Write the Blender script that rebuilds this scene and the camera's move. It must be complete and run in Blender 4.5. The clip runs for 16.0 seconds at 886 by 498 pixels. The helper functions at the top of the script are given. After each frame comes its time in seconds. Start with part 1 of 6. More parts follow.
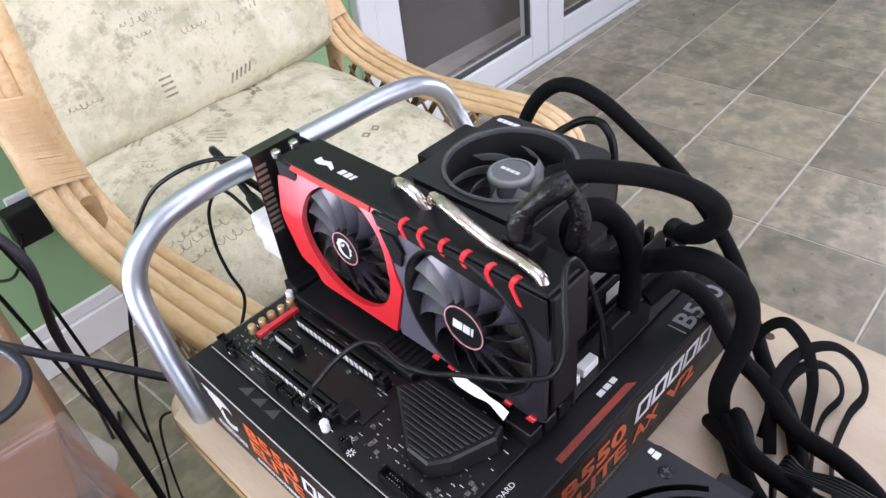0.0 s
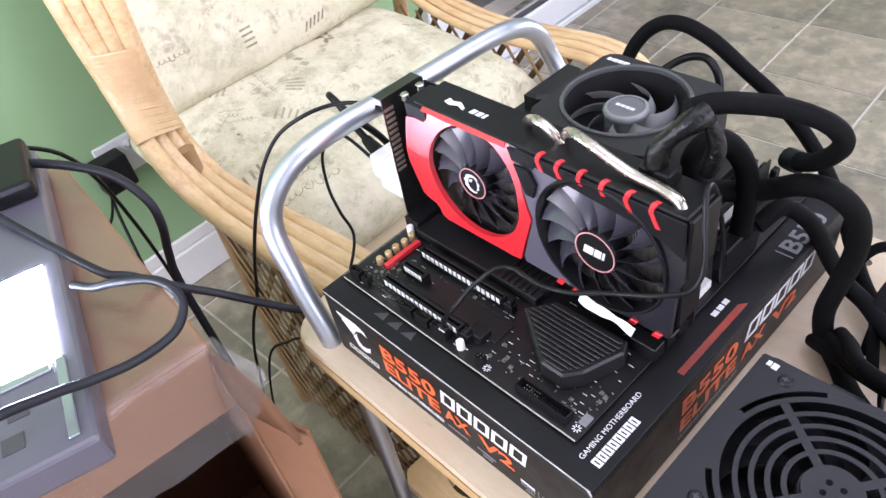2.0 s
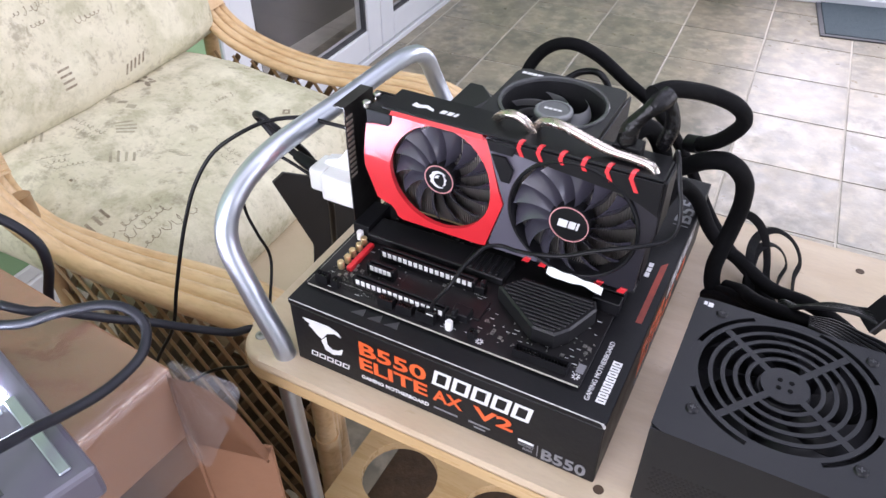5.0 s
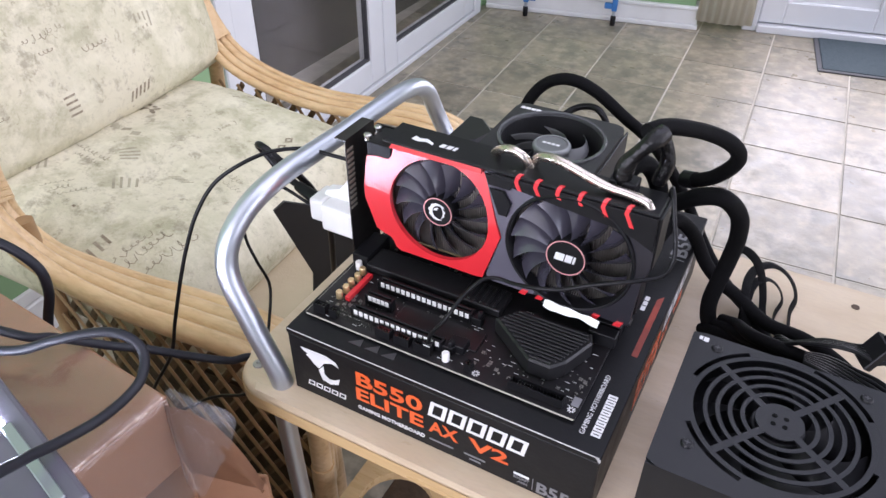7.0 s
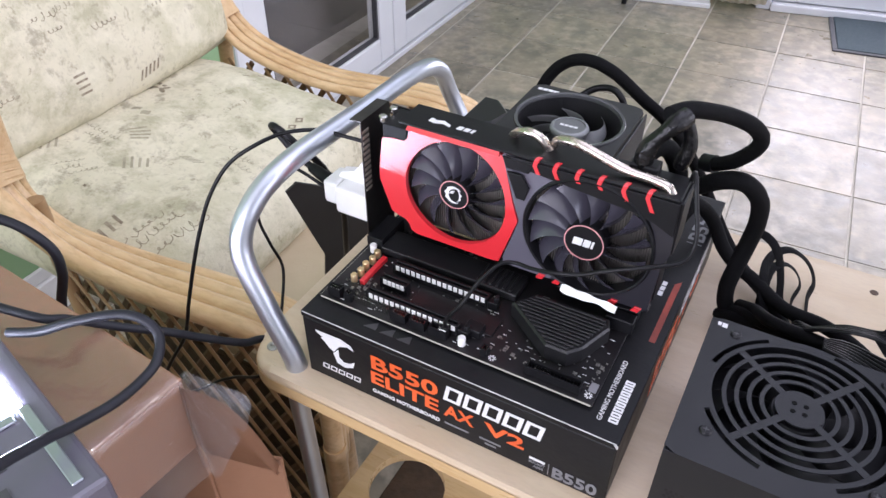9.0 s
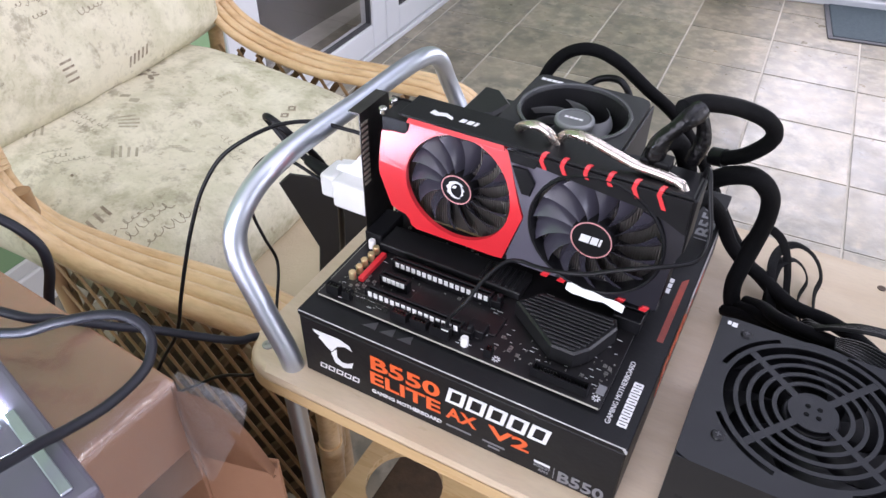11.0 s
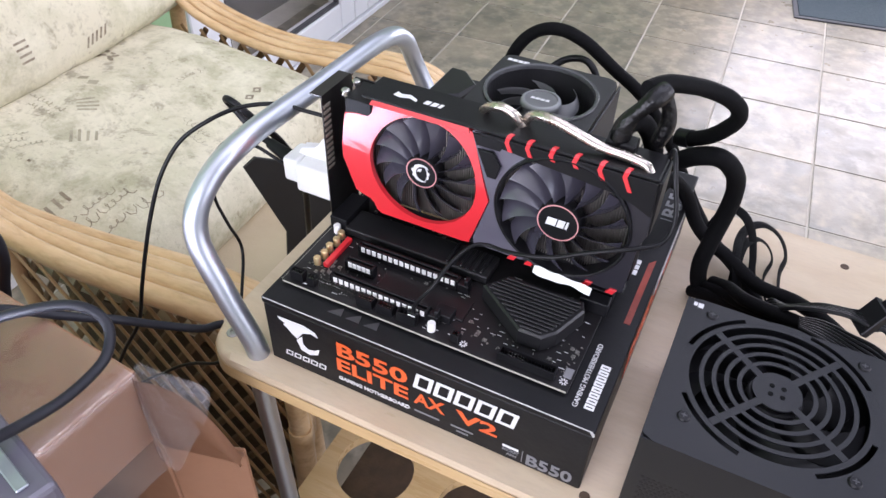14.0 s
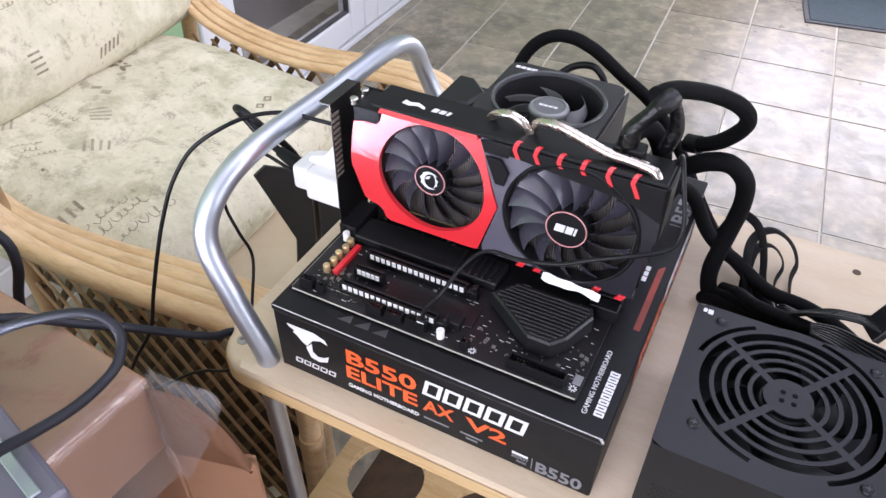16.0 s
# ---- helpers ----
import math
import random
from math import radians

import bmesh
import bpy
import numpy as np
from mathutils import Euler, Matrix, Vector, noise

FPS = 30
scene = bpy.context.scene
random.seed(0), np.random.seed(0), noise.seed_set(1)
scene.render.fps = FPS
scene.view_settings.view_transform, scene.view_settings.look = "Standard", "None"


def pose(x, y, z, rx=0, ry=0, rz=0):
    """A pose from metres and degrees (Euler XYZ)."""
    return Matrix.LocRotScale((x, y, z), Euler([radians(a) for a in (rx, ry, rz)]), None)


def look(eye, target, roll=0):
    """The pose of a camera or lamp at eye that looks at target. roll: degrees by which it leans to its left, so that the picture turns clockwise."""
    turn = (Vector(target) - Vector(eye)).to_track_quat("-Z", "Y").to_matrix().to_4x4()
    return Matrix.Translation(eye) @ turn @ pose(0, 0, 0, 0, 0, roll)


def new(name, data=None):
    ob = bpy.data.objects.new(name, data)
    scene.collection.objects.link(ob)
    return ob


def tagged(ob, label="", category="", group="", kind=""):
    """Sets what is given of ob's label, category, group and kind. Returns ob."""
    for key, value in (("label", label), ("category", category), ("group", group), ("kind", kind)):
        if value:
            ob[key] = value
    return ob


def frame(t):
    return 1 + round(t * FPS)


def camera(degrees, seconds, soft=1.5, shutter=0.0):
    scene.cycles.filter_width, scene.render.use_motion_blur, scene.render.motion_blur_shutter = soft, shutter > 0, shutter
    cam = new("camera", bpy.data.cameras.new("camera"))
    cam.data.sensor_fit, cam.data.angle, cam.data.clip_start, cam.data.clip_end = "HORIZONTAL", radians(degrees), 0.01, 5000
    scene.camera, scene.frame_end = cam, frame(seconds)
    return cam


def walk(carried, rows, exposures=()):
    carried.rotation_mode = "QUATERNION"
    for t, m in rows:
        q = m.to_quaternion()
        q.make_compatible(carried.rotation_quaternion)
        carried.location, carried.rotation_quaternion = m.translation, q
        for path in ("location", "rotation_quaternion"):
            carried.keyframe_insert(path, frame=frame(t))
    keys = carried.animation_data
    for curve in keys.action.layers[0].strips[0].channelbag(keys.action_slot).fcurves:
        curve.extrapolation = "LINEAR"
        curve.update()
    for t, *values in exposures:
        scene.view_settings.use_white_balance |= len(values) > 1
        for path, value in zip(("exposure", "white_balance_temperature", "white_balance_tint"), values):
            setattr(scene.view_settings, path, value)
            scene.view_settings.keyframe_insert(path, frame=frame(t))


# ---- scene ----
cam = camera(62.5, 16.0)
PATH = [
    (0, (0.427, -0.128, 1.189), (-0.744, 0.902, -0.064), -7.5),
    (0.5, (0.425, -0.11, 1.179), (-0.725, 0.857, -0.141), -9.4),
    (1, (0.405, -0.102, 1.185), (-0.695, 0.837, -0.196), -9.5),
    (1.5, (0.424, -0.142, 1.213), (-0.735, 0.798, -0.119), -9.3),
    (2, (0.412, -0.196, 1.215), (-0.778, 0.679, -0.132), -11.7),
    (2.5, (0.361, -0.266, 1.206), (-0.628, 0.85, -0.126), -6.8),
    (3, (0.317, -0.295, 1.199), (-0.461, 0.976, -0.135), -2.1),
    (3.5, (0.313, -0.314, 1.206), (-0.407, 1.002, -0.117), -0.8),
    (4, (0.317, -0.333, 1.211), (-0.402, 0.997, -0.097), -0.7),
    (6.5, (0.322, -0.357, 1.225), (-0.422, 1.035, -0.004), 0.3),
    (7, (0.323, -0.353, 1.225), (-0.427, 1.044, 0.006), 0.4),
    (7.5, (0.322, -0.348, 1.222), (-0.435, 1.046, 0.004), 0.3),
    (8, (0.321, -0.344, 1.22), (-0.435, 1.038, -0.013), -0.0),
    (8.5, (0.318, -0.344, 1.22), (-0.431, 1.024, -0.031), -0.1),
    (9, (0.313, -0.351, 1.224), (-0.436, 1.007, -0.039), 0.3),
    (11.5, (0.294, -0.334, 1.216), (-0.405, 1.015, -0.085), 1.2),
    (12, (0.293, -0.333, 1.215), (-0.382, 1.018, -0.096), 1.5),
    (12.5, (0.289, -0.333, 1.215), (-0.368, 1.019, -0.105), 2.0),
    (13, (0.29, -0.33, 1.213), (-0.356, 1.023, -0.111), 2.1),
    (13.5, (0.293, -0.328, 1.213), (-0.346, 1.024, -0.115), 2.1),
    (14, (0.297, -0.328, 1.215), (-0.337, 1.025, -0.114), 2.1),
    (14.5, (0.302, -0.332, 1.217), (-0.335, 1.022, -0.11), 2.3),
    (15, (0.304, -0.334, 1.218), (-0.345, 1.021, -0.102), 2.3),
    (15.5, (0.3, -0.331, 1.217), (-0.361, 1.023, -0.099), 1.8),
    (16, (0.299, -0.328, 1.216), (-0.368, 1.023, -0.1), 1.1),
]
walk(cam, [(t, look(eye, target, roll)) for t, eye, target, roll in PATH], [(0, 0.40, 5900, 19), (1, 0.60, 5900, 19), (2, 0.70, 5900, 20), (4, 0.50, 5900, 20), (6.5, 0.28, 5900, 20), (9, 0.30, 5900, 20), (12, 0.30, 5900, 20), (14, 0.38, 5900, 20), (16, 0.42, 5900, 20)])

# ---------- helpers ----------
ORIGIN = {}


def thing(name, at, label, category, group="", kind=""):
    ob = new(name)
    ob.location = at
    ob.empty_display_size = 0.02
    ORIGIN[ob] = Vector(at)
    return tagged(ob, label, category, group, kind)


def part(name, bm, material, parent=None, label="", smooth=None):
    """Links a bmesh, given in world coordinates, as one mesh under a thing or a part."""
    o = ORIGIN.get(parent, Vector((0, 0, 0)))
    if o.length:
        bmesh.ops.translate(bm, verts=bm.verts, vec=-o)
    me = bpy.data.meshes.new(name)
    bm.normal_update()
    if smooth is not None:
        for f in bm.faces:
            f.smooth = True
        for e in bm.edges:
            if len(e.link_faces) == 2 and e.calc_face_angle(0) > radians(smooth):
                e.smooth = False
    bm.to_mesh(me)
    bm.free()
    for m in material if isinstance(material, (list, tuple)) else [material]:
        me.materials.append(m)
    ob = new(name, me)
    if parent is not None:
        ob.parent = parent
    ORIGIN[ob] = o
    if label:
        ob["label"] = label
    return ob


def single(name, bm, material, label, category, group="", kind="", smooth=None, at=(0, 0, 0)):
    """A top-level thing of one mesh."""
    bmesh.ops.translate(bm, verts=bm.verts, vec=-Vector(at))
    ob = part(name, bm, material, None, "", smooth)
    ob.location = at
    ORIGIN[ob] = Vector(at)
    return tagged(ob, label, category, group, kind)


def box(bm, x0, x1, y0, y1, z0, z1, bevel=0.0, seg=1, m=None):
    vs = [bm.verts.new((x, y, z)) for x in (x0, x1) for y in (y0, y1) for z in (z0, z1)]
    fs = [bm.faces.new([vs[i] for i in q]) for q in ((0, 1, 3, 2), (4, 6, 7, 5), (0, 4, 5, 1), (2, 3, 7, 6), (0, 2, 6, 4), (1, 5, 7, 3))]
    if bevel > 0:
        es = list({e for f in fs for e in f.edges})
        r = bmesh.ops.bevel(bm, geom=es, offset=bevel, segments=seg, profile=0.5, affect="EDGES")
        vs = list({v for v in vs if v.is_valid} | set(r["verts"]))
    if m is not None:
        bmesh.ops.transform(bm, matrix=m, verts=vs)
    return vs


def boxed(*args, **kw):
    bm = bmesh.new()
    box(bm, *args, **kw)
    return bm


def prism(bm, outline, depth, m, bevel=0.0, seg=1):
    """An outline in its own xy, thickened along z from 0 to depth, at the pose m."""
    lo = [bm.verts.new((x, y, 0)) for x, y in outline]
    hi = [bm.verts.new((x, y, depth)) for x, y in outline]
    n = len(outline)
    fs = [bm.faces.new(lo[::-1]), bm.faces.new(hi)]
    fs += [bm.faces.new((lo[i], lo[(i + 1) % n], hi[(i + 1) % n], hi[i])) for i in range(n)]
    vs = lo + hi
    if bevel > 0:
        r = bmesh.ops.bevel(bm, geom=list(fs[1].edges), offset=bevel, segments=seg, profile=0.5, affect="EDGES")
        vs = list({v for v in vs if v.is_valid} | set(r["verts"]))
    bmesh.ops.transform(bm, matrix=m, verts=vs)
    return vs


def plate_with_hole(bm, outline, centre, radius, depth, m, n=48):
    """A plate with a round hole; the outline must be seen whole from the centre."""
    cx, cy = centre
    k = len(outline)
    inner, outer = [], []
    for i in range(n):
        a = 2 * math.pi * i / n
        dx, dy = math.cos(a), math.sin(a)
        best = 1.0
        for j in range(k):
            (ax, ay), (bx, by) = outline[j], outline[(j + 1) % k]
            ex, ey = bx - ax, by - ay
            den = dx * ey - dy * ex
            if abs(den) < 1e-12:
                continue
            s = ((ax - cx) * ey - (ay - cy) * ex) / den
            u = ((ax - cx) * dy - (ay - cy) * dx) / den
            if s > 0 and -1e-6 <= u <= 1 + 1e-6:
                best = min(best, s)
        inner.append((cx + radius * dx, cy + radius * dy))
        outer.append((cx + best * dx, cy + best * dy))
    rows = [[bm.verts.new((x, y, z)) for x, y in ring] for ring, z in ((inner, 0), (outer, 0), (outer, depth), (inner, depth))]
    for r in range(4):
        a, b = rows[r], rows[(r + 1) % 4]
        for i in range(n):
            j = (i + 1) % n
            bm.faces.new((a[i], a[j], b[j], b[i]))
    vs = [v for r in rows for v in r]
    bmesh.ops.transform(bm, matrix=m, verts=vs)
    bmesh.ops.recalc_face_normals(bm, faces=list({f for v in vs for f in v.link_faces}))


def turned(bm, profile, m, n=32, cap=True):
    """A profile of (radius, height) turned round z, at the pose m."""
    rings = [[bm.verts.new((r * math.cos(2 * math.pi * i / n), r * math.sin(2 * math.pi * i / n), z)) for i in range(n)] for r, z in profile]
    for a, b in zip(rings, rings[1:]):
        for i in range(n):
            bm.faces.new((a[i], a[(i + 1) % n], b[(i + 1) % n], b[i]))
    if cap:
        bm.faces.new(rings[0][::-1])
        bm.faces.new(rings[-1])
    bmesh.ops.transform(bm, matrix=m, verts=[v for r in rings for v in r])


def spline(pts, per=8):
    """A smooth line through the points."""
    p = [Vector(q) for q in pts]
    p = [2 * p[0] - p[1]] + p + [2 * p[-1] - p[-2]]
    out = []
    for i in range(1, len(p) - 2):
        for k in range(per):
            t = k / per
            a, b, c, d = p[i - 1], p[i], p[i + 1], p[i + 2]
            out.append(0.5 * (2 * b + (c - a) * t + (2 * a - 5 * b + 4 * c - d) * t * t + (3 * b - a - 3 * c + d) * t ** 3))
    out.append(p[-2])
    return out


def sweep(bm, line, r, n=10, flat=1.0, wobble=0.0, side=None):
    """A round or flattened rod along a line of points. r may be a number or a function of 0..1."""
    rings = []
    up = Vector(side) if side else Vector((0, 0, 1))
    for i, q in enumerate(line):
        d = (line[min(i + 1, len(line) - 1)] - line[max(i - 1, 0)]).normalized()
        s = d.cross(up)
        if s.length < 1e-3:
            s = d.cross(Vector((1, 0.2, 0)))
        s.normalize()
        if not side:
            up = s.cross(d).normalized()
        u = s.cross(d).normalized()
        rr = r(i / max(1, len(line) - 1)) if callable(r) else r
        rr *= 1 + wobble * noise.noise(q * 60)
        rings.append([bm.verts.new(q + s * rr * math.cos(2 * math.pi * k / n) + u * rr * flat * math.sin(2 * math.pi * k / n)) for k in range(n)])
    for a, b in zip(rings, rings[1:]):
        for k in range(n):
            bm.faces.new((a[k], a[(k + 1) % n], b[(k + 1) % n], b[k]))
    bm.faces.new(rings[0][::-1])
    bm.faces.new(rings[-1])
    bmesh.ops.recalc_face_normals(bm, faces=list({f for ring in rings for v in ring for f in v.link_faces}))


def rod(pts, r, n=10, per=8, flat=1.0, wobble=0.0, side=None):
    bm = bmesh.new()
    sweep(bm, spline(pts, per), r, n, flat, wobble, side)
    return bm


def lettering(text, height, m, depth=0.0002, squash=1.0, bold=0.0):
    """A bmesh of text in the built-in font, its base line starting at the pose m."""
    cu = bpy.data.curves.new("lettering", "FONT")
    cu.body, cu.size, cu.extrude, cu.offset = text, height / 0.72, depth, bold
    cu.resolution_u = 3
    cu.offset = bold
    ob = new("lettering", cu)
    bpy.context.view_layer.update()
    me = ob.to_mesh()
    bm = bmesh.new()
    bm.from_mesh(me)
    ob.to_mesh_clear()
    bpy.data.objects.remove(ob)
    bpy.data.curves.remove(cu)
    bmesh.ops.transform(bm, matrix=m @ Matrix.Diagonal((squash, 1, 1, 1)), verts=bm.verts)
    return bm


def text_width(bm, axis):
    c = [v.co[axis] for v in bm.verts]
    return max(c) - min(c)


# faces that lie towards the viewer (-y), up (z) and to +x, with x of the drawing running along them
FRONT = Matrix(((1, 0, 0, 0), (0, 0, -1, 0), (0, 1, 0, 0), (0, 0, 0, 1)))
SIDE = Matrix(((0, 0, 1, 0), (1, 0, 0, 0), (0, 1, 0, 0), (0, 0, 0, 1)))


def at(x, y, z):
    return Matrix.Translation((x, y, z))


# ---------- world, light ----------
world = bpy.data.worlds.new("daylight")
scene.world = world
world.use_nodes = True
wn = world.node_tree
sky = wn.nodes.new("ShaderNodeTexSky")
sky.sky_type, sky.sun_disc = "NISHITA", False
sky.sun_elevation, sky.sun_rotation = radians(38), radians(70)
wn.links.new(sky.outputs[0], wn.nodes["Background"].inputs[0])
wn.nodes["Background"].inputs[1].default_value = 0.12
sun = new("sun", bpy.data.lights.new("sun", "SUN"))
sun.data.energy, sun.data.angle, sun.data.color = 0.45, radians(14), (1.0, 0.96, 0.9)
sun.matrix_world = look((4, 1.5, 4), (0, 0, 0))


def window_light(name, at_, to, w, h, energy, colour=(1.0, 0.95, 0.97)):
    la = bpy.data.lights.new(name, "AREA")
    la.shape, la.size, la.size_y, la.energy, la.color = "RECTANGLE", w, h, energy, colour
    ob = new(name, la)
    ob.matrix_world = look(at_, to)
    return ob


window_light("window_light_right", (2.48, 0.9, 1.45), (0, 0.9, 1.2), 3.6, 1.4, 32)
window_light("window_light_back", (0.0, -1.92, 1.45), (0.0, 0, 1.1), 1.6, 1.3, 40)
# fill from above, added to brighten upward faces; no roof window is known
window_light("assumed_roof_fill", (0.4, 0.9, 2.44), (0.4, 0.9, 0), 1.1, 2.9, 18)
FAR = pose(-1.17, 2.86, 0, 0, 0, 11.5)     # the far wall runs askew
window_light("window_light_far", FAR @ Vector((1.815, 0.04, 0.70)), FAR @ Vector((1.815, -1.0, 0.60)), 1.2, 1.1, 24)


# ---------- materials ----------
def mat(name, colour, rough=0.5, metal=0.0, other=None, scale=8.0, amount=0.5, detail=4.0, bump=0.0, bump_scale=120.0, stretch=(1, 1, 1),
        rough_var=0.0, spec=0.5, coat=0.0, random_tint=0.0, fine=None, fine_scale=60.0, fine_amount=0.3, sheen=0.0):
    ma = bpy.data.materials.new(name)
    ma.use_nodes = True
    t = ma.node_tree
    p = t.nodes["Principled BSDF"]
    p.inputs["Roughness"].default_value = rough
    p.inputs["Metallic"].default_value = metal
    p.inputs["Specular IOR Level"].default_value = spec
    p.inputs["Coat Weight"].default_value = coat
    p.inputs["Sheen Weight"].default_value = sheen
    c = (*colour, 1)
    tc = t.nodes.new("ShaderNodeTexCoord")
    mp = t.nodes.new("ShaderNodeMapping")
    mp.inputs["Scale"].default_value = stretch
    t.links.new(tc.outputs["Object"], mp.inputs["Vector"])
    vec = mp.outputs[0]
    if random_tint:
        oi = t.nodes.new("ShaderNodeObjectInfo")
        ad = t.nodes.new("ShaderNodeVectorMath")
        sc = t.nodes.new("ShaderNodeMath")
        sc.operation = "MULTIPLY"
        sc.inputs[1].default_value = 37.0
        t.links.new(oi.outputs["Random"], sc.inputs[0])
        t.links.new(vec, ad.inputs[0])
        t.links.new(sc.outputs[0], ad.inputs[1])
        vec = ad.outputs[0]

    def nz(s, d, lo, hi):
        n = t.nodes.new("ShaderNodeTexNoise")
        n.inputs["Scale"].default_value, n.inputs["Detail"].default_value = s, d
        n.inputs["Roughness"].default_value = 0.6
        t.links.new(vec, n.inputs["Vector"])
        r = t.nodes.new("ShaderNodeMapRange")
        r.inputs["From Min"].default_value, r.inputs["From Max"].default_value = lo, hi
        t.links.new(n.outputs["Fac"], r.inputs["Value"])
        return r.outputs[0]

    col = None
    if other:
        mx = t.nodes.new("ShaderNodeMix")
        mx.data_type = "RGBA"
        mx.inputs["A"].default_value, mx.inputs["B"].default_value = c, (*other, 1)
        mu = t.nodes.new("ShaderNodeMath")
        mu.operation = "MULTIPLY"
        mu.inputs[1].default_value = amount
        t.links.new(nz(scale, detail, 0.35, 0.65), mu.inputs[0])
        t.links.new(mu.outputs[0], mx.inputs["Factor"])
        col = mx.outputs["Result"]
    if fine:
        m2 = t.nodes.new("ShaderNodeMix")
        m2.data_type = "RGBA"
        m2.inputs["A"].default_value, m2.inputs["B"].default_value = c, (*fine, 1)
        if col:
            t.links.new(col, m2.inputs["A"])
        mu = t.nodes.new("ShaderNodeMath")
        mu.operation = "MULTIPLY"
        mu.inputs[1].default_value = fine_amount
        t.links.new(nz(fine_scale, 3, 0.45, 0.7), mu.inputs[0])
        t.links.new(mu.outputs[0], m2.inputs["Factor"])
        col = m2.outputs["Result"]
    if random_tint:
        hs = t.nodes.new("ShaderNodeHueSaturation")
        mr = t.nodes.new("ShaderNodeMapRange")
        mr.inputs["To Min"].default_value, mr.inputs["To Max"].default_value = 1 - random_tint, 1 + random_tint
        t.links.new(oi.outputs["Random"], mr.inputs["Value"])
        t.links.new(mr.outputs[0], hs.inputs["Value"])
        hs.inputs["Color"].default_value = c
        if col:
            t.links.new(col, hs.inputs["Color"])
        col = hs.outputs[0]
    if col:
        t.links.new(col, p.inputs["Base Color"])
    else:
        p.inputs["Base Color"].default_value = c
    if rough_var:
        mr = t.nodes.new("ShaderNodeMapRange")
        mr.inputs["To Min"].default_value, mr.inputs["To Max"].default_value = max(0.02, rough - rough_var), min(1, rough + rough_var)
        t.links.new(nz(scale * 2.3, 4, 0.3, 0.7), mr.inputs["Value"])
        t.links.new(mr.outputs[0], p.inputs["Roughness"])
    if bump:
        b = t.nodes.new("ShaderNodeBump")
        b.inputs["Strength"].default_value, b.inputs["Distance"].default_value = bump, 0.002
        t.links.new(nz(bump_scale, 3, 0.2, 0.8), b.inputs["Height"])
        t.links.new(b.outputs[0], p.inputs["Normal"])
    return ma


def glowing(name, colour, strength):
    ma = bpy.data.materials.new(name)
    ma.use_nodes = True
    p = ma.node_tree.nodes["Principled BSDF"]
    p.inputs["Base Color"].default_value = (*colour, 1)
    p.inputs["Emission Color"].default_value = (*colour, 1)
    p.inputs["Emission Strength"].default_value = strength
    return ma


def clear(name, colour=(1, 1, 1), rough=0.02, ior=1.45):
    ma = bpy.data.materials.new(name)
    ma.use_nodes = True
    p = ma.node_tree.nodes["Principled BSDF"]
    p.inputs["Base Color"].default_value = (*colour, 1)
    p.inputs["Roughness"].default_value = rough
    p.inputs["Transmission Weight"].default_value = 1.0
    p.inputs["IOR"].default_value = ior
    return ma


M_TILE = mat("stone_tile", (0.33, 0.285, 0.205), 0.38, other=(0.185, 0.175, 0.135), scale=8, amount=0.95, detail=12, bump=0.35, bump_scale=22, rough_var=0.12,
             random_tint=0.20, fine=(0.50, 0.42, 0.31), fine_scale=20, fine_amount=0.65, spec=0.6)
M_GROUT = mat("tile_grout", (0.62, 0.58, 0.50), 0.85, other=(0.42, 0.38, 0.32), scale=20, bump=0.3)
M_GREEN = mat("green_wall_paint", (0.27, 0.42, 0.22), 0.75, other=(0.24, 0.38, 0.2), scale=3, bump=0.12, bump_scale=300)
M_WHITE = mat("white_upvc", (0.7, 0.71, 0.72), 0.3, other=(0.6, 0.61, 0.62), scale=4, amount=0.4)
M_WHITE_PAINT = mat("white_paint", (0.78, 0.78, 0.76), 0.5, other=(0.66, 0.66, 0.64), scale=6, amount=0.5, bump=0.05)
M_CEIL = mat("ceiling_paint", (0.8, 0.8, 0.78), 0.8, other=(0.72, 0.72, 0.7), scale=3)
M_GASKET = mat("rubber_gasket", (0.05, 0.05, 0.055), 0.6, other=(0.08, 0.08, 0.08), scale=30)
M_GLASS = clear("window_glass")
M_CANE = mat("varnished_cane", (0.60, 0.40, 0.20), 0.38, other=(0.70, 0.52, 0.30), scale=9, amount=0.8, stretch=(1, 4, 4), bump=0.15, bump_scale=90, fine=(0.3, 0.16, 0.06),
             fine_scale=30, fine_amount=0.35, coat=0.2)
M_CANE_WRAP = mat("cane_binding", (0.63, 0.45, 0.25), 0.4, other=(0.54, 0.34, 0.17), scale=60, amount=0.6, bump=0.3, bump_scale=250)
M_WICKER = mat("wicker_lattice", (0.42, 0.27, 0.13), 0.5, other=(0.25, 0.15, 0.07), scale=20, amount=0.7, bump=0.2)
# dark brown for added sheets that stand in for shade
M_DARK_BACKING = mat("dark_shade_backing", (0.09, 0.055, 0.028), 0.7, other=(0.05, 0.03, 0.016), scale=40, amount=0.8, bump=0.5, bump_scale=120)
M_BIRCH = mat("varnished_birch", (0.60, 0.43, 0.22), 0.3, other=(0.52, 0.35, 0.16), scale=6, amount=0.8, stretch=(1, 9, 9), bump=0.06, bump_scale=60, rough_var=0.08, coat=0.25,
              fine=(0.48, 0.32, 0.17), fine_scale=40, fine_amount=0.3)
M_TOP = mat("pale_tabletop", (0.61, 0.50, 0.355), 0.35, other=(0.53, 0.41, 0.27), scale=5, amount=0.7, stretch=(2, 8, 8), bump=0.05, rough_var=0.08, fine=(0.45, 0.36, 0.28), fine_scale=50, fine_amount=0.25)
M_ALU = mat("satin_aluminium_tube", (0.50, 0.53, 0.58), 0.36, 0.85, other=(0.42, 0.45, 0.5), scale=14, amount=0.6, bump=0.05, bump_scale=200, rough_var=0.06)
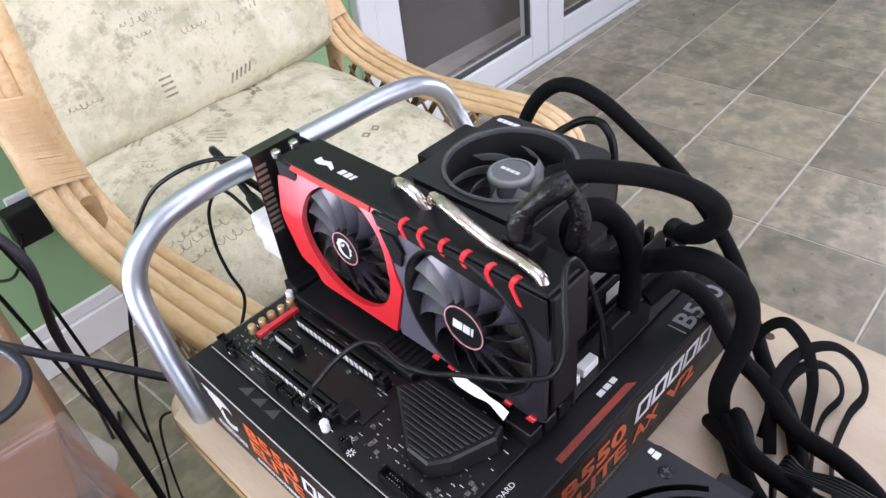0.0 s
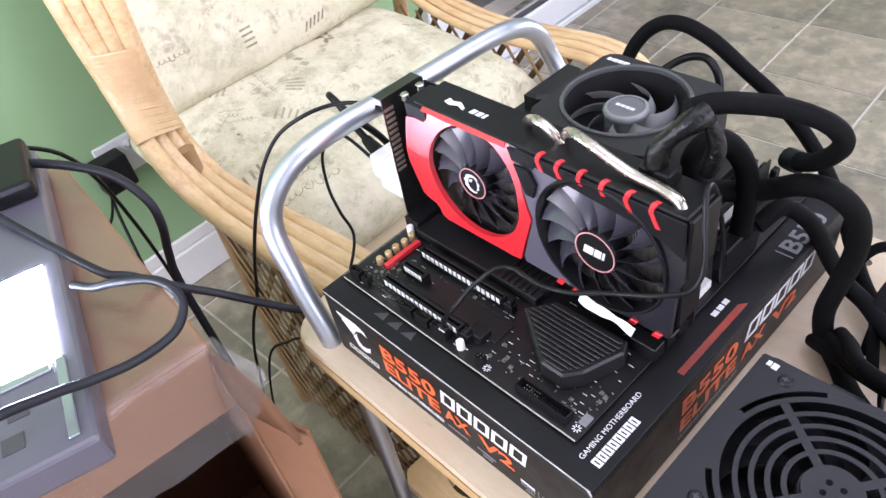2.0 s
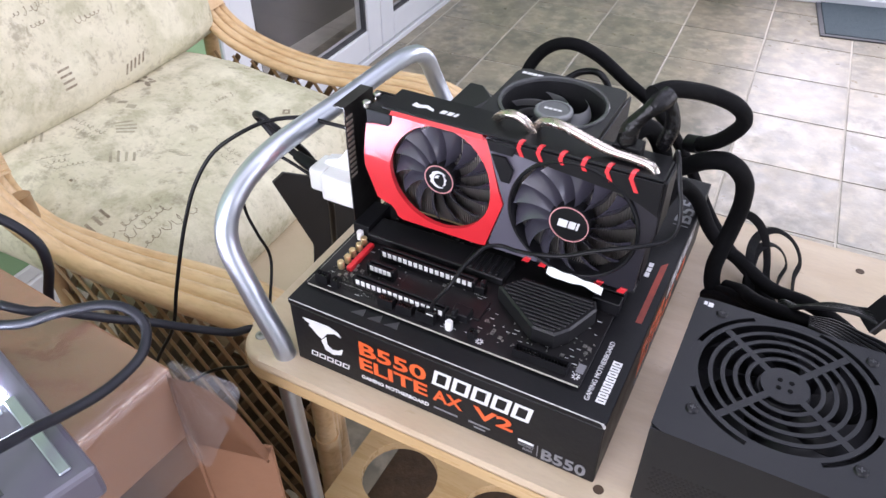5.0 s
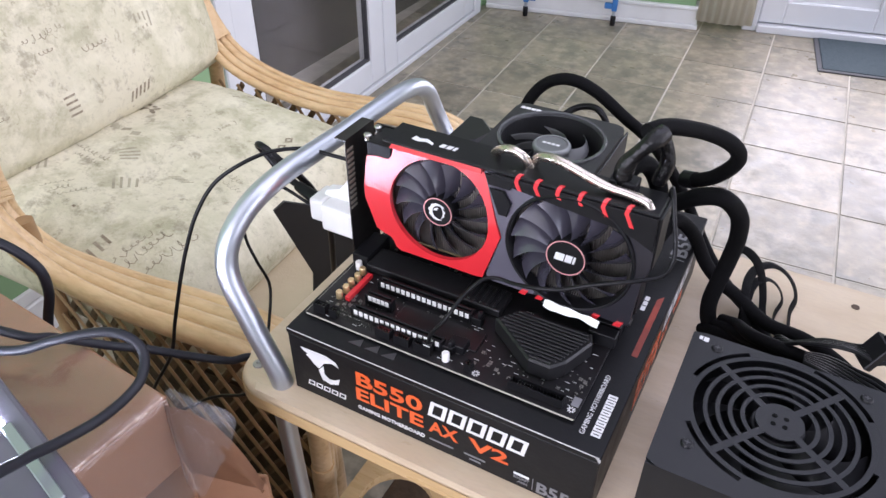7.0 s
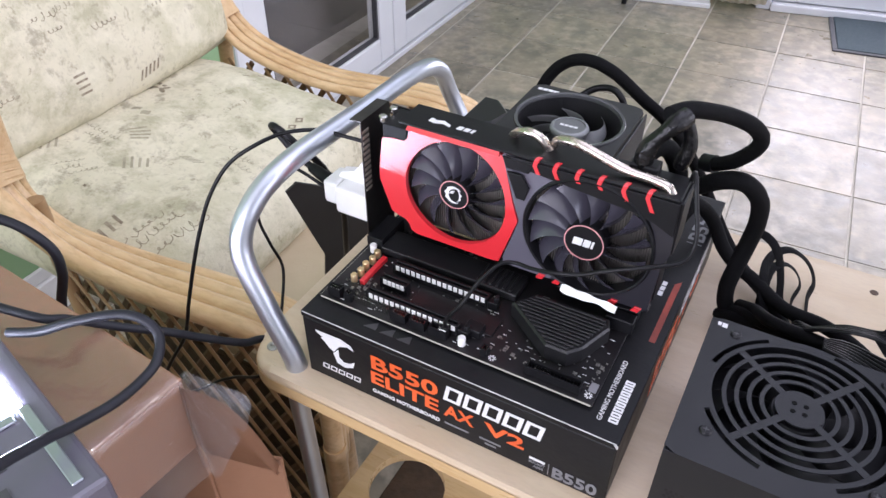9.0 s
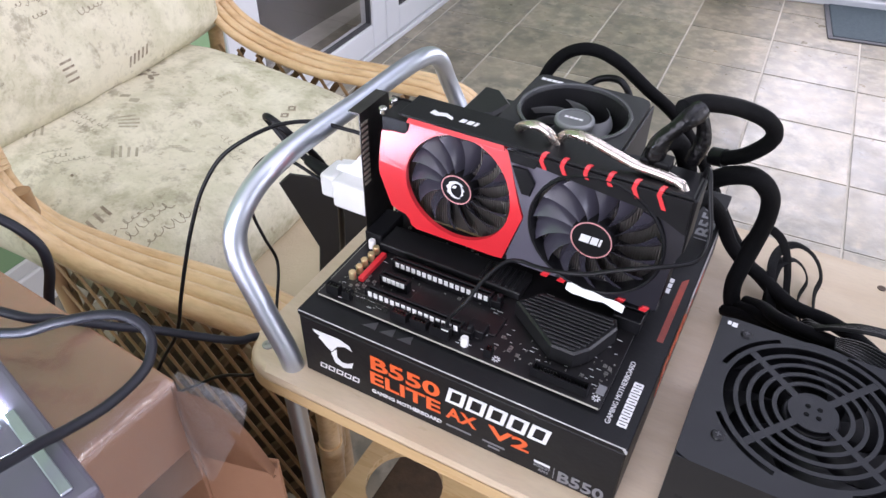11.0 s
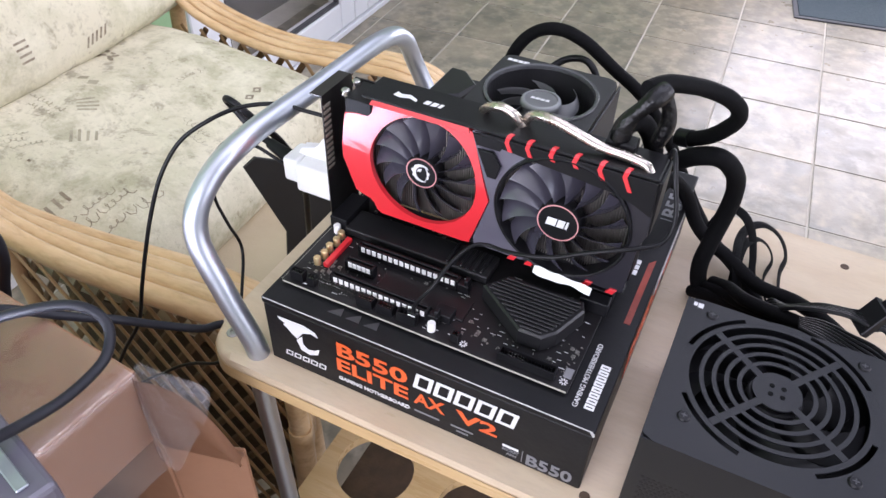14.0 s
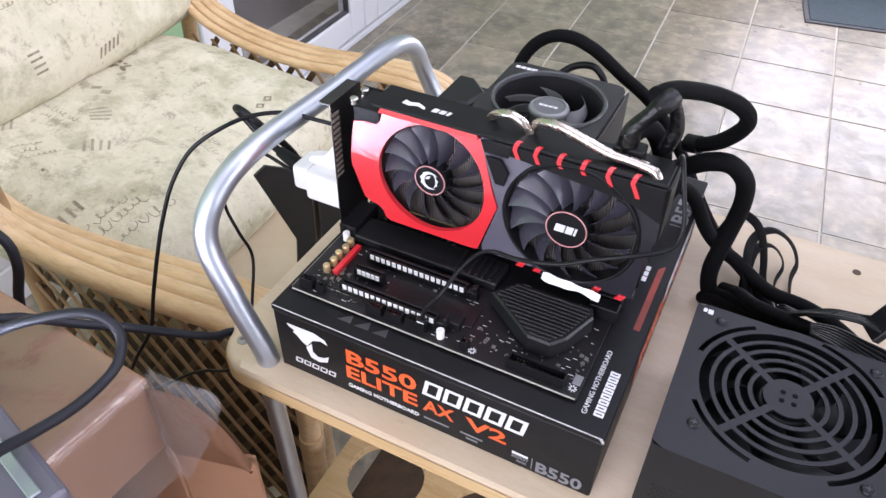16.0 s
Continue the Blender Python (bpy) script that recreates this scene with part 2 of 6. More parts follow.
M_STEEL = mat("bright_steel", (0.62, 0.61, 0.58), 0.25, 1.0, other=(0.4, 0.38, 0.36), scale=40, amount=0.4)
M_NICKEL = mat("nickel_heatpipe", (0.56, 0.50, 0.44), 0.24, 0.95, other=(0.4, 0.34, 0.29), scale=50, amount=0.4, rough_var=0.08)
M_CARTON = mat("black_printed_carton", (0.006, 0.006, 0.007), 0.42, spec=0.24, other=(0.012, 0.012, 0.013), scale=12, amount=0.7, bump=0.08, bump_scale=150, rough_var=0.08)
M_CARTON_EDGE = mat("worn_carton_edge", (0.55, 0.54, 0.52), 0.7, other=(0.2, 0.2, 0.2), scale=60, amount=0.6)
M_INK_W = mat("white_ink", (0.75, 0.75, 0.75), 0.4, other=(0.62, 0.62, 0.63), scale=30)
M_INK_G = mat("grey_ink", (0.2, 0.2, 0.21), 0.4, other=(0.14, 0.14, 0.15), scale=30)
M_INK_O = mat("orange_foil_ink", (0.75, 0.13, 0.03), 0.32, other=(0.6, 0.08, 0.02), scale=30)
M_PCB = mat("black_circuit_board", (0.007, 0.0065, 0.007), 0.38, spec=0.4, other=(0.011, 0.010, 0.011), scale=70, amount=0.8, rough_var=0.08)
M_PCB_EDGE = mat("circuit_board_edge", (0.42, 0.4, 0.34), 0.6, other=(0.3, 0.28, 0.24), scale=90)
M_PLASTIC = mat("black_plastic", (0.005, 0.005, 0.006), 0.42, spec=0.28, other=(0.008, 0.008, 0.009), scale=40, amount=0.6, bump=0.05, bump_scale=500)
M_FAN = mat("dark_fan_plastic", (0.050, 0.047, 0.063), 0.27, spec=1.0, other=(0.068, 0.064, 0.084), scale=30, amount=0.6)
# paler than the plastic itself: sheen and panel glow are in the colour
M_SHROUD = mat("sheen_paled_plastic", (0.095, 0.089, 0.116), 0.36, spec=0.9, other=(0.115, 0.108, 0.14), scale=20, amount=0.5, rough_var=0.05)
M_RED = mat("red_gloss_plastic", (0.66, 0.022, 0.03), 0.34, other=(0.58, 0.016, 0.024), scale=15, amount=0.5, spec=1.0)
M_COOLER = mat("matt_black_cooler_plastic", (0.011, 0.011, 0.012), 0.48, other=(0.017, 0.017, 0.018), scale=30, amount=0.6, bump=0.1, bump_scale=600)
M_FROST = mat("smoky_fan_blade", (0.30, 0.305, 0.31), 0.3, other=(0.2, 0.205, 0.21), scale=20, amount=0.6)
M_HUB = mat("grey_fan_hub", (0.14, 0.145, 0.15), 0.35, other=(0.1, 0.1, 0.105), scale=30)
M_FIN = mat("aluminium_fins", (0.46, 0.43, 0.39), 0.4, 0.8, other=(0.3, 0.28, 0.25), scale=60, amount=0.5)
M_HEATSINK = mat("black_anodised_heatsink", (0.011, 0.011, 0.012), 0.38, 0.2, other=(0.017, 0.017, 0.018), scale=40, amount=0.6)
M_PSU = mat("textured_black_steel", (0.0055, 0.006, 0.0075), 0.45, 0.0, spec=0.42, other=(0.008, 0.0085, 0.010), scale=50, amount=0.5, bump=0.12, bump_scale=1500)
M_SLEEVE = mat("braided_black_sleeve", (0.003, 0.003, 0.0033), 0.75, spec=0.1, other=(0.005, 0.005, 0.0055), scale=300, amount=0.8, bump=0.25, bump_scale=1400)
M_CABLE = mat("black_cable_jacket", (0.0045, 0.0045, 0.005), 0.38, spec=0.22, other=(0.010, 0.010, 0.0115), scale=60)
M_CABLE_B = mat("dark_mains_cable", (0.014, 0.015, 0.020), 0.45, spec=0.25, other=(0.02, 0.021, 0.027), scale=40)
M_GOLD = mat("gold_capacitor", (0.7, 0.52, 0.25), 0.3, 0.7, other=(0.8, 0.65, 0.4), scale=80)
M_CONTACT = mat("pale_slot_contacts", (0.78, 0.77, 0.74), 0.35, other=(0.6, 0.6, 0.58), scale=90)
M_MAT = mat("charcoal_doormat", (0.045, 0.065, 0.075), 0.95, other=(0.065, 0.085, 0.095), scale=80, amount=0.8, bump=0.8, bump_scale=500)
M_CARD = mat("brown_cardboard", (0.29, 0.15, 0.082), 0.45, other=(0.22, 0.105, 0.055), scale=10, amount=0.6, bump=0.1, bump_scale=80)
M_SHEET = mat("black_sheet", (0.012, 0.012, 0.012), 0.6, other=(0.02, 0.02, 0.02), scale=20)
M_WPLUG = mat("white_connector_plastic", (0.82, 0.82, 0.8), 0.4, other=(0.72, 0.72, 0.7), scale=20)


def printed_fabric(name):
    """Cream cloth with cloudy olive and brown stains of several sizes and faint script-like threads."""
    ma = bpy.data.materials.new(name)
    ma.use_nodes = True
    t = ma.node_tree
    p = t.nodes["Principled BSDF"]
    p.inputs["Roughness"].default_value = 0.92
    p.inputs["Specular IOR Level"].default_value = 0.2
    tc = t.nodes.new("ShaderNodeTexCoord")
    warp = t.nodes.new("ShaderNodeTexNoise")
    warp.inputs["Scale"].default_value = 9
    t.links.new(tc.outputs["Object"], warp.inputs["Vector"])
    add = t.nodes.new("ShaderNodeMix")
    add.data_type = "VECTOR"
    add.inputs["Factor"].default_value = 0.035
    t.links.new(tc.outputs["Object"], add.inputs["A"])
    t.links.new(warp.outputs["Color"], add.inputs["B"])
    vec = add.outputs["Result"]
    col = None
    for scale, detail, lo, hi, amount, colour in ((4.5, 6, 0.46, 0.64, 0.6, (0.42, 0.41, 0.265)), (13.0, 9, 0.50, 0.62, 0.6, (0.34, 0.325, 0.21)), (22.0, 9, 0.56, 0.65, 0.55, (0.22, 0.19, 0.135)), (130.0, 4, 0.55, 0.68, 0.3, (0.26, 0.24, 0.17)),
                                                  (48.0, 6, 0.60, 0.67, 0.5, (0.24, 0.205, 0.14)), (8.0, 6, 0.52, 0.64, 0.6, (0.74, 0.70, 0.55))):
        n = t.nodes.new("ShaderNodeTexNoise")
        n.inputs["Scale"].default_value, n.inputs["Detail"].default_value, n.inputs["Roughness"].default_value = scale, detail, 0.68
        t.links.new(vec, n.inputs["Vector"])
        r = t.nodes.new("ShaderNodeMapRange")
        r.inputs["From Min"].default_value, r.inputs["From Max"].default_value, r.inputs["To Max"].default_value = lo, hi, amount
        t.links.new(n.outputs["Fac"], r.inputs["Value"])
        mx = t.nodes.new("ShaderNodeMix")
        mx.data_type = "RGBA"
        mx.inputs["A"].default_value, mx.inputs["B"].default_value = (0.63, 0.59, 0.445, 1), (*colour, 1)
        if col:
            t.links.new(col, mx.inputs["A"])
        t.links.new(r.outputs[0], mx.inputs["Factor"])
        col = mx.outputs["Result"]
    t.links.new(col, p.inputs["Base Color"])
    n = t.nodes.new("ShaderNodeTexNoise")
    n.inputs["Scale"].default_value, n.inputs["Detail"].default_value = 380, 3
    n2 = t.nodes.new("ShaderNodeTexNoise")
    n2.inputs["Scale"].default_value, n2.inputs["Detail"].default_value = 16, 4
    for q in (n, n2):
        t.links.new(tc.outputs["Object"], q.inputs["Vector"])
    b1, b2 = t.nodes.new("ShaderNodeBump"), t.nodes.new("ShaderNodeBump")
    b1.inputs["Strength"].default_value, b1.inputs["Distance"].default_value = 0.25, 0.002
    b2.inputs["Strength"].default_value, b2.inputs["Distance"].default_value = 0.5, 0.012
    t.links.new(n.outputs["Fac"], b1.inputs["Height"])
    t.links.new(n2.outputs["Fac"], b2.inputs["Height"])
    t.links.new(b2.outputs[0], b1.inputs["Normal"])
    t.links.new(b1.outputs[0], p.inputs["Normal"])
    return ma


M_CREAM = printed_fabric("cream_pattern_fabric")
M_CREAM_PLAIN = mat("plain_beige_cloth", (0.5, 0.42, 0.28), 0.9, other=(0.42, 0.34, 0.22), scale=6, amount=0.7, bump=0.3, bump_scale=300)
M_MARK = mat("brown_fabric_print", (0.20, 0.16, 0.11), 0.9, other=(0.36, 0.32, 0.23), scale=90, amount=0.9)

# ---------- the room ----------


def structure(name, bm, material, label, category, smooth=None):
    return single(name, bm, material, label, category, kind="structure", smooth=smooth)


floor = structure("floor", boxed(-1.5, 2.7, -2.15, 3.6, -0.06, -0.0022), M_GROUT, "pale grout bed under stone-look floor tiles", "floor")
# unseen ceiling, its opening assumed to go with the fill from above
bm = bmesh.new()
for a in ((-1.5, -0.2, -2.15, 3.6), (1.9, 2.7, -2.15, 3.6), (-0.2, 1.9, -2.15, -0.6), (-0.2, 1.9, 2.4, 3.6)):
    box(bm, *a, 2.4, 2.5)
for k in range(4):
    box(bm, -0.2 + 0.7 * k - 0.02, -0.2 + 0.7 * k + 0.02, -0.6, 2.4, 2.405, 2.43)
structure("ceiling", bm, M_CEIL, "white ceiling, out of view, with an assumed roof opening", "ceiling")

# green wall with an opening for the double door
WTURN = pose(-1.10, 0.1, 0, 0, 0, 1.9)


def on_wall(bm):
    bmesh.ops.transform(bm, matrix=WTURN, verts=bm.verts)
    return bm


# in the wall's own coordinates: x out into the room, y along it
D0, D1 = 0.93, 2.67
bm = bmesh.new()
box(bm, -0.14, 0, -2.3, D0, -0.004, 2.4)
box(bm, -0.14, 0, D1, 3.6, -0.004, 2.4)
box(bm, -0.14, 0, D0, D1, 2.08, 2.4)
structure("wall_west", on_wall(bm), M_GREEN, "plain wall painted sage green, with a double door", "wall")
bm = bmesh.new()
box(bm, 0, 0.016, -2.3, D0 - 0.01, 0, 0.10, 0.004)
box(bm, 0, 0.010, -2.3, D0 - 0.01, 0.10, 0.135, 0.004)
structure("baseboard_west", on_wall(bm), M_WHITE_PAINT, "white moulded skirting board along the green wall", "baseboard")

door = thing("door_1", (-1.12, 1.9, 0), "closed white plastic double door with full glass panes", "door", kind="structure")
bm = bmesh.new()
box(bm, -0.07, 0.03, D0, D0 + 0.06, 0.0, 2.08, 0.004)
box(bm, -0.07, 0.03, D1 - 0.06, D1, 0.0, 2.08, 0.004)
box(bm, -0.07, 0.03, D0 + 0.06, D1 - 0.06, 2.02, 2.08, 0.004)
box(bm, -0.07, 0.028, D0 + 0.06, D1 - 0.06, 0.0, 0.022, 0.003)
part("door_frame", on_wall(bm), M_WHITE, door)
MID = (D0 + D1) / 2 - 0.01
for y0, y1 in ((D0 + 0.063, MID - 0.002), (MID + 0.002, D1 - 0.063)):
    bm = bmesh.new()
    s, zb, zt = 0.095, 0.026, 2.016
    box(bm, -0.04, 0.02, y0, y0 + s, zb, zt, 0.006, 2)
    box(bm, -0.04, 0.02, y1 - s, y1, zb, zt, 0.006, 2)
    box(bm, -0.04, 0.02, y0 + s, y1 - s, zb, zb + s, 0.006, 2)
    box(bm, -0.04, 0.02, y0 + s, y1 - s, zt - s, zt, 0.006, 2)
    leaf = part("door_leaf", on_wall(bm), M_WHITE, door)
    bm = bmesh.new()
    g = 0.008
    for a in ((y0 + s, y0 + s + g, zb + s, zt - s), (y1 - s - g, y1 - s, zb + s, zt - s), (y0 + s + g, y1 - s - g, zb + s, zb + s + g), (y0 + s + g, y1 - s - g, zt - s - g, zt - s)):
        box(bm, -0.012, 0.012, *a)
    part("gasket", on_wall(bm), M_GASKET, leaf, "thin black rubber glazing gasket")
    pane = part("pane", on_wall(boxed(-0.006, 0.004, y0 + s + 0.002, y1 - s - 0.002, zb + s + 0.002, zt - s - 0.002)), M_GLASS, leaf, "clear glass pane with a dim room behind")
    pane.visible_shadow = False
# room behind the double door; its dimness is put into the dark colours
M_DIM = mat("dim_toned_wall", (0.1, 0.095, 0.085), 0.8, other=(0.07, 0.066, 0.06), scale=2)
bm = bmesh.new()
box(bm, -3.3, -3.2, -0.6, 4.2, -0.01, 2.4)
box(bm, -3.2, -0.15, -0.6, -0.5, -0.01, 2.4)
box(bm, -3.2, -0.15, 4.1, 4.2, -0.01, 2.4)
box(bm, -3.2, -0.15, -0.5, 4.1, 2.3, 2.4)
structure("wall_next_room", on_wall(bm), M_DIM, "plain walls behind the glass door, coloured dark for an unlit room", "wall")
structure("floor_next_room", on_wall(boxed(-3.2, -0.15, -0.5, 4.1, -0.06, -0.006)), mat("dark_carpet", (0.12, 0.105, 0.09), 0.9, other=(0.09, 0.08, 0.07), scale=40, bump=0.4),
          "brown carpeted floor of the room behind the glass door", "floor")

# far wall: a green stretch with a low white plinth, then a white glazed door set further back
FTURN = FAR


def on_far(bm):
    bmesh.ops.transform(bm, matrix=FTURN, verts=bm.verts)
    return bm


W0, W1 = 1.18, 2.45    # opening of the far door along the wall
bm = bmesh.new()
box(bm, -0.3, 0.96, 0.0, 0.25, -0.004, 2.4)
box(bm, 0.96, W0, 0.13, 0.25, -0.004, 2.4)
box(bm, W1, 4.3, 0.13, 0.25, -0.004, 2.4)
box(bm, W0, W1, 0.13, 0.25, 2.08, 2.4)
structure("wall_north", on_far(bm), M_GREEN, "light green far wall beside the outer door", "wall")
bm = bmesh.new()
box(bm, 0.0, 0.98, -0.018, 0.0, 0.022, 0.086, 0.003)
box(bm, 0.0, 0.985, -0.026, 0.0, 0.0, 0.022, 0.004)
box(bm, 0.0, 0.985, -0.026, 0.0, 0.086, 0.102, 0.004)
box(bm, 0.96, 0.98, 0.0, 0.13, 0.0, 0.086, 0.003)
structure("baseboard_north", on_far(bm), M_WHITE_PAINT, "tall white skirting board with moulded edge", "baseboard")
door2 = thing("door_2", (0.4, 3.3, 0), "white plastic outer door with panels and glass", "door", kind="structure")
bm = bmesh.new()
box(bm, W0, W0 + 0.06, 0.05, 0.15, 0.0, 2.08, 0.004)
box(bm, W1 - 0.06, W1, 0.05, 0.15, 0.0, 2.08, 0.004)
box(bm, W0 + 0.06, W1 - 0.06, 0.05, 0.15, 2.02, 2.08, 0.004)
box(bm, W0 + 0.06, W1 - 0.06, 0.03, 0.15, 0.0, 0.035, 0.006, 2)
part("door_frame", on_far(bm), M_WHITE, door2)
for x0, x1 in ((W0 + 0.063, (W0 + W1) / 2 - 0.002), ((W0 + W1) / 2 + 0.002, W1 - 0.063)):
    bm = bmesh.new()
    box(bm, x0, x0 + 0.1, 0.06, 0.12, 0.04, 2.016, 0.005)
    box(bm, x1 - 0.1, x1, 0.06, 0.12, 0.04, 2.016, 0.005)
    box(bm, x0 + 0.1, x1 - 0.1, 0.06, 0.12, 0.04, 0.14, 0.005)
    box(bm, x0 + 0.1, x1 - 0.1, 0.06, 0.12, 0.62, 0.72, 0.005)
    box(bm, x0 + 0.1, x1 - 0.1, 0.06, 0.12, 1.92, 2.016, 0.005)
    leaf = part("door_leaf", on_far(bm), M_WHITE, door2)
    part("panel", on_far(boxed(x0 + 0.098, x1 - 0.098, 0.08, 0.105, 0.138, 0.622)), M_WHITE, leaf)
    pane = part("pane", on_far(boxed(x0 + 0.098, x1 - 0.098, 0.088, 0.096, 0.718, 1.922)), M_GLASS, leaf, "clear glass pane to the garden")
    pane.visible_shadow = False

# right and back walls with wide windows, behind the camera


def window_wall(name, x0, x1, y0, y1, along, a0, a1, z0, z1, window):
    bm = bmesh.new()
    if along == "y":
        box(bm, x0, x1, y0, a0, -0.004, 2.4)
        box(bm, x0, x1, a1, y1, -0.004, 2.4)
        box(bm, x0, x1, a0, a1, -0.004, z0)
        box(bm, x0, x1, a0, a1, z1, 2.4)
    else:
        box(bm, x0, a0, y0, y1, -0.004, 2.4)
        box(bm, a1, x1, y0, y1, -0.004, 2.4)
        box(bm, a0, a1, y0, y1, -0.004, z0)
        box(bm, a0, a1, y0, y1, z1, 2.4)
    structure(name, bm, M_WHITE_PAINT, "plain pale wall with a wide window", "wall")
    wi = thing(window, ((x0 + x1) / 2, (y0 + y1) / 2, z0), "wide white-framed window letting daylight in", "window", kind="structure")
    bm = bmesh.new()
    n = 4
    for i in range(n + 1):
        c = a0 + 0.03 + (a1 - a0 - 0.06) * i / n
        if along == "y":
            box(bm, x0 + 0.03, x0 + 0.09, c - 0.03, c + 0.03, z0, z1, 0.003)
        else:
            box(bm, c - 0.03, c + 0.03, y0 + 0.03, y0 + 0.09, z0, z1, 0.003)
    part("window_frame", bm, M_WHITE, wi)


window_wall("wall_east", 2.5, 2.62, -2.1, 3.6, "y", -1.2, 2.9, 0.7, 2.15, "window_1")
window_wall("wall_south", -1.4, 2.62, -2.12, -1.98, "x", -0.8, 2.2, 0.75, 2.1, "window_2")
structure("ground", boxed(-60, 60, -60, 60, -0.2, -0.08), mat("garden_ground", (0.1, 0.12, 0.06), 0.9, other=(0.16, 0.15, 0.1), scale=1.5), "grass and paving outside the windows", "ground")

# doormat, curtain and clothes airer by the far wall
dm = thing("doormat", (0.6, 3.08, 0), "charcoal ribbed doormat on the tiled floor", "doormat")
DTURN = pose(0.335, 2.82, 0, 0, 0, 9)
bm = boxed(0.02, 0.73, 0.02, 0.41, 0.0, 0.009, 0.002)
bmesh.ops.transform(bm, matrix=DTURN, verts=bm.verts)
part("mat_surface", bm, M_MAT, dm)
bm = bmesh.new()
for a in ((0, 0.75, 0, 0.02), (0, 0.75, 0.41, 0.43), (0, 0.02, 0.02, 0.41), (0.73, 0.75, 0.02, 0.41)):
    box(bm, *a, 0.0, 0.006, 0.002)
bmesh.ops.transform(bm, matrix=DTURN, verts=bm.verts)
part("border", bm, M_GASKET, dm, "flat black rubber border")

# ---------- the trolley table ----------
TZ = 0.722
trolley = thing("trolley_table", (0.28, 0.165, 0), "pale wooden trolley table with a silver tube handle", "trolley")
TX0, TX1, TY0, TY1 = -0.071, 0.66, -0.041, 0.372


def rounded_rect(x0, x1, y0, y1, r, n=8):
    out = []
    for cx, cy, a0 in ((x1 - r, y1 - r, 0), (x0 + r, y1 - r, 90), (x0 + r, y0 + r, 180), (x1 - r, y0 + r, 270)):
        for k in range(n + 1):
            a = radians(a0 + 90 * k / n)
            out.append((cx + r * math.cos(a), cy + r * math.sin(a)))
    return out


bm = bmesh.new()
prism(bm, rounded_rect(TX0, TX1, TY0, TY1, 0.035), 0.021, at(0, 0, TZ - 0.021), 0.008, 4)
part("tabletop", bm, M_TOP, trolley, smooth=35)
bm = bmesh.new()
o, i_ = rounded_rect(TX0 - 0.001, TX1 + 0.001, TY0 - 0.001, TY1 + 0.001, 0.036), rounded_rect(TX0 + 0.008, TX1 - 0.008, TY0 + 0.008, TY1 - 0.008, 0.03)
rings = [[bm.verts.new((x, y, z)) for x, y in ring] for ring, z in ((i_, TZ - 0.026), (o, TZ - 0.024), (o, TZ - 0.0095), (i_, TZ - 0.0235))]
for r in range(3):
    for k in range(len(o)):
        j = (k + 1) % len(o)
        bm.faces.new((rings[r][k], rings[r][j], rings[r + 1][j], rings[r + 1][k]))
part("edge_band", bm, M_BIRCH, trolley, "honey-coloured wooden edge", smooth=40)
HANDLE = [(-0.017, -0.022, 0.700), (-0.022, -0.023, 0.735), (-0.044, -0.022, 0.785), (-0.066, -0.016, 0.832), (-0.066, 0.004, 0.866), (-0.060, 0.05, 0.886),
          (-0.060, 0.16, 0.883), (-0.060, 0.27, 0.879), (-0.064, 0.322, 0.858), (-0.062, 0.345, 0.82), (-0.044, 0.352, 0.775), (-0.022, 0.354, 0.735), (-0.017, 0.354, 0.700)]
part("handle", rod(HANDLE, 0.0098, 20, 10), M_ALU, trolley, "bent satin aluminium tube handle", smooth=60)
for x, y in ((-0.05, 0.0), (-0.05, 0.33), (0.63, 0.0), (0.63, 0.33)):
    part("leg", rod([(x, y, TZ - 0.02), (x + (0.008 if x < 0 else -0.008), y, 0.4), (x + (0.016 if x < 0 else -0.016), y, 0.05)], 0.0098, 16), M_ALU, trolley, smooth=60)
    bm = bmesh.new()
    turned(bm, [(0.004, -0.008), (0.02, -0.008), (0.024, -0.004), (0.024, 0.004), (0.02, 0.008), (0.004, 0.008)], pose(x + (0.016 if x < 0 else -0.016), y, 0.026, 90, 0, 0), 20)
    part("castor", bm, M_PLASTIC, trolley, smooth=40)
for x, y in ((-0.053, -0.015), (-0.053, 0.33), (0.432, 0.342), (0.293, 0.338), (0.277, -0.023)):
    bm = bmesh.new()
    hole = x > 0
    turned(bm, [(0.0058, 0), (0.0058, 0.0008), (0.0048, 0.0018), (0.0022, 0.0018), (0.0014, 0.0008), (0.0003, 0.0008)] if not hole else [(0.0042, 0.0002), (0.0040, 0.0006), (0.001, 0.0004)], at(x, y, TZ), 16)
    part("screw" if not hole else "knot", bm, mat("dull_screw_steel", (0.36, 0.36, 0.34), 0.45, 0.7, other=(0.2, 0.2, 0.19), scale=90) if not hole else mat("dark_knot", (0.06, 0.035, 0.02), 0.6, other=(0.1, 0.06, 0.03), scale=200), trolley, "small dark knot hole" if hole else "bright cross-head screw", smooth=50)
# lower bottle rack with round cut-outs
for r in range(2):
    for c in range(5):
        bm = bmesh.new()
        x0, y0 = -0.045 + 0.135 * c, 0.005 + 0.16 * r
        plate_with_hole(bm, [(x0, y0), (x0 + 0.135, y0), (x0 + 0.135, y0 + 0.16), (x0, y0 + 0.16)], (x0 + 0.0675, y0 + 0.08), 0.048, 0.014, at(0, 0, 0.40), 32)
        part("rack_panel", bm, M_BIRCH, trolley, "pale wooden bottle rack panel with a round cut-out")

# dark board added under the rack, so that its holes read black
part("lower_tray", boxed(-0.05, 0.63, 0.0, 0.33, 0.27, 0.285, 0.002), M_DARK_BACKING, trolley, "added dark board for the black seen through the rack holes")

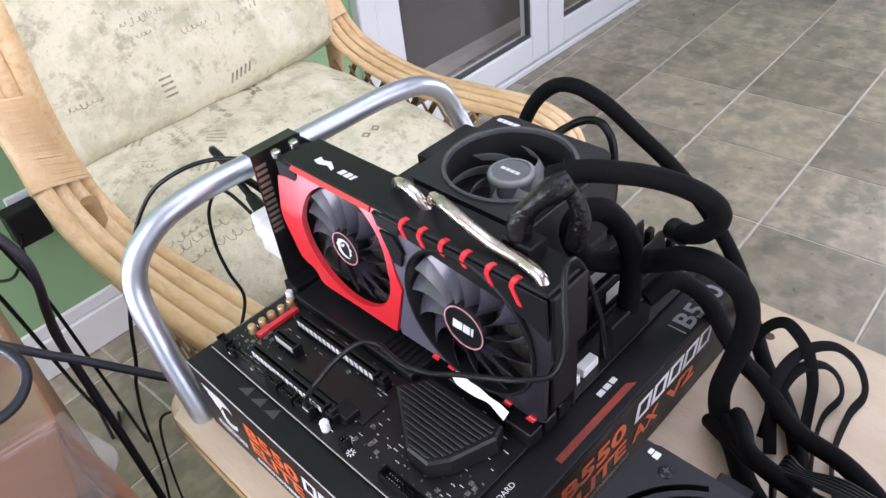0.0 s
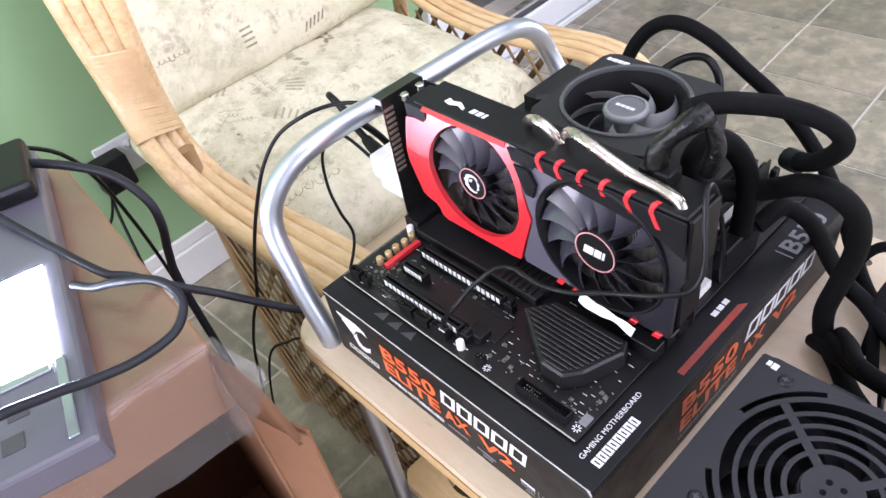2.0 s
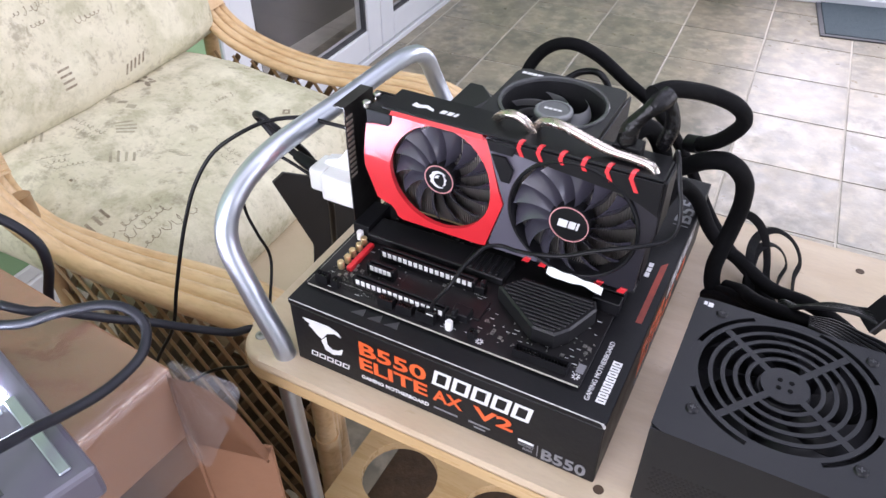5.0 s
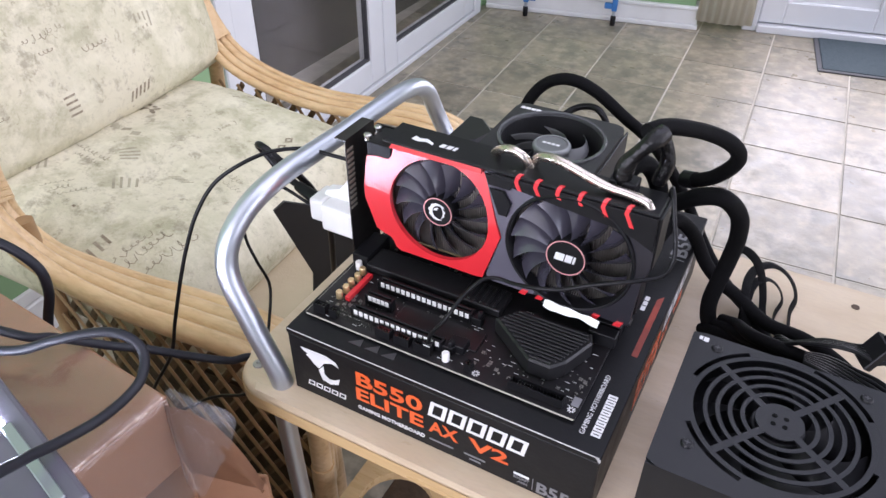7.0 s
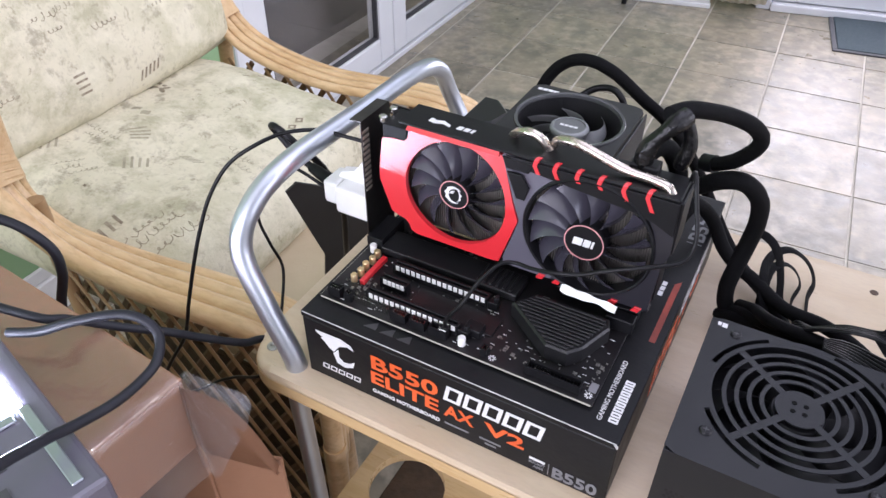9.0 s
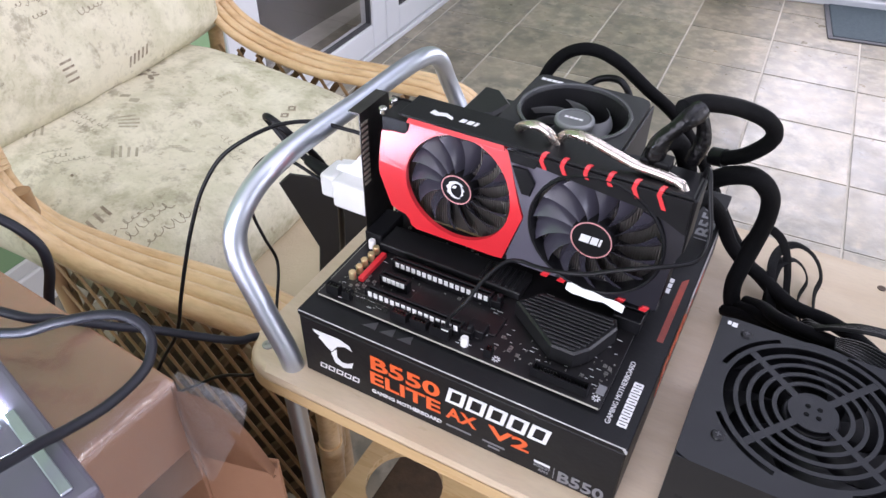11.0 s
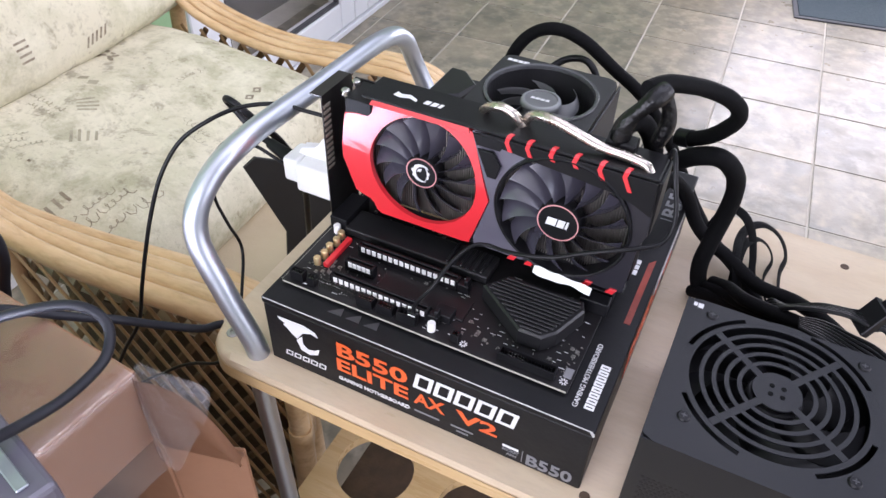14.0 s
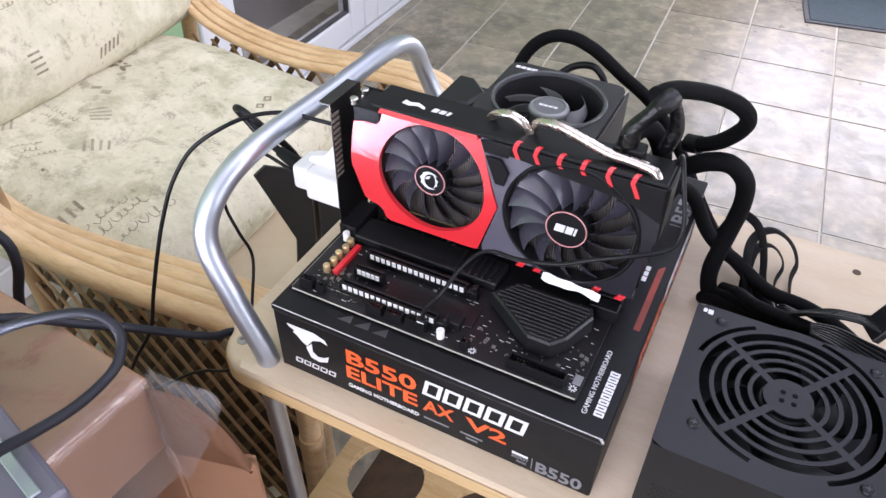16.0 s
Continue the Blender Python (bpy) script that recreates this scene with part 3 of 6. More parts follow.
# ---------- the carton ----------
BX0, BX1, BY0, BY1, BZ = -0.006, 0.2715, -0.020, 0.316, 0.7955
carton = thing("motherboard_carton", (0.13, 0.15, TZ), "closed black printed carton lying on the trolley table", "box")
part("body", boxed(BX0, BX1, BY0, BY1, TZ, BZ - 0.006, 0.0012), M_CARTON, carton)
bm = boxed(BX0 - 0.0005, BX1 + 0.0005, BY0 - 0.0005, BY1, BZ - 0.0062, BZ, 0.0012, 2)
part("lid", bm, M_CARTON, carton)
bm = bmesh.new()
sweep(bm, [Vector((BX0 + 0.001, BY0 - 0.0002, BZ - 0.0006)), Vector((BX1 - 0.001, BY0 - 0.0002, BZ - 0.0006))], 0.0005, 6)
part("worn_edge", bm, M_CARTON_EDGE, carton, "scuffed pale paper edges")
bm = bmesh.new()
prism(bm, [(-0.0035, 0.0), (0.0, 0.0), (0.0004, -0.0028), (-0.0008, -0.0040), (-0.002, -0.002)], 0.0004, at(BX1 + 0.0003, BY0 - 0.0006, BZ - 0.0008) @ FRONT)
part("torn_corner", bm, M_CARTON_EDGE, carton, "torn white paper at the lid corner")

# ---------- the motherboard ----------
H = 0.800
board = thing("motherboard", (0.122, 0.15, H - 0.0045), "black computer motherboard lying bare on its carton", "motherboard")
part("circuit_board", boxed(0.0, 0.244, 0.0, 0.305, H - 0.0016, H, 0.0002), M_PCB, board)
bm = boxed(0.001, 0.243, -0.0004, 0.0, H - 0.0017, H - 0.0002)
box(bm, -0.0004, 0.0, 0.001, 0.304, H - 0.0017, H - 0.0002)
part("board_edge", bm, M_PCB_EDGE, board, "pale cut edge of the circuit board")
for x in (0.01, 0.122, 0.234):
    for y in (0.012, 0.15, 0.29):
        part("solder_pin", boxed(x, x + 0.004, y, y + 0.004, BZ - 0.0003, H - 0.0016), M_STEEL, board)

rng = random.Random(5)


def slot(y, x0, x1, name="expansion_slot", pins=0, grey=False):
    bm = bmesh.new()
    box(bm, x0, x1, y - 0.0038, y - 0.0012, H, H + 0.0112, 0.0004)
    box(bm, x0, x1, y + 0.0012, y + 0.0038, H, H + 0.0112, 0.0004)
    box(bm, x0, x1, y - 0.0012, y + 0.0012, H, H + 0.004)
    box(bm, x0 - 0.002, x0, y - 0.0038, y + 0.0038, H, H + 0.0112, 0.0004)
    box(bm, x1, x1 + 0.002, y - 0.0038, y + 0.0038, H, H + 0.0112, 0.0004)
    if x1 - x0 > 0.05:
        box(bm, x1 + 0.002, x1 + 0.011, y - 0.0034, y + 0.0034, H, H + 0.008, 0.0005)
        box(bm, x1 + 0.007, x1 + 0.0105, y - 0.003, y + 0.003, H + 0.008, H + 0.0135, 0.0006)
    ob = part(name, bm, M_PLASTIC, board)
    if pins:
        bm = bmesh.new()
        for i in range(pins):
            x = x0 + 0.002 + (x1 - x0 - 0.006) * i / (pins - 1)
            box(bm, x, x + 0.0036, y - 0.0043, y - 0.0038, H + 0.0055, H + 0.0108, 0.0002)
        part("contact_strip", bm, M_CONTACT, ob, "row of pale slot contacts")["kind"] = "stuff"


slot(0.0165, 0.040, 0.124, pins=16)
slot(0.0575, 0.041, 0.130, pins=17)
slot(0.037, 0.041, 0.064, pins=5)
slot(0.119, 0.040, 0.130)

# cover plates over the storage slots, between the long slots and under the card
part("storage_cover", boxed(0.016, 0.150, 0.071, 0.099, H + 0.001, H + 0.0085, 0.0012, 2), M_HEATSINK, board, "long black metal storage cover")
bm = bmesh.new()
for k in range(6):
    box(bm, 0.112 + 0.006 * k, 0.1145 + 0.006 * k, 0.0725, 0.0975, H + 0.0085, H + 0.0105, 0.0004)
part("cover_rib", bm, M_HEATSINK, board)
part("storage_cover", boxed(0.072, 0.150, 0.0255, 0.0475, H + 0.0004, H + 0.0016, 0.0003), M_PCB, board)

# ribbed chipset heatsink
OUT = [(0.153, 0.056), (0.168, 0.076), (0.229, 0.076), (0.233, 0.066), (0.222, 0.036), (0.213, 0.025), (0.195, 0.025)]
bm = bmesh.new()
prism(bm, OUT, 0.015, at(0, 0, H + 0.001), 0.0016)
chip = part("chipset_heatsink", bm, M_HEATSINK, board, "ribbed black chipset heatsink")
bm = bmesh.new()


def span(y):
    xs = []
    for (ax, ay), (bx, by) in zip(OUT, OUT[1:] + OUT[:1]):
        if (ay - y) * (by - y) < 0:
            xs.append(ax + (bx - ax) * (y - ay) / (by - ay))
    return (min(xs), max(xs)) if len(xs) > 1 else None


for k in range(13):
    y = 0.0245 + 0.0038 * k
    s = span(y)
    if s and s[1] - s[0] > 0.012:
        box(bm, s[0] + 0.004, s[1] - 0.004, y - 0.0011, y + 0.0011, H + 0.0159, H + 0.0180, 0.0004)
part("rib", bm, M_HEATSINK, chip)["kind"] = "stuff"

# audio corner: red strip and gold capacitors
part("red_strip", boxed(0.0215, 0.0265, 0.028, 0.066, H, H + 0.0045, 0.0005), M_RED, board, "bright red plastic strip")
for k in range(5):
    bm = bmesh.new()
    turned(bm, [(0.0031, 0), (0.0031, 0.0068), (0.0026, 0.0076), (0.0005, 0.0076)], at(0.0155 + 0.001 * (k % 2), 0.029 + 0.0092 * k, H), 16)
    part("capacitor", bm, M_GOLD, board, smooth=50)
for x, y in ((0.1325, 0.0075), (0.008, 0.071)):
    bm = bmesh.new()
    turned(bm, [(0.0032, 0), (0.0032, 0.0075), (0.0027, 0.0082), (0.0005, 0.0082)], at(x, y, H), 16)
    part("capacitor", bm, M_CONTACT, board, "silver-white capacitor", smooth=50)
# headers along the front edge
for x0, w, h in ((0.006, 0.012, 0.009), (0.022, 0.007, 0.0085), (0.068, 0.014, 0.0085), (0.086, 0.014, 0.0085), (0.104, 0.016, 0.0095), (0.150, 0.006, 0.008)):
    bm = bmesh.new()
    for a in ((x0, x0 + w, 0.004, 0.0048), (x0, x0 + w, 0.0098, 0.0106), (x0, x0 + 0.0008, 0.0048, 0.0098), (x0 + w - 0.0008, x0 + w, 0.0048, 0.0098)):
        box(bm, *a, H, H + h)
    box(bm, x0 + 0.0008, x0 + w - 0.0008, 0.0048, 0.0098, H, H + 0.002)
    hd = part("pin_header", bm, M_PLASTIC, board)
    bm = bmesh.new()
    for i in range(int(w / 0.0026)):
        for j in range(2):
            box(bm, x0 + 0.0018 + 0.0025 * i, x0 + 0.0024 + 0.0025 * i, 0.0058 + 0.0025 * j, 0.0064 + 0.0025 * j, H + 0.002, H + 0.0078)
    part("pin", bm, M_STEEL, hd)["kind"] = "stuff"
bm = bmesh.new()
for i in range(22):
    for j in range(2):
        x = 0.030 + 0.0022 * i + (0.13 if i > 15 else 0)
        box(bm, x, x + 0.0006, 0.0062 + 0.003 * j, 0.0068 + 0.003 * j, H, H + 0.0075)
part("pin_row", bm, M_STEEL, board)["kind"] = "stuff"
bm = bmesh.new()
for a in ((0.188, 0.232, 0.0045, 0.0055), (0.188, 0.232, 0.0122, 0.0132), (0.188, 0.189, 0.0055, 0.0122), (0.231, 0.232, 0.0055, 0.0122)):
    box(bm, *a, H, H + 0.0075)
for i in range(15):
    for j in range(2):
        box(bm, 0.191 + 0.0026 * i, 0.1916 + 0.0026 * i, 0.0072 + 0.0026 * j, 0.0078 + 0.0026 * j, H, H + 0.006)
part("panel_header", bm, [M_PLASTIC], board)
part("chip", boxed(0.128, 0.143, 0.018, 0.030, H, H + 0.008, 0.0006), M_PLASTIC, board)
part("chip", boxed(0.2365, 0.2425, 0.0115, 0.0205, H, H + 0.0012, 0.0002), M_INK_G, board)
# tiny soldered parts
bm = bmesh.new()
for _ in range(900):
    x, y = rng.uniform(0.008, 0.24), rng.choice((rng.uniform(0.012, 0.034), rng.uniform(0.012, 0.07), rng.uniform(0.1, 0.3)))
    if 0.036 < x < 0.152 and 0.012 < y < 0.1 or (0.15 < x < 0.235 and 0.016 < y < 0.078):
        if rng.random() < 0.85:
            continue
    w, d = rng.choice(((0.0016, 0.0008), (0.0008, 0.0016), (0.003, 0.003), (0.001, 0.0006)))
    box(bm, x, x + w, y, y + d, H, H + rng.uniform(0.0004, 0.0012))
part("soldered_detail", bm, mat("solder_grey", (0.34, 0.33, 0.30), 0.35, 0.5, other=(0.05, 0.05, 0.05), scale=900, amount=1.0), board, "scattered tiny soldered components")["kind"] = "stuff"
# fine printed marks
bm = bmesh.new()
for _ in range(150):
    x, y = rng.uniform(0.006, 0.238), rng.uniform(0.004, 0.10)
    box(bm, x, x + rng.uniform(0.001, 0.005), y, y + 0.0005, H + 0.0001, H + 0.0002)
for cx, cy in ((0.152, 0.0115), (0.160, 0.006), (0.2385, 0.0075)):
    for k in range(8):
        m = at(cx, cy, H) @ pose(0, 0, 0, 0, 0, 45 * k)
        box(bm, 0.0012, 0.0032, -0.0004, 0.0004, 0.0001, 0.0003, m=m)
part("board_print", bm, M_INK_W, board, "tiny white printed marks")["kind"] = "stuff"
# memory slots, latches, power socket and drive ports along the far right
for k in range(4):
    x = 0.186 + 0.0095 * k
    bm = bmesh.new()
    box(bm, x, x + 0.0022, 0.150, 0.288, H, H + 0.010, 0.0003)
    box(bm, x + 0.0043, x + 0.0065, 0.150, 0.288, H, H + 0.010, 0.0003)
    box(bm, x + 0.0022, x + 0.0043, 0.150, 0.288, H, H + 0.004)
    ms = part("memory_slot", bm, M_PLASTIC, board)
    part("latch", boxed(x + 0.0005, x + 0.006, 0.289, 0.297, H, H + 0.021, 0.001), M_PLASTIC, ms)
    part("latch", boxed(x + 0.0005, x + 0.006, 0.141, 0.149, H, H + 0.016, 0.001), M_PLASTIC, ms)
for x in (0.1965, 0.2155):
    part("memory_module", boxed(x - 0.0006, x + 0.0008, 0.1525, 0.2855, H + 0.005, H + 0.034, 0.0003), M_PCB, board)
for x in (0.1965, 0.2155):
    for k in range(4):
        y = 0.160 + 0.030 * k
        part("memory_chip", boxed(x + 0.0008, x + 0.0018, y, y + 0.012, H + 0.014, H + 0.026, 0.0002), M_PLASTIC, board)
    part("module_label", boxed(x + 0.0018, x + 0.0020, 0.205, 0.238, H + 0.015, H + 0.0265), M_CONTACT, board, "pale label on a memory module")
bm = boxed(0.2345, 0.2425, 0.172, 0.224, H, H + 0.011, 0.0005)
part("power_socket", bm, M_PLASTIC, board)
for k in range(2):
    part("white_port", boxed(0.231, 0.2385, 0.128 + 0.021 * k, 0.145 + 0.021 * k, H, H + 0.0075, 0.0005), M_CONTACT, board, "pale drive port")
for k in range(3):
    part("drive_port", boxed(0.224, 0.2465, 0.082 + 0.0145 * k, 0.094 + 0.0145 * k, H, H + 0.0125, 0.0006), M_PLASTIC, board)
# covers over the rear sockets and the voltage regulators
bm = bmesh.new()
prism(bm, [(0.0, 0.135), (0.030, 0.135), (0.062, 0.165), (0.062, 0.215), (0.050, 0.235), (0.050, 0.302), (0.0, 0.302)], 0.045, at(0, 0, H), 0.003)
part("port_cover", bm, M_HEATSINK, board, "angular black port and regulator cover")
bm = bmesh.new()
prism(bm, [(0.012, 0.222), (0.026, 0.222), (0.045, 0.236), (0.052, 0.262), (0.030, 0.284), (0.012, 0.284)], 0.018, at(0, 0, H + 0.045), 0.003)
part("port_cover", bm, M_HEATSINK, board)
part("audio_port_block", boxed(-0.001, 0.016, 0.074, 0.112, H, H + 0.013, 0.0006), M_PLASTIC, board)

# ---------- processor cooler ----------
cooler = thing("cpu_cooler", (0.134, 0.205, H), "square black processor cooler with its fan at rest", "fan cooler")
CX, CY, CZ, CR = 0.134, 0.203, 0.906, 0.0455


def fin_row(parent, count, first, step, size):
    """Equal thin fins side by side, each an object of its own on one shared mesh."""
    bm = boxed(-size[0] / 2, size[0] / 2, -size[1] / 2, size[1] / 2, -size[2] / 2, size[2] / 2)
    me = bpy.data.meshes.new("fin")
    bm.to_mesh(me)
    bm.free()
    me.materials.append(M_FIN)
    for k in range(count):
        ob = new("fin", me)
        ob.parent = parent
        ob.location = Vector(first) + Vector(step) * k - ORIGIN[parent]


fin_row(cooler, 34, (CX, CY - 0.05, (H + CZ) / 2 - 0.004), (0, 0.1 / 33, 0), (0.1, 0.0008, CZ - H - 0.064))
part("base", boxed(CX - 0.022, CX + 0.022, CY - 0.022, CY + 0.022, H, H + 0.0285, 0.001), M_FIN, cooler)
bm = bmesh.new()
c, q = 0.0535, 0.006
plate_with_hole(bm, [(-c + q, -c), (c - q, -c), (c, -c + q), (c, c - q), (c - q, c), (-c + q, c), (-c, c - q), (-c, -c + q)], (0, 0), CR, 0.036, at(CX, CY, CZ - 0.036), 64)
shroud = part("shroud", bm, M_COOLER, cooler)
M_RING = mat("dark_light_ring", (0.07, 0.072, 0.075), 0.25, other=(0.09, 0.092, 0.096), scale=40)
bm = bmesh.new()
turned(bm, [(CR + 0.0035, 0), (CR + 0.0035, 0.0014), (CR + 0.0028, 0.0022), (CR + 0.0006, 0.0018), (CR - 0.0002, -0.0012)], at(CX, CY, CZ), 64, cap=False)
part("light_ring", bm, M_RING, cooler, "dark unlit translucent ring round the fan", smooth=40)
for x0, x1, y0, y1 in ((CX - c + 0.001, CX + c - 0.001, CY - c - 0.002, CY - c), (CX + c, CX + c + 0.002, CY - c + 0.001, CY + c - 0.001)):
    part("side_panel", boxed(x0, x1, y0, y1, CZ - 0.062, CZ - 0.004, 0.0008), M_COOLER, cooler)


def blades(count, r0, r1, sweep_deg, width0, width1, rise, thick, m, n=9):
    """Curved fan blades; each is twisted, rising from its trailing to its leading edge."""
    out = []
    for k in range(count):
        bm = bmesh.new()
        rows = []
        for s in range(n):
            u = s / (n - 1)
            r = r0 + (r1 - r0) * u
            a = 2 * math.pi * k / count + radians(sweep_deg) * u ** 1.3
            w = radians(width0 + (width1 - width0) * u)
            ri = rise * (1 - 0.35 * u)
            row = []
            for dz in (0, -thick):
                for e in (-1, -0.33, 0.33, 1):
                    z = ri * e + 0.12 * rise * (1 - e * e) + dz
                    row.append(bm.verts.new((r * math.cos(a + w * e), r * math.sin(a + w * e), z)))
            rows.append(row)
        for a_, b_ in zip(rows, rows[1:]):
            for i in range(3):
                bm.faces.new((a_[i], a_[i + 1], b_[i + 1], b_[i]))
                bm.faces.new((a_[i + 4], b_[i + 4], b_[i + 5], a_[i + 5]))
            bm.faces.new((a_[0], b_[0], b_[4], a_[4]))
            bm.faces.new((a_[3], a_[7], b_[7], b_[3]))
        for row in (rows[0], rows[-1]):
            bm.faces.new((row[0], row[1], row[2], row[3], row[7], row[6], row[5], row[4]))
        bmesh.ops.recalc_face_normals(bm, faces=bm.faces)
        bmesh.ops.transform(bm, matrix=m, verts=bm.verts)
        out.append(bm)
    return out


M_CLEAR_RING = mat("frosted_hub_ring", (0.26, 0.27, 0.27), 0.22, other=(0.18, 0.185, 0.19), scale=40)
fan = at(CX + 0.001, CY, CZ - 0.0105)
bm = bmesh.new()
turned(bm, [(0.0165, -0.016), (0.0165, 0.004), (0.0155, 0.0052), (0.014, 0.0054), (0.0136, 0.0046), (0.0005, 0.0046)], fan, 48)
hub = part("fan_hub", bm, M_HUB, cooler, "grey fan hub with a plain cap", smooth=40)
bm = bmesh.new()
turned(bm, [(0.0172, 0.0005), (0.0178, 0.002), (0.0168, 0.0048), (0.0150, 0.0058), (0.0142, 0.0056)], fan, 48, cap=False)
part("hub_ring", bm, M_CLEAR_RING, hub, "clear frosted ring round the hub", smooth=50)
for b in blades(7, 0.016, 0.0435, 56, 9.0, 5.0, 0.0058, 0.0006, fan @ pose(0, 0, -0.0045, 0, 0, 8), 12):
    part("fan_blade", b, M_FROST, cooler, "smoky translucent fan blade", smooth=50)
bm = bmesh.new()
turned(bm, [(0.0005, 0), (CR, 0), (CR, 0.001), (0.0005, 0.001)], at(CX, CY, CZ - 0.0355), 32)
part("fan_bottom", bm, M_PLASTIC, cooler)
# plain white blocks where a maker's mark stands
for x, w in ((0.0, 0.0042), (0.0050, 0.0046), (0.0104, 0.0042), (0.0154, 0.0048)):
    part("printed_mark", boxed(CX - 0.048 + x, CX - 0.048 + x + w, CY + 0.0415, CY + 0.0455, CZ, CZ + 0.0003), M_INK_W, shroud)
for k in range(4):
    part("printed_mark", boxed(CX - 0.008 + 0.0043 * k, CX - 0.0045 + 0.0043 * k, CY - 0.0015, CY + 0.0015, CZ - 0.0060, CZ - 0.0057), M_INK_W, hub)

# ---------- graphics card ----------
card = thing("graphics_card", (0.14, 0.1, H + 0.01), "red and black dual-fan graphics card standing in its slot", "graphics card")
part("circuit_board", boxed(0.004, 0.252, 0.1185, 0.1201, H + 0.0125, 0.926), M_PCB, card)
part("slot_edge", boxed(0.044, 0.128, 0.1186, 0.1200, H + 0.0045, H + 0.0125), M_GOLD, card)
fin_row(card, 112, (0.030, 0.108, 0.879), (0.218 / 111, 0, 0), (0.0005, 0.019, 0.1))
F0, F1 = at(0, 0.0885, 0) @ FRONT, at(0, 0.0895, 0) @ FRONT
HUB1, HUB2, GR = (0.083, 0.879), (0.1975, 0.878), 0.0465
bm = bmesh.new()
plate_with_hole(bm, [(0.0115, 0.902), (0.0125, 0.914), (0.036, 0.914), (0.038, 0.928), (0.121, 0.928), (0.1405, 0.874), (0.126, 0.8265), (0.042, 0.8265), (0.038, 0.838), (0.022, 0.842), (0.0105, 0.874)], HUB1, GR, 0.0045, F0, 72)
for v in bm.verts:
    if v.co.z > 0.885:
        v.co.y += (v.co.z - 0.885) * 0.16
part("red_panel", bm, M_RED, card, "glossy red faceted fan surround")
bm = bmesh.new()
prism(bm, [(0.038, 0.9282), (0.121, 0.9282), (0.1195, 0.934), (0.0395, 0.934)], 0.0016, at(0, 0.0845, 0) @ Matrix(((1, 0, 0, 0), (0, 0.6, -0.8, -0.556), (0, 0.8, 0.6, 0.1851), (0, 0, 0, 1))))
part("red_bevel", bm, M_RED, card)
bm = bmesh.new()
prism(bm, [(0.126, 0.9318), (0.2585, 0.9318), (0.2595, 0.903), (0.245, 0.911), (0.232, 0.9145), (0.146, 0.9235)], 0.0012, at(0, 0.0853, 0) @ FRONT, 0.0004)
part("front_band", bm, M_PLASTIC, card, "matt black upper front band")
# one plate in two tones: sheen coloured into the left, the right end dark
M_END = mat("dark_violet_plastic", (0.013, 0.012, 0.017), 0.38, spec=0.5, other=(0.018, 0.017, 0.023), scale=20, amount=0.5, rough_var=0.05)
for far_end in (False, True):
    bm = bmesh.new()
    plate_with_hole(bm, [(0.1205, 0.932), (0.2585, 0.932), (0.2600, 0.886), (0.2560, 0.874), (0.2535, 0.8265), (0.1275, 0.8265), (0.141, 0.874)], HUB2, 0.0508, 0.004, F1, 96)
    for v in bm.verts:
        if v.co.z > 0.885:
            v.co.y += (v.co.z - 0.885) * 0.07
    bmesh.ops.delete(bm, geom=[f for f in bm.faces if (f.calc_center_median().x > 0.172) != far_end], context="FACES")
    if far_end:
        part("end_panel", bm, M_END, card, "dark violet plastic end of the shroud")
    else:
        part("grey_panel", bm, M_SHROUD, card, "gunmetal plastic fan surround, paled for its sheen")
# relief on the grey panel
bm = bmesh.new()
for o in ([(0.124, 0.930), (0.150, 0.930), (0.146, 0.921), (0.1275, 0.921)], [(0.1285, 0.918), (0.1405, 0.918), (0.1475, 0.908), (0.1445, 0.896), (0.1375, 0.896)]):
    prism(bm, o, 0.002, at(0, 0.0856, 0) @ FRONT, 0.0005)
part("trim", bm, M_PLASTIC, card)
bm = bmesh.new()
box(bm, 0.030, 0.2585, 0.0855, 0.1185, 0.9315, 0.9345, 0.001)
part("top_cover", bm, M_PLASTIC, card, "matt black top cover")
part("end_cover", boxed(0.2565, 0.2610, 0.0875, 0.1185, 0.884, 0.9315, 0.0012), M_PLASTIC, card)
part("end_cover", boxed(0.2505, 0.2550, 0.0935, 0.1185, 0.832, 0.884, 0.0012), M_PLASTIC, card)
part("bottom_cover", boxed(0.045, 0.254, 0.088, 0.0985, 0.8235, 0.8268, 0.0008), M_PLASTIC, card)
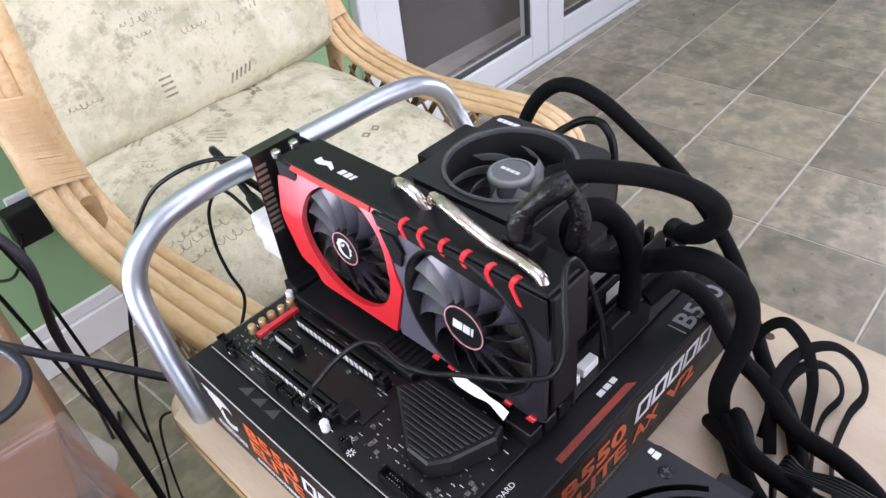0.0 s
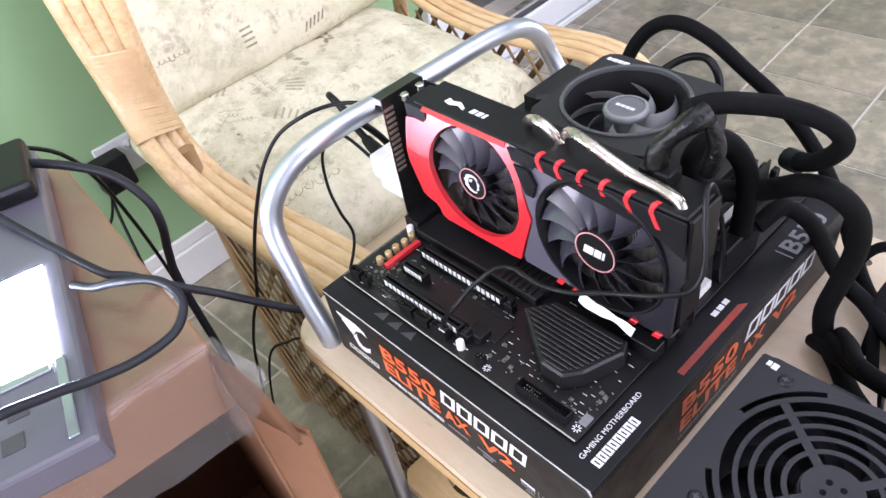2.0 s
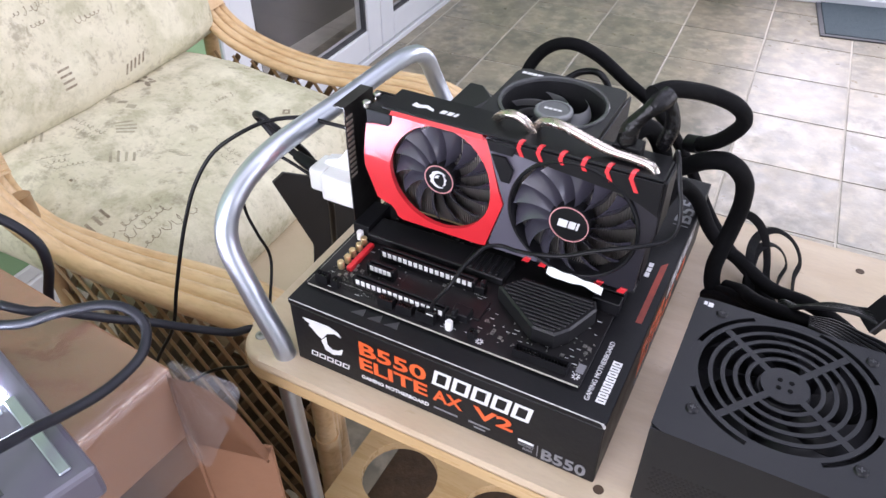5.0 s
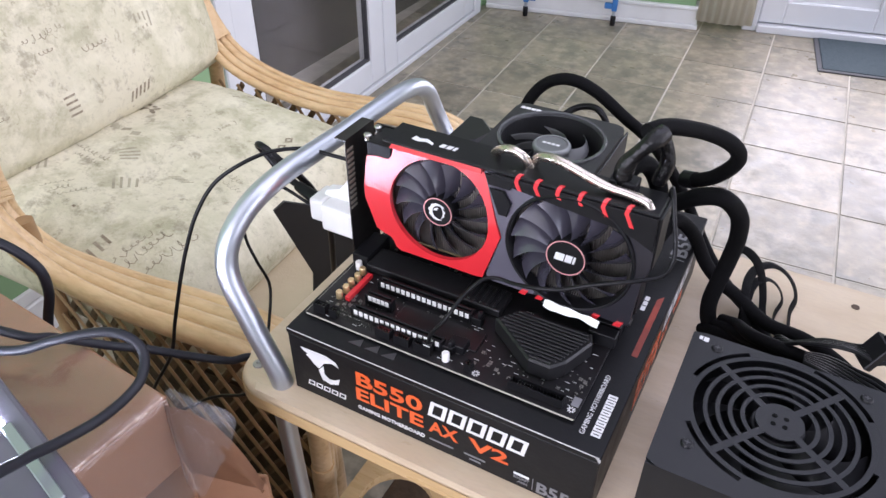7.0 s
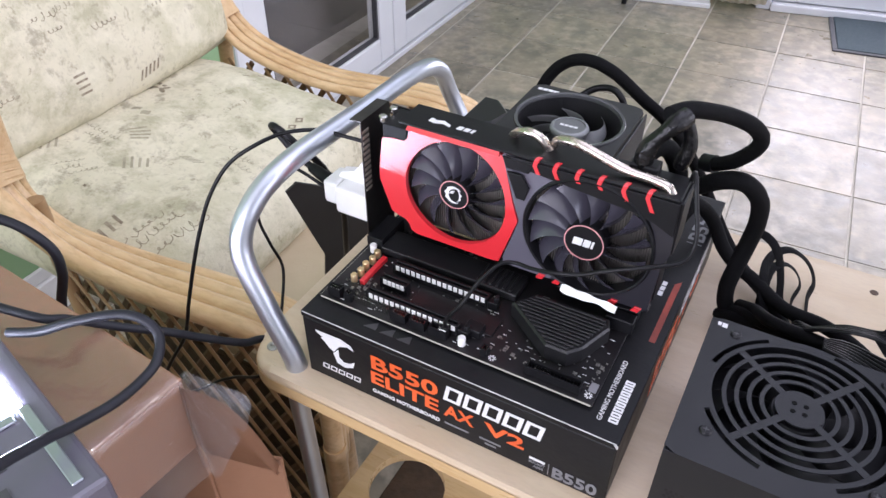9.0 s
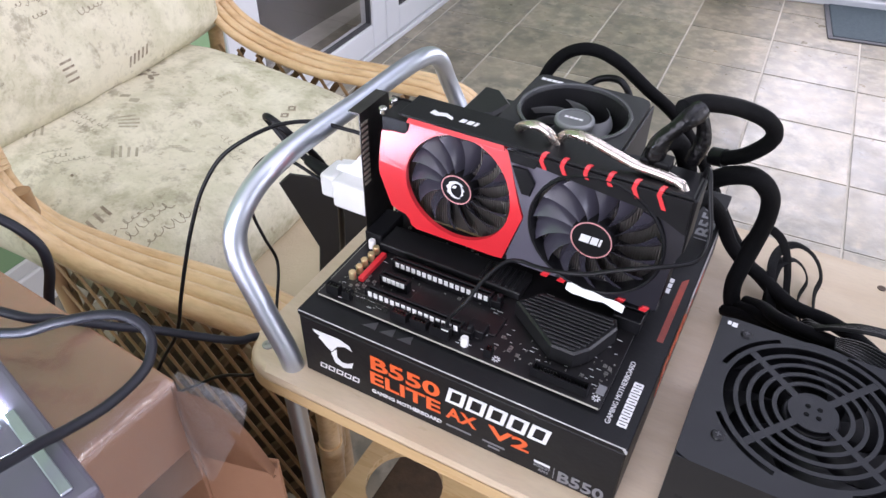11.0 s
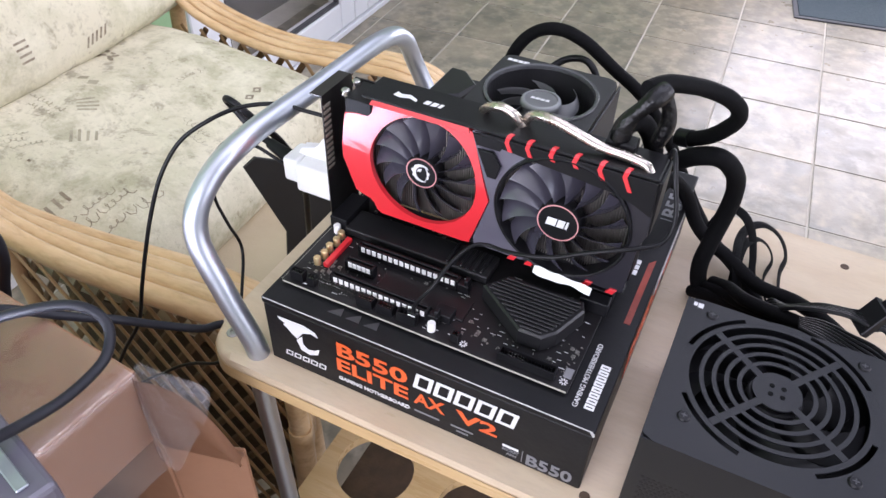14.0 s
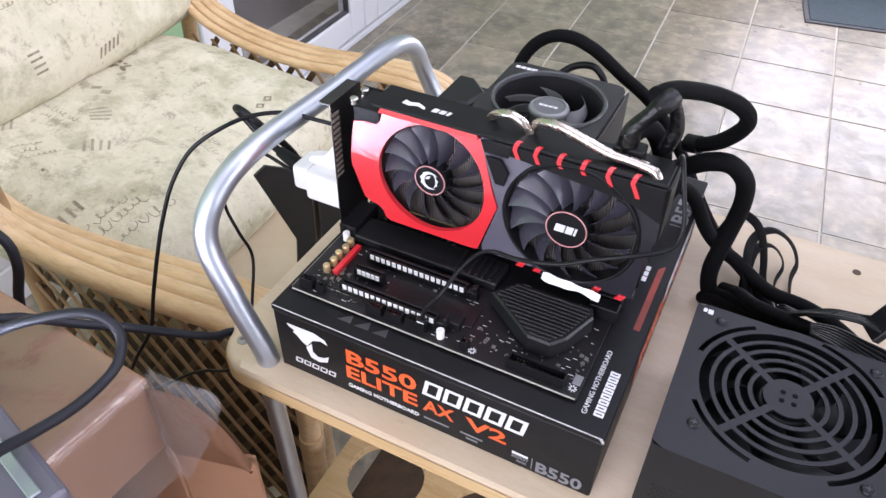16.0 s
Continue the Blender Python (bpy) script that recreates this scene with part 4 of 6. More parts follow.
for (hx, hz), tilt_, GR, hr, out_ in ((HUB1, 8, 0.0465, 0.0146, 0.0), (HUB2, 20, 0.0505, 0.0172, 0.003)):
    base = at(hx, 0.0925, hz) @ FRONT
    bm = bmesh.new()
    turned(bm, [(GR + 0.0022, 0.0), (GR + 0.0022, 0.0085), (GR + 0.0012, 0.0095), (GR - 0.0002, 0.009), (GR - 0.0004, -0.004)], base, 64, cap=False)
    if hx > 0.15:
        part("fan_ring", bm, M_PLASTIC, card, "raised black fan ring", smooth=40)
    else:
        bm.free()
    bm = bmesh.new()
    turned(bm, [(hr, -0.005), (hr, 0.004), (hr - 0.0007, 0.0062), (hr - 0.001, 0.0066), (0.0005, 0.0066)], base, 40)
    bmesh.ops.translate(bm, verts=bm.verts, vec=(-0.001, -out_, -0.8 * out_))
    base = at(-0.001, -out_, -0.8 * out_) @ base
    hb = part("fan_hub", bm, M_PLASTIC, card, "glossy black fan hub", smooth=40)
    bm = bmesh.new()
    turned(bm, [(hr - 0.0012, 0.0066), (hr - 0.0012, 0.0070), (hr - 0.0021, 0.0070), (hr - 0.0021, 0.0066)], base, 40, cap=False)
    part("hub_line", bm, mat("rose_print", (0.62, 0.3, 0.3), 0.4, other=(0.5, 0.2, 0.2), scale=90), hb, "thin rose-coloured ring")
    for b in blades(14, hr - 0.001, GR - 0.0025, 20, 11.0, 9.0, 0.0082, 0.0008, base @ pose(0, 0, -0.0022, 0, 0, tilt_)):
        part("fan_blade", b, M_FAN, card, smooth=50)
    bm = bmesh.new()
    if hx < 0.15:
        for a0, a1, q0, q1 in ((40, 300, 0.0082, 0.0050), (300, 420, 0.0068, 0.0052), (80, 170, 0.0040, 0.0014)):
            n = 14
            arc = [(radians(a0 + (a1 - a0) * i / n), i / n) for i in range(n + 1)]
            prism(bm, [(q0 * math.cos(a) * (1 + 0.1 * math.sin(9 * a)), q0 * math.sin(a)) for a, u in arc] + [((q0 + (q1 - q0) * math.sin(math.pi * u)) * math.cos(a) * 0.96, (q0 + (q1 - q0) * math.sin(math.pi * u)) * math.sin(a) * 0.96) for a, u in arc[::-1]], 0.0004, base @ at(0, 0, 0.0066))
    else:
        for k, w in enumerate((0.0075, 0.0055, 0.0018)):
            x = (-0.0092, -0.0008, 0.0056)[k]
            prism(bm, [(x, -0.0034), (x + w, -0.0034), (x + w + 0.0012, 0.0034), (x + 0.0012, 0.0034)], 0.0004, base @ at(0, 0, 0.0066))
    part("printed_mark", bm, M_INK_W, hb, "plain white emblem")
for k, x in enumerate((0.149, 0.1645, 0.182, 0.199, 0.217, 0.2345)):
    bm = bmesh.new()
    dn = (0.0065, 0.006, 0.004, 0.004, 0.0075, 0.0105)[k]
    pts = [(x + 0.0022, 0.0890, 0.9350), (x + 0.0012, 0.0862, 0.9350), (x + 0.0006, 0.0840, 0.9335), (x, 0.0838, 0.930), (x + dn * 0.5, 0.0838, 0.930 - dn)]
    for a, b in zip(pts, pts[1:]):
        d = (Vector(b) - Vector(a))
        q = [(a[0], a[1], a[2]), (a[0] + 0.0032, a[1], a[2]), (b[0] + 0.0032, b[1], b[2]), (b[0], b[1], b[2])]
        up = Vector((0, 0, 0.0012)) if abs(d.y) > abs(d.z) else Vector((0, -0.0012, 0))
        lo, hi = [bm.verts.new(Vector(v) - up) for v in q], [bm.verts.new(Vector(v) + up * 0.4) for v in q]
        for f in ((hi[0], hi[1], hi[2], hi[3]), (lo[3], lo[2], lo[1], lo[0]), (lo[0], lo[1], hi[1], hi[0]), (lo[1], lo[2], hi[2], hi[1]), (lo[2], lo[3], hi[3], hi[2]), (lo[3], lo[0], hi[0], hi[3])):
            bm.faces.new(f)
    bmesh.ops.recalc_face_normals(bm, faces=bm.faces)
    part("red_chevron", bm, M_RED, card, "bright red chevron strip")
for x in (0.160, 0.1745, 0.222, 0.241):
    bm = bmesh.new()
    prism(bm, [(x, 0.8240), (x + 0.006, 0.8240), (x + 0.0085, 0.8290), (x + 0.003, 0.8290)], 0.003, at(0, 0.0868, 0) @ FRONT, 0.0004)
    part("red_chevron", bm, M_RED, card)
# plain white emblem and blocks on the top cover
bm = bmesh.new()
prism(bm, [(0.052, 0.097), (0.058, 0.0955), (0.065, 0.098), (0.072, 0.0955), (0.0715, 0.0985), (0.064, 0.1025), (0.058, 0.1005), (0.053, 0.1025)], 0.0003, at(0, 0, 0.9345))
part("printed_mark", bm, M_INK_W, card, "plain white emblem")
for k in range(3):
    bm = bmesh.new()
    x = 0.0775 + 0.006 * k
    prism(bm, [(x, 0.096), (x + 0.0045 - 0.002 * (k == 2), 0.096), (x + 0.0055 - 0.002 * (k == 2), 0.101), (x + 0.001, 0.101)], 0.0003, at(0, 0, 0.9345))
    part("printed_mark", bm, M_INK_W, card)
# slot bracket with vents
bm = bmesh.new()
box(bm, -0.0025, -0.0015, 0.0785, 0.1225, H - 0.002, 0.926)
box(bm, -0.0125, -0.0015, 0.0785, 0.1205, 0.926, 0.9272)
br = part("slot_bracket", bm, mat("dark_bracket_steel", (0.10, 0.095, 0.09), 0.33, 0.9, other=(0.06, 0.055, 0.05), scale=60), card, "black steel slot bracket")
M_SLIT = mat("bare_bracket_edge", (0.34, 0.31, 0.25), 0.4, 0.4, other=(0.2, 0.18, 0.15), scale=90)
for k in range(12):
    part("vent_slit", boxed(-0.0015, -0.0009, 0.0795, 0.0885, 0.858 + 0.0052 * k, 0.8605 + 0.0052 * k), M_SLIT, br)
for y in (0.092, 0.108):
    bm = bmesh.new()
    turned(bm, [(0.0035, 0), (0.0035, 0.004), (0.0025, 0.005), (0.0005, 0.005)], at(0.012, y, 0.926), 16)
    part("screw", bm, M_STEEL, card, smooth=40)
part("corner_block", boxed(0.012, 0.036, 0.0895, 0.1185, 0.905, 0.9255, 0.001), M_PLASTIC, card)
# heat pipes over the top
for pts in ([(0.117, 0.113, 0.925), (0.122, 0.109, 0.936), (0.131, 0.104, 0.9435), (0.140, 0.102, 0.9455), (0.149, 0.102, 0.941), (0.155, 0.105, 0.930)],
            [(0.151, 0.112, 0.928), (0.158, 0.106, 0.942), (0.168, 0.101, 0.948), (0.180, 0.098, 0.9485), (0.198, 0.096, 0.9445), (0.214, 0.096, 0.940), (0.232, 0.096, 0.9385), (0.246, 0.094, 0.937), (0.252, 0.093, 0.930)]):
    part("heat_pipe", rod(pts, 0.0036, 14, 8), M_NICKEL, card, "bent bright nickel heat pipe", smooth=60)

# torn white paper strip tucked under the card
bm = bmesh.new()
top, bot = [], []
for i in range(15):
    u = i / 14
    x = 0.184 + 0.048 * u
    for v in (0, 0.5, 1):
        y = 0.0835 - 0.0055 * v * (0.75 + 0.3 * math.sin(7 * u)) - 0.004 * u
        z = 0.828 - 0.004 * v + 0.0006 * math.sin(17 * u + 3 * v)
        top.append(bm.verts.new((x, y, z)))
        bot.append(bm.verts.new((x, y, z - 0.0004)))
for i in range(14):
    for v in range(2):
        a = 3 * i + v
        bm.faces.new((top[a], top[a + 1], top[a + 4], top[a + 3]))
        bm.faces.new((bot[a], bot[a + 3], bot[a + 4], bot[a + 1]))
ring = [3 * i for i in range(15)] + [43, 44] + [3 * i + 2 for i in range(13, -1, -1)] + [1]
for a, b in zip(ring, ring[1:] + ring[:1]):
    bm.faces.new((top[a], bot[a], bot[b], top[b]))
bmesh.ops.recalc_face_normals(bm, faces=bm.faces)
single("paper_strip", bm, M_WPLUG, "torn white paper strip tucked under the graphics card", "paper", smooth=60, at=(0.208, 0.075, 0.824))

# ---------- power supply ----------
psu = thing("power_supply", (0.375, 0.055, TZ), "black computer power supply lying with its fan grille up", "power supply")
PX0, PX1, PY0, PY1, PZ = 0.300, 0.450, -0.018, 0.128, 0.809
GX, GY = 0.3755, 0.062
for a in ((PX0, PX0 + 0.001, PY0, PY1, TZ, PZ - 0.001), (PX1 - 0.001, PX1, PY0, PY1, TZ, PZ - 0.001), (PX0 + 0.001, PX1 - 0.001, PY0, PY0 + 0.001, TZ, PZ - 0.001),
          (PX0 + 0.001, PX1 - 0.001, PY1 - 0.001, PY1, TZ, PZ - 0.001), (PX0 + 0.001, PX1 - 0.001, PY0 + 0.001, PY1 - 0.001, TZ, TZ + 0.001)):
    part("case_panel", boxed(*a), M_PSU, psu)
bm = bmesh.new()
plate_with_hole(bm, [(PX0 - 0.0004, PY0 - 0.0004), (PX1 + 0.0004, PY0 - 0.0004), (PX1 + 0.0004, PY1 + 0.0004), (PX0 - 0.0004, PY1 + 0.0004)], (GX, GY), 0.0678, 0.0012, at(0, 0, PZ - 0.0012), 72)
part("top_panel", bm, M_PSU, psu)


def ring_arc(bm, r, w, a0, a1, z0, z1, n=48):
    rows = []
    for i in range(n + 1):
        a = radians(a0 + (a1 - a0) * i / n)
        rows.append([bm.verts.new((GX + q * math.cos(a), GY + q * math.sin(a), z)) for q, z in ((r - w, z0), (r + w, z0), (r + w, z1), (r - w, z1))])
    for a, b in zip(rows, rows[1:]):
        for k in range(4):
            bm.faces.new((a[k], a[(k + 1) % 4], b[(k + 1) % 4], b[k]))
    if a1 - a0 < 359:
        bm.faces.new(rows[0][::-1])
        bm.faces.new(rows[-1])
    bmesh.ops.recalc_face_normals(bm, faces=bm.faces)


for k in range(5):
    bm = bmesh.new()
    ring_arc(bm, 0.0255 + 0.0087 * k + 0.0018 * (k == 4), 0.0016 + 0.0003 * (k == 4), 0, 360, PZ - 0.0013, PZ - 0.0002, 64)
    part("grille_ring", bm, M_PSU, psu)
bm = bmesh.new()
turned(bm, [(0.0005, 0), (0.0168, 0), (0.0168, 0.0011), (0.0005, 0.0011)], at(GX, GY, PZ - 0.0013), 40)
disc = part("grille_disc", bm, M_PSU, psu)
for dx, dy in ((0.004, 0.004), (-0.004, 0.004), (0.004, -0.004), (-0.004, -0.004)):
    bm = bmesh.new()
    turned(bm, [(0.0005, 0), (0.0019, 0), (0.0019, 0.0003), (0.0005, 0.0003)], at(GX + dx, GY + dy, PZ - 0.0002), 12)
    part("rivet_hole", bm, M_SLEEVE, disc)
for a in (52, 142, 232, 322):
    m = at(GX, GY, 0) @ pose(0, 0, 0, 0, 0, a)
    part("grille_spoke", boxed(0.0145, 0.0600, -0.0027, 0.0027, PZ - 0.00125, PZ - 0.00025, m=m), M_PSU, psu)
for a0 in (52, 142, 232, 322):
    bm = bmesh.new()
    ring_arc(bm, 0.0659, 0.0024, a0 + 24, a0 + 66, PZ - 0.0012, PZ - 0.0001, 14)
    part("grille_bridge", bm, M_PSU, psu)
fan = at(GX, GY, PZ - 0.013)
bm = bmesh.new()
turned(bm, [(0.019, -0.012), (0.019, 0.008), (0.018, 0.009), (0.0005, 0.009)], fan, 32)
part("fan_hub", bm, M_PLASTIC, psu, smooth=40)
for b in blades(7, 0.018, 0.060, 40, 15, 17, 0.008, 0.001, fan):
    part("fan_blade", b, M_PLASTIC, psu, smooth=50)
part("fan_bay", boxed(PX0 + 0.002, PX1 - 0.002, PY0 + 0.002, PY1 - 0.002, PZ - 0.034, PZ - 0.032), M_PLASTIC, psu)
for x, y in ((0.3205, 0.1145), (0.3215, 0.0105), (0.4290, 0.1145), (0.4290, 0.0105)):
    bm = bmesh.new()
    turned(bm, [(0.0046, 0.0), (0.0046, 0.0004), (0.0036, 0.0016), (0.0005, 0.0018)], at(x, y, PZ), 24)
    sc = part("screw", bm, M_PLASTIC, psu, "black cross-head screw", smooth=30)
    bm = bmesh.new()
    box(bm, x - 0.002, x + 0.002, y - 0.0004, y + 0.0004, PZ + 0.0017, PZ + 0.0021)
    box(bm, x - 0.0004, x + 0.0004, y - 0.002, y + 0.002, PZ + 0.0018, PZ + 0.0022)
    part("cross_slot", bm, M_GASKET, sc)
bm = bmesh.new()
for i in range(26):
    for j in range(9):
        x, z = PX0 + 0.010 + 0.0038 * i + 0.0019 * (j % 2), TZ + 0.018 + 0.0034 * j
        prism(bm, [(0.0015 * math.cos(radians(60 * k)), 0.0015 * math.sin(radians(60 * k))) for k in range(6)], 0.0002, at(x, PY0, z) @ FRONT)
part("vent_mesh", bm, mat("vent_dark", (0.004, 0.004, 0.005), 0.7, other=(0.02, 0.015, 0.006), scale=90), psu, "honeycomb of small dark vent holes")["kind"] = "stuff"
bm = bmesh.new()
for i in range(11, 15):
    for j in range(1, 6):
        prism(bm, [(0.0012 * math.cos(radians(60 * k)), 0.0012 * math.sin(radians(60 * k))) for k in range(6)], 0.0003, at(PX0 + 0.010 + 0.0038 * i + 0.0019 * (j % 2), PY0 - 0.0001, TZ + 0.018 + 0.0034 * j) @ FRONT)
part("coil", bm, mat("yellow_coil", (0.22, 0.16, 0.03), 0.6, other=(0.02, 0.015, 0.005), scale=300, amount=1.0), psu, "yellow coil showing through the vent")["kind"] = "stuff"
for k, (x, w) in enumerate(((0.305, 0.0028), (0.3085, 0.004))):
    part("printed_mark", boxed(x, x + w, 0.1195 - 0.001 * k, 0.1235, PZ, PZ + 0.0002), M_INK_W, psu)

# ---------- print on the carton ----------
FY = BY0 - 0.0004


def front_text(text, x, z, height, width, ink, name="lettering", y=None):
    bm = lettering(text, height, at(x, y or FY, z) @ FRONT, bold=height * 0.035)
    w = text_width(bm, 0)
    bmesh.ops.transform(bm, matrix=at(x, 0, 0) @ Matrix.Diagonal((width / w, 1, 1, 1)) @ at(-x, 0, 0), verts=bm.verts)
    part(name, bm, ink, carton)


def side_text(text, y, z, height, width, ink):
    bm = lettering(text, height, at(BX1 + 0.0004, y, z) @ SIDE, bold=height * 0.035)
    w = text_width(bm, 1)
    bmesh.ops.transform(bm, matrix=at(0, y, 0) @ Matrix.Diagonal((1, width / w, 1, 1)) @ at(0, -y, 0), verts=bm.verts)
    part("lettering", bm, ink, carton)


def glyph_blocks(count, w, h, gap, m, ink, slant=0.18, stroke=0.2, parent=None, name="logo_block"):
    """Plain slanted frames in place of a maker's name."""
    for k in range(count):
        x = k * (w + gap)
        s = stroke * h
        bm = bmesh.new()
        sl = slant * h
        up = lambda y: sl * y / h
        bars = lambda y0, y1, x0, x1: [(x0 + up(y0), y0), (x1 + up(y0), y0), (x1 + up(y1), y1), (x0 + up(y1), y1)]
        quads = [bars(0, h, 0, s), bars(0, h, w - s, w), bars(h - s * 0.8, h, s, w - s), bars(0, s * 0.8, s, w - s)]
        for q in quads:
            prism(bm, [(x + a, b) for a, b in q], 0.0003, m)
        part(name, bm, ink, parent or carton)


front_text("B550", 0.0615, 0.762, 0.0155, 0.0635, M_INK_O)
front_text("ELITE", 0.0605, 0.7435, 0.0145, 0.0655, M_INK_O)
front_text("AX", 0.133, 0.7435, 0.0135, 0.027, M_INK_O)
front_text("V2", 0.170, 0.7435, 0.0135, 0.0345, M_INK_O)
front_text("GAMING MOTHERBOARD", 0.0625, 0.7315, 0.0042, 0.066, M_INK_W)
glyph_blocks(5, 0.0150, 0.0175, 0.0022, at(0.1315, FY, 0.7625) @ FRONT, M_INK_W)
for x0, x1, z in ((0.133, 0.155, 0.7325), (0.165, 0.184, 0.7335), (0.170, 0.180, 0.729)):
    part("small_print", boxed(x0, x1, FY, FY + 0.0003, z, z + 0.002), M_INK_G, carton)
front_text("B550", 0.2275, 0.7265, 0.0125, 0.036, M_INK_G)
part("small_print", boxed(0.2245, 0.2252, FY, FY + 0.0003, 0.7265, 0.7400), M_INK_G, carton)
front_text("SOCKET", 0.2085, 0.7325, 0.0030, 0.0135, M_INK_G)
front_text("AM4", 0.2125, 0.7280, 0.0030, 0.0085, M_INK_G)
part("small_print", boxed(0.2085, 0.2215, FY, FY + 0.0003, 0.7365, 0.7392), M_INK_W, carton)
# plain swooping emblem
for o in ([(0.004, 0.7790), (0.030, 0.7800), (0.040, 0.7765), (0.0425, 0.7715), (0.036, 0.7735), (0.028, 0.7700), (0.0215, 0.7605), (0.0165, 0.7640), (0.0125, 0.7690), (0.009, 0.7715), (0.011, 0.7740), (0.006, 0.7760)],
          [(0.0205, 0.7585), (0.0265, 0.7655), (0.0265, 0.7560), (0.031, 0.7520), (0.037, 0.7535), (0.0425, 0.7575), (0.0405, 0.7500), (0.032, 0.7460), (0.024, 0.7480)]):
    bm = bmesh.new()
    prism(bm, o, 0.0003, at(0.003, FY + 0.0003, 0.0) @ FRONT)
    part("emblem", bm, M_INK_W, carton, "plain white swooping emblem")
glyph_blocks(5, 0.0068, 0.0058, 0.0014, at(0.010, FY + 0.0003, 0.7345) @ FRONT, M_INK_W, stroke=0.22)
# long side
side_text("B550", 0.078, 0.7635, 0.0165, 0.072, M_INK_O)
side_text("ELITE", 0.078, 0.7430, 0.0150, 0.074, M_INK_O)
side_text("AX", 0.163, 0.7430, 0.0140, 0.033, M_INK_O)
side_text("V2", 0.207, 0.7430, 0.0140, 0.040, M_INK_O)
side_text("GAMING MOTHERBOARD", 0.078, 0.7335, 0.0042, 0.08, M_INK_G)
glyph_blocks(5, 0.0180, 0.0185, 0.0030, at(BX1 + 0.0001, 0.163, 0.7635) @ SIDE, M_INK_W)
bm = bmesh.new()
prism(bm, [(0.2605, 0.088), (0.2655, 0.088), (0.2655, 0.172), (0.2605, 0.166)], 0.0003, at(0, 0, BZ))
part("red_stripe", bm, mat("dark_red_ink", (0.30, 0.045, 0.025), 0.45, other=(0.10, 0.02, 0.015), scale=40, amount=0.8), carton, "red printed stripe on the lid")
for x0, x1, y0, y1 in ((0.2505, 0.2545, 0.146, 0.152), (0.2505, 0.2545, 0.1535, 0.159), (0.2505, 0.2545, 0.1605, 0.166)):
    part("logo_block", boxed(x0, x1, y0, y1, BZ, BZ + 0.0003), M_INK_W, carton)
glyph_blocks(8, 0.0046, 0.0072, 0.0010, at(0.2652, -0.004, BZ) @ pose(0, 0, 0, 0, 0, 90), M_INK_W, slant=0.0, stroke=0.24)
bm = lettering("GAMING MOTHERBOARD", 0.0040, at(0.2535, -0.006, BZ) @ pose(0, 0, 0, 0, 0, 90))
w = text_width(bm, 1)
bmesh.ops.transform(bm, matrix=at(0, -0.006, 0) @ Matrix.Diagonal((1, 0.064 / w, 1, 1)) @ at(0, 0.006, 0), verts=bm.verts)
part("lettering", bm, M_INK_W, carton)
bm = lettering("B550", 0.015, at(0.268, 0.236, BZ) @ pose(0, 0, 0, 0, 0, 90), bold=0.0004)
w = text_width(bm, 1)
bmesh.ops.transform(bm, matrix=at(0, 0.236, 0) @ Matrix.Diagonal((1, 0.052 / w, 1, 1)) @ at(0, -0.236, 0), verts=bm.verts)
part("lettering", bm, M_INK_G, carton)
part("small_print", boxed(0.254, 0.268, 0.2315, 0.2324, BZ, BZ + 0.0003), M_INK_G, carton)
for k in range(3):
    bm = bmesh.new()
    x = 0.050 + 0.016 * k
    prism(bm, [(x, -0.0095), (x + 0.012, -0.0095), (x + 0.010, -0.001)], 0.0003, at(0, 0, BZ))
    part("printed_facet", bm, mat("faint_grey_ink", (0.045, 0.045, 0.048), 0.4, other=(0.03, 0.03, 0.032), scale=60), carton)

# ---------- cables of the power supply and the board ----------
def cable(name, pts, r, material, label, category="cable", n=10, flat=1.0, side=None, wobble=0.0, group=""):
    ob = single(name, rod(pts, r, n, 8, flat, wobble, side), material, label, category, smooth=60, group=group)
    return ob


cable("power_cable", [(0.056, 0.288, 0.806), (0.062, 0.292, 0.845), (0.068, 0.303, 0.877), (0.076, 0.309, 0.894), (0.087, 0.312, 0.905), (0.102, 0.310, 0.913), (0.118, 0.310, 0.914), (0.132, 0.312, 0.909), (0.145, 0.315, 0.901), (0.169, 0.320, 0.882),
                      (0.196, 0.322, 0.864), (0.219, 0.332, 0.834), (0.240, 0.340, 0.800), (0.260, 0.340, 0.768), (0.283, 0.320, 0.748), (0.308, 0.291, 0.740), (0.334, 0.270, 0.734), (0.360, 0.235, 0.731), (0.383, 0.18, 0.733), (0.395, 0.135, 0.745), (0.40, 0.126, 0.75)], 0.0062, M_SLEEVE,
      "thick black braided power cable arching behind the cooler", wobble=0.0)
cable("fan_cable", [(0.108, 0.258, 0.872), (0.110, 0.285, 0.880), (0.121, 0.302, 0.888), (0.134, 0.306, 0.892), (0.146, 0.303, 0.892), (0.156, 0.300, 0.882), (0.161, 0.297, 0.862), (0.163, 0.294, 0.840), (0.163, 0.291, 0.818), (0.165, 0.289, 0.803)], 0.0034, M_CABLE,
      "thin black cooler fan cable looping to the motherboard")
gp = thing("graphics_power_cable", (0.232, 0.105, 0.935), "black braided power cable plugged into the graphics card", "cable")
M_SHRINK = mat("glossy_shrink_wrap", (0.003, 0.003, 0.0033), 0.2, spec=0.35, other=(0.005, 0.005, 0.0055), scale=60, bump=0.4, bump_scale=260)
part("plug", boxed(0.215, 0.236, 0.1005, 0.115, 0.933, 0.944, 0.001), M_PLASTIC, gp, "black eight-pin plug")
lump = lambda u: 0.0068 - 0.0006 * u + 0.0008 * math.sin(9 * u)
part("shrink_sleeve", rod([(0.223, 0.107, 0.940), (0.2255, 0.107, 0.957), (0.236, 0.111, 0.972), (0.244, 0.124, 0.978)], lump, 14, 8, wobble=0.12), M_SHRINK, gp, "lumpy glossy black shrink wrap", smooth=60)
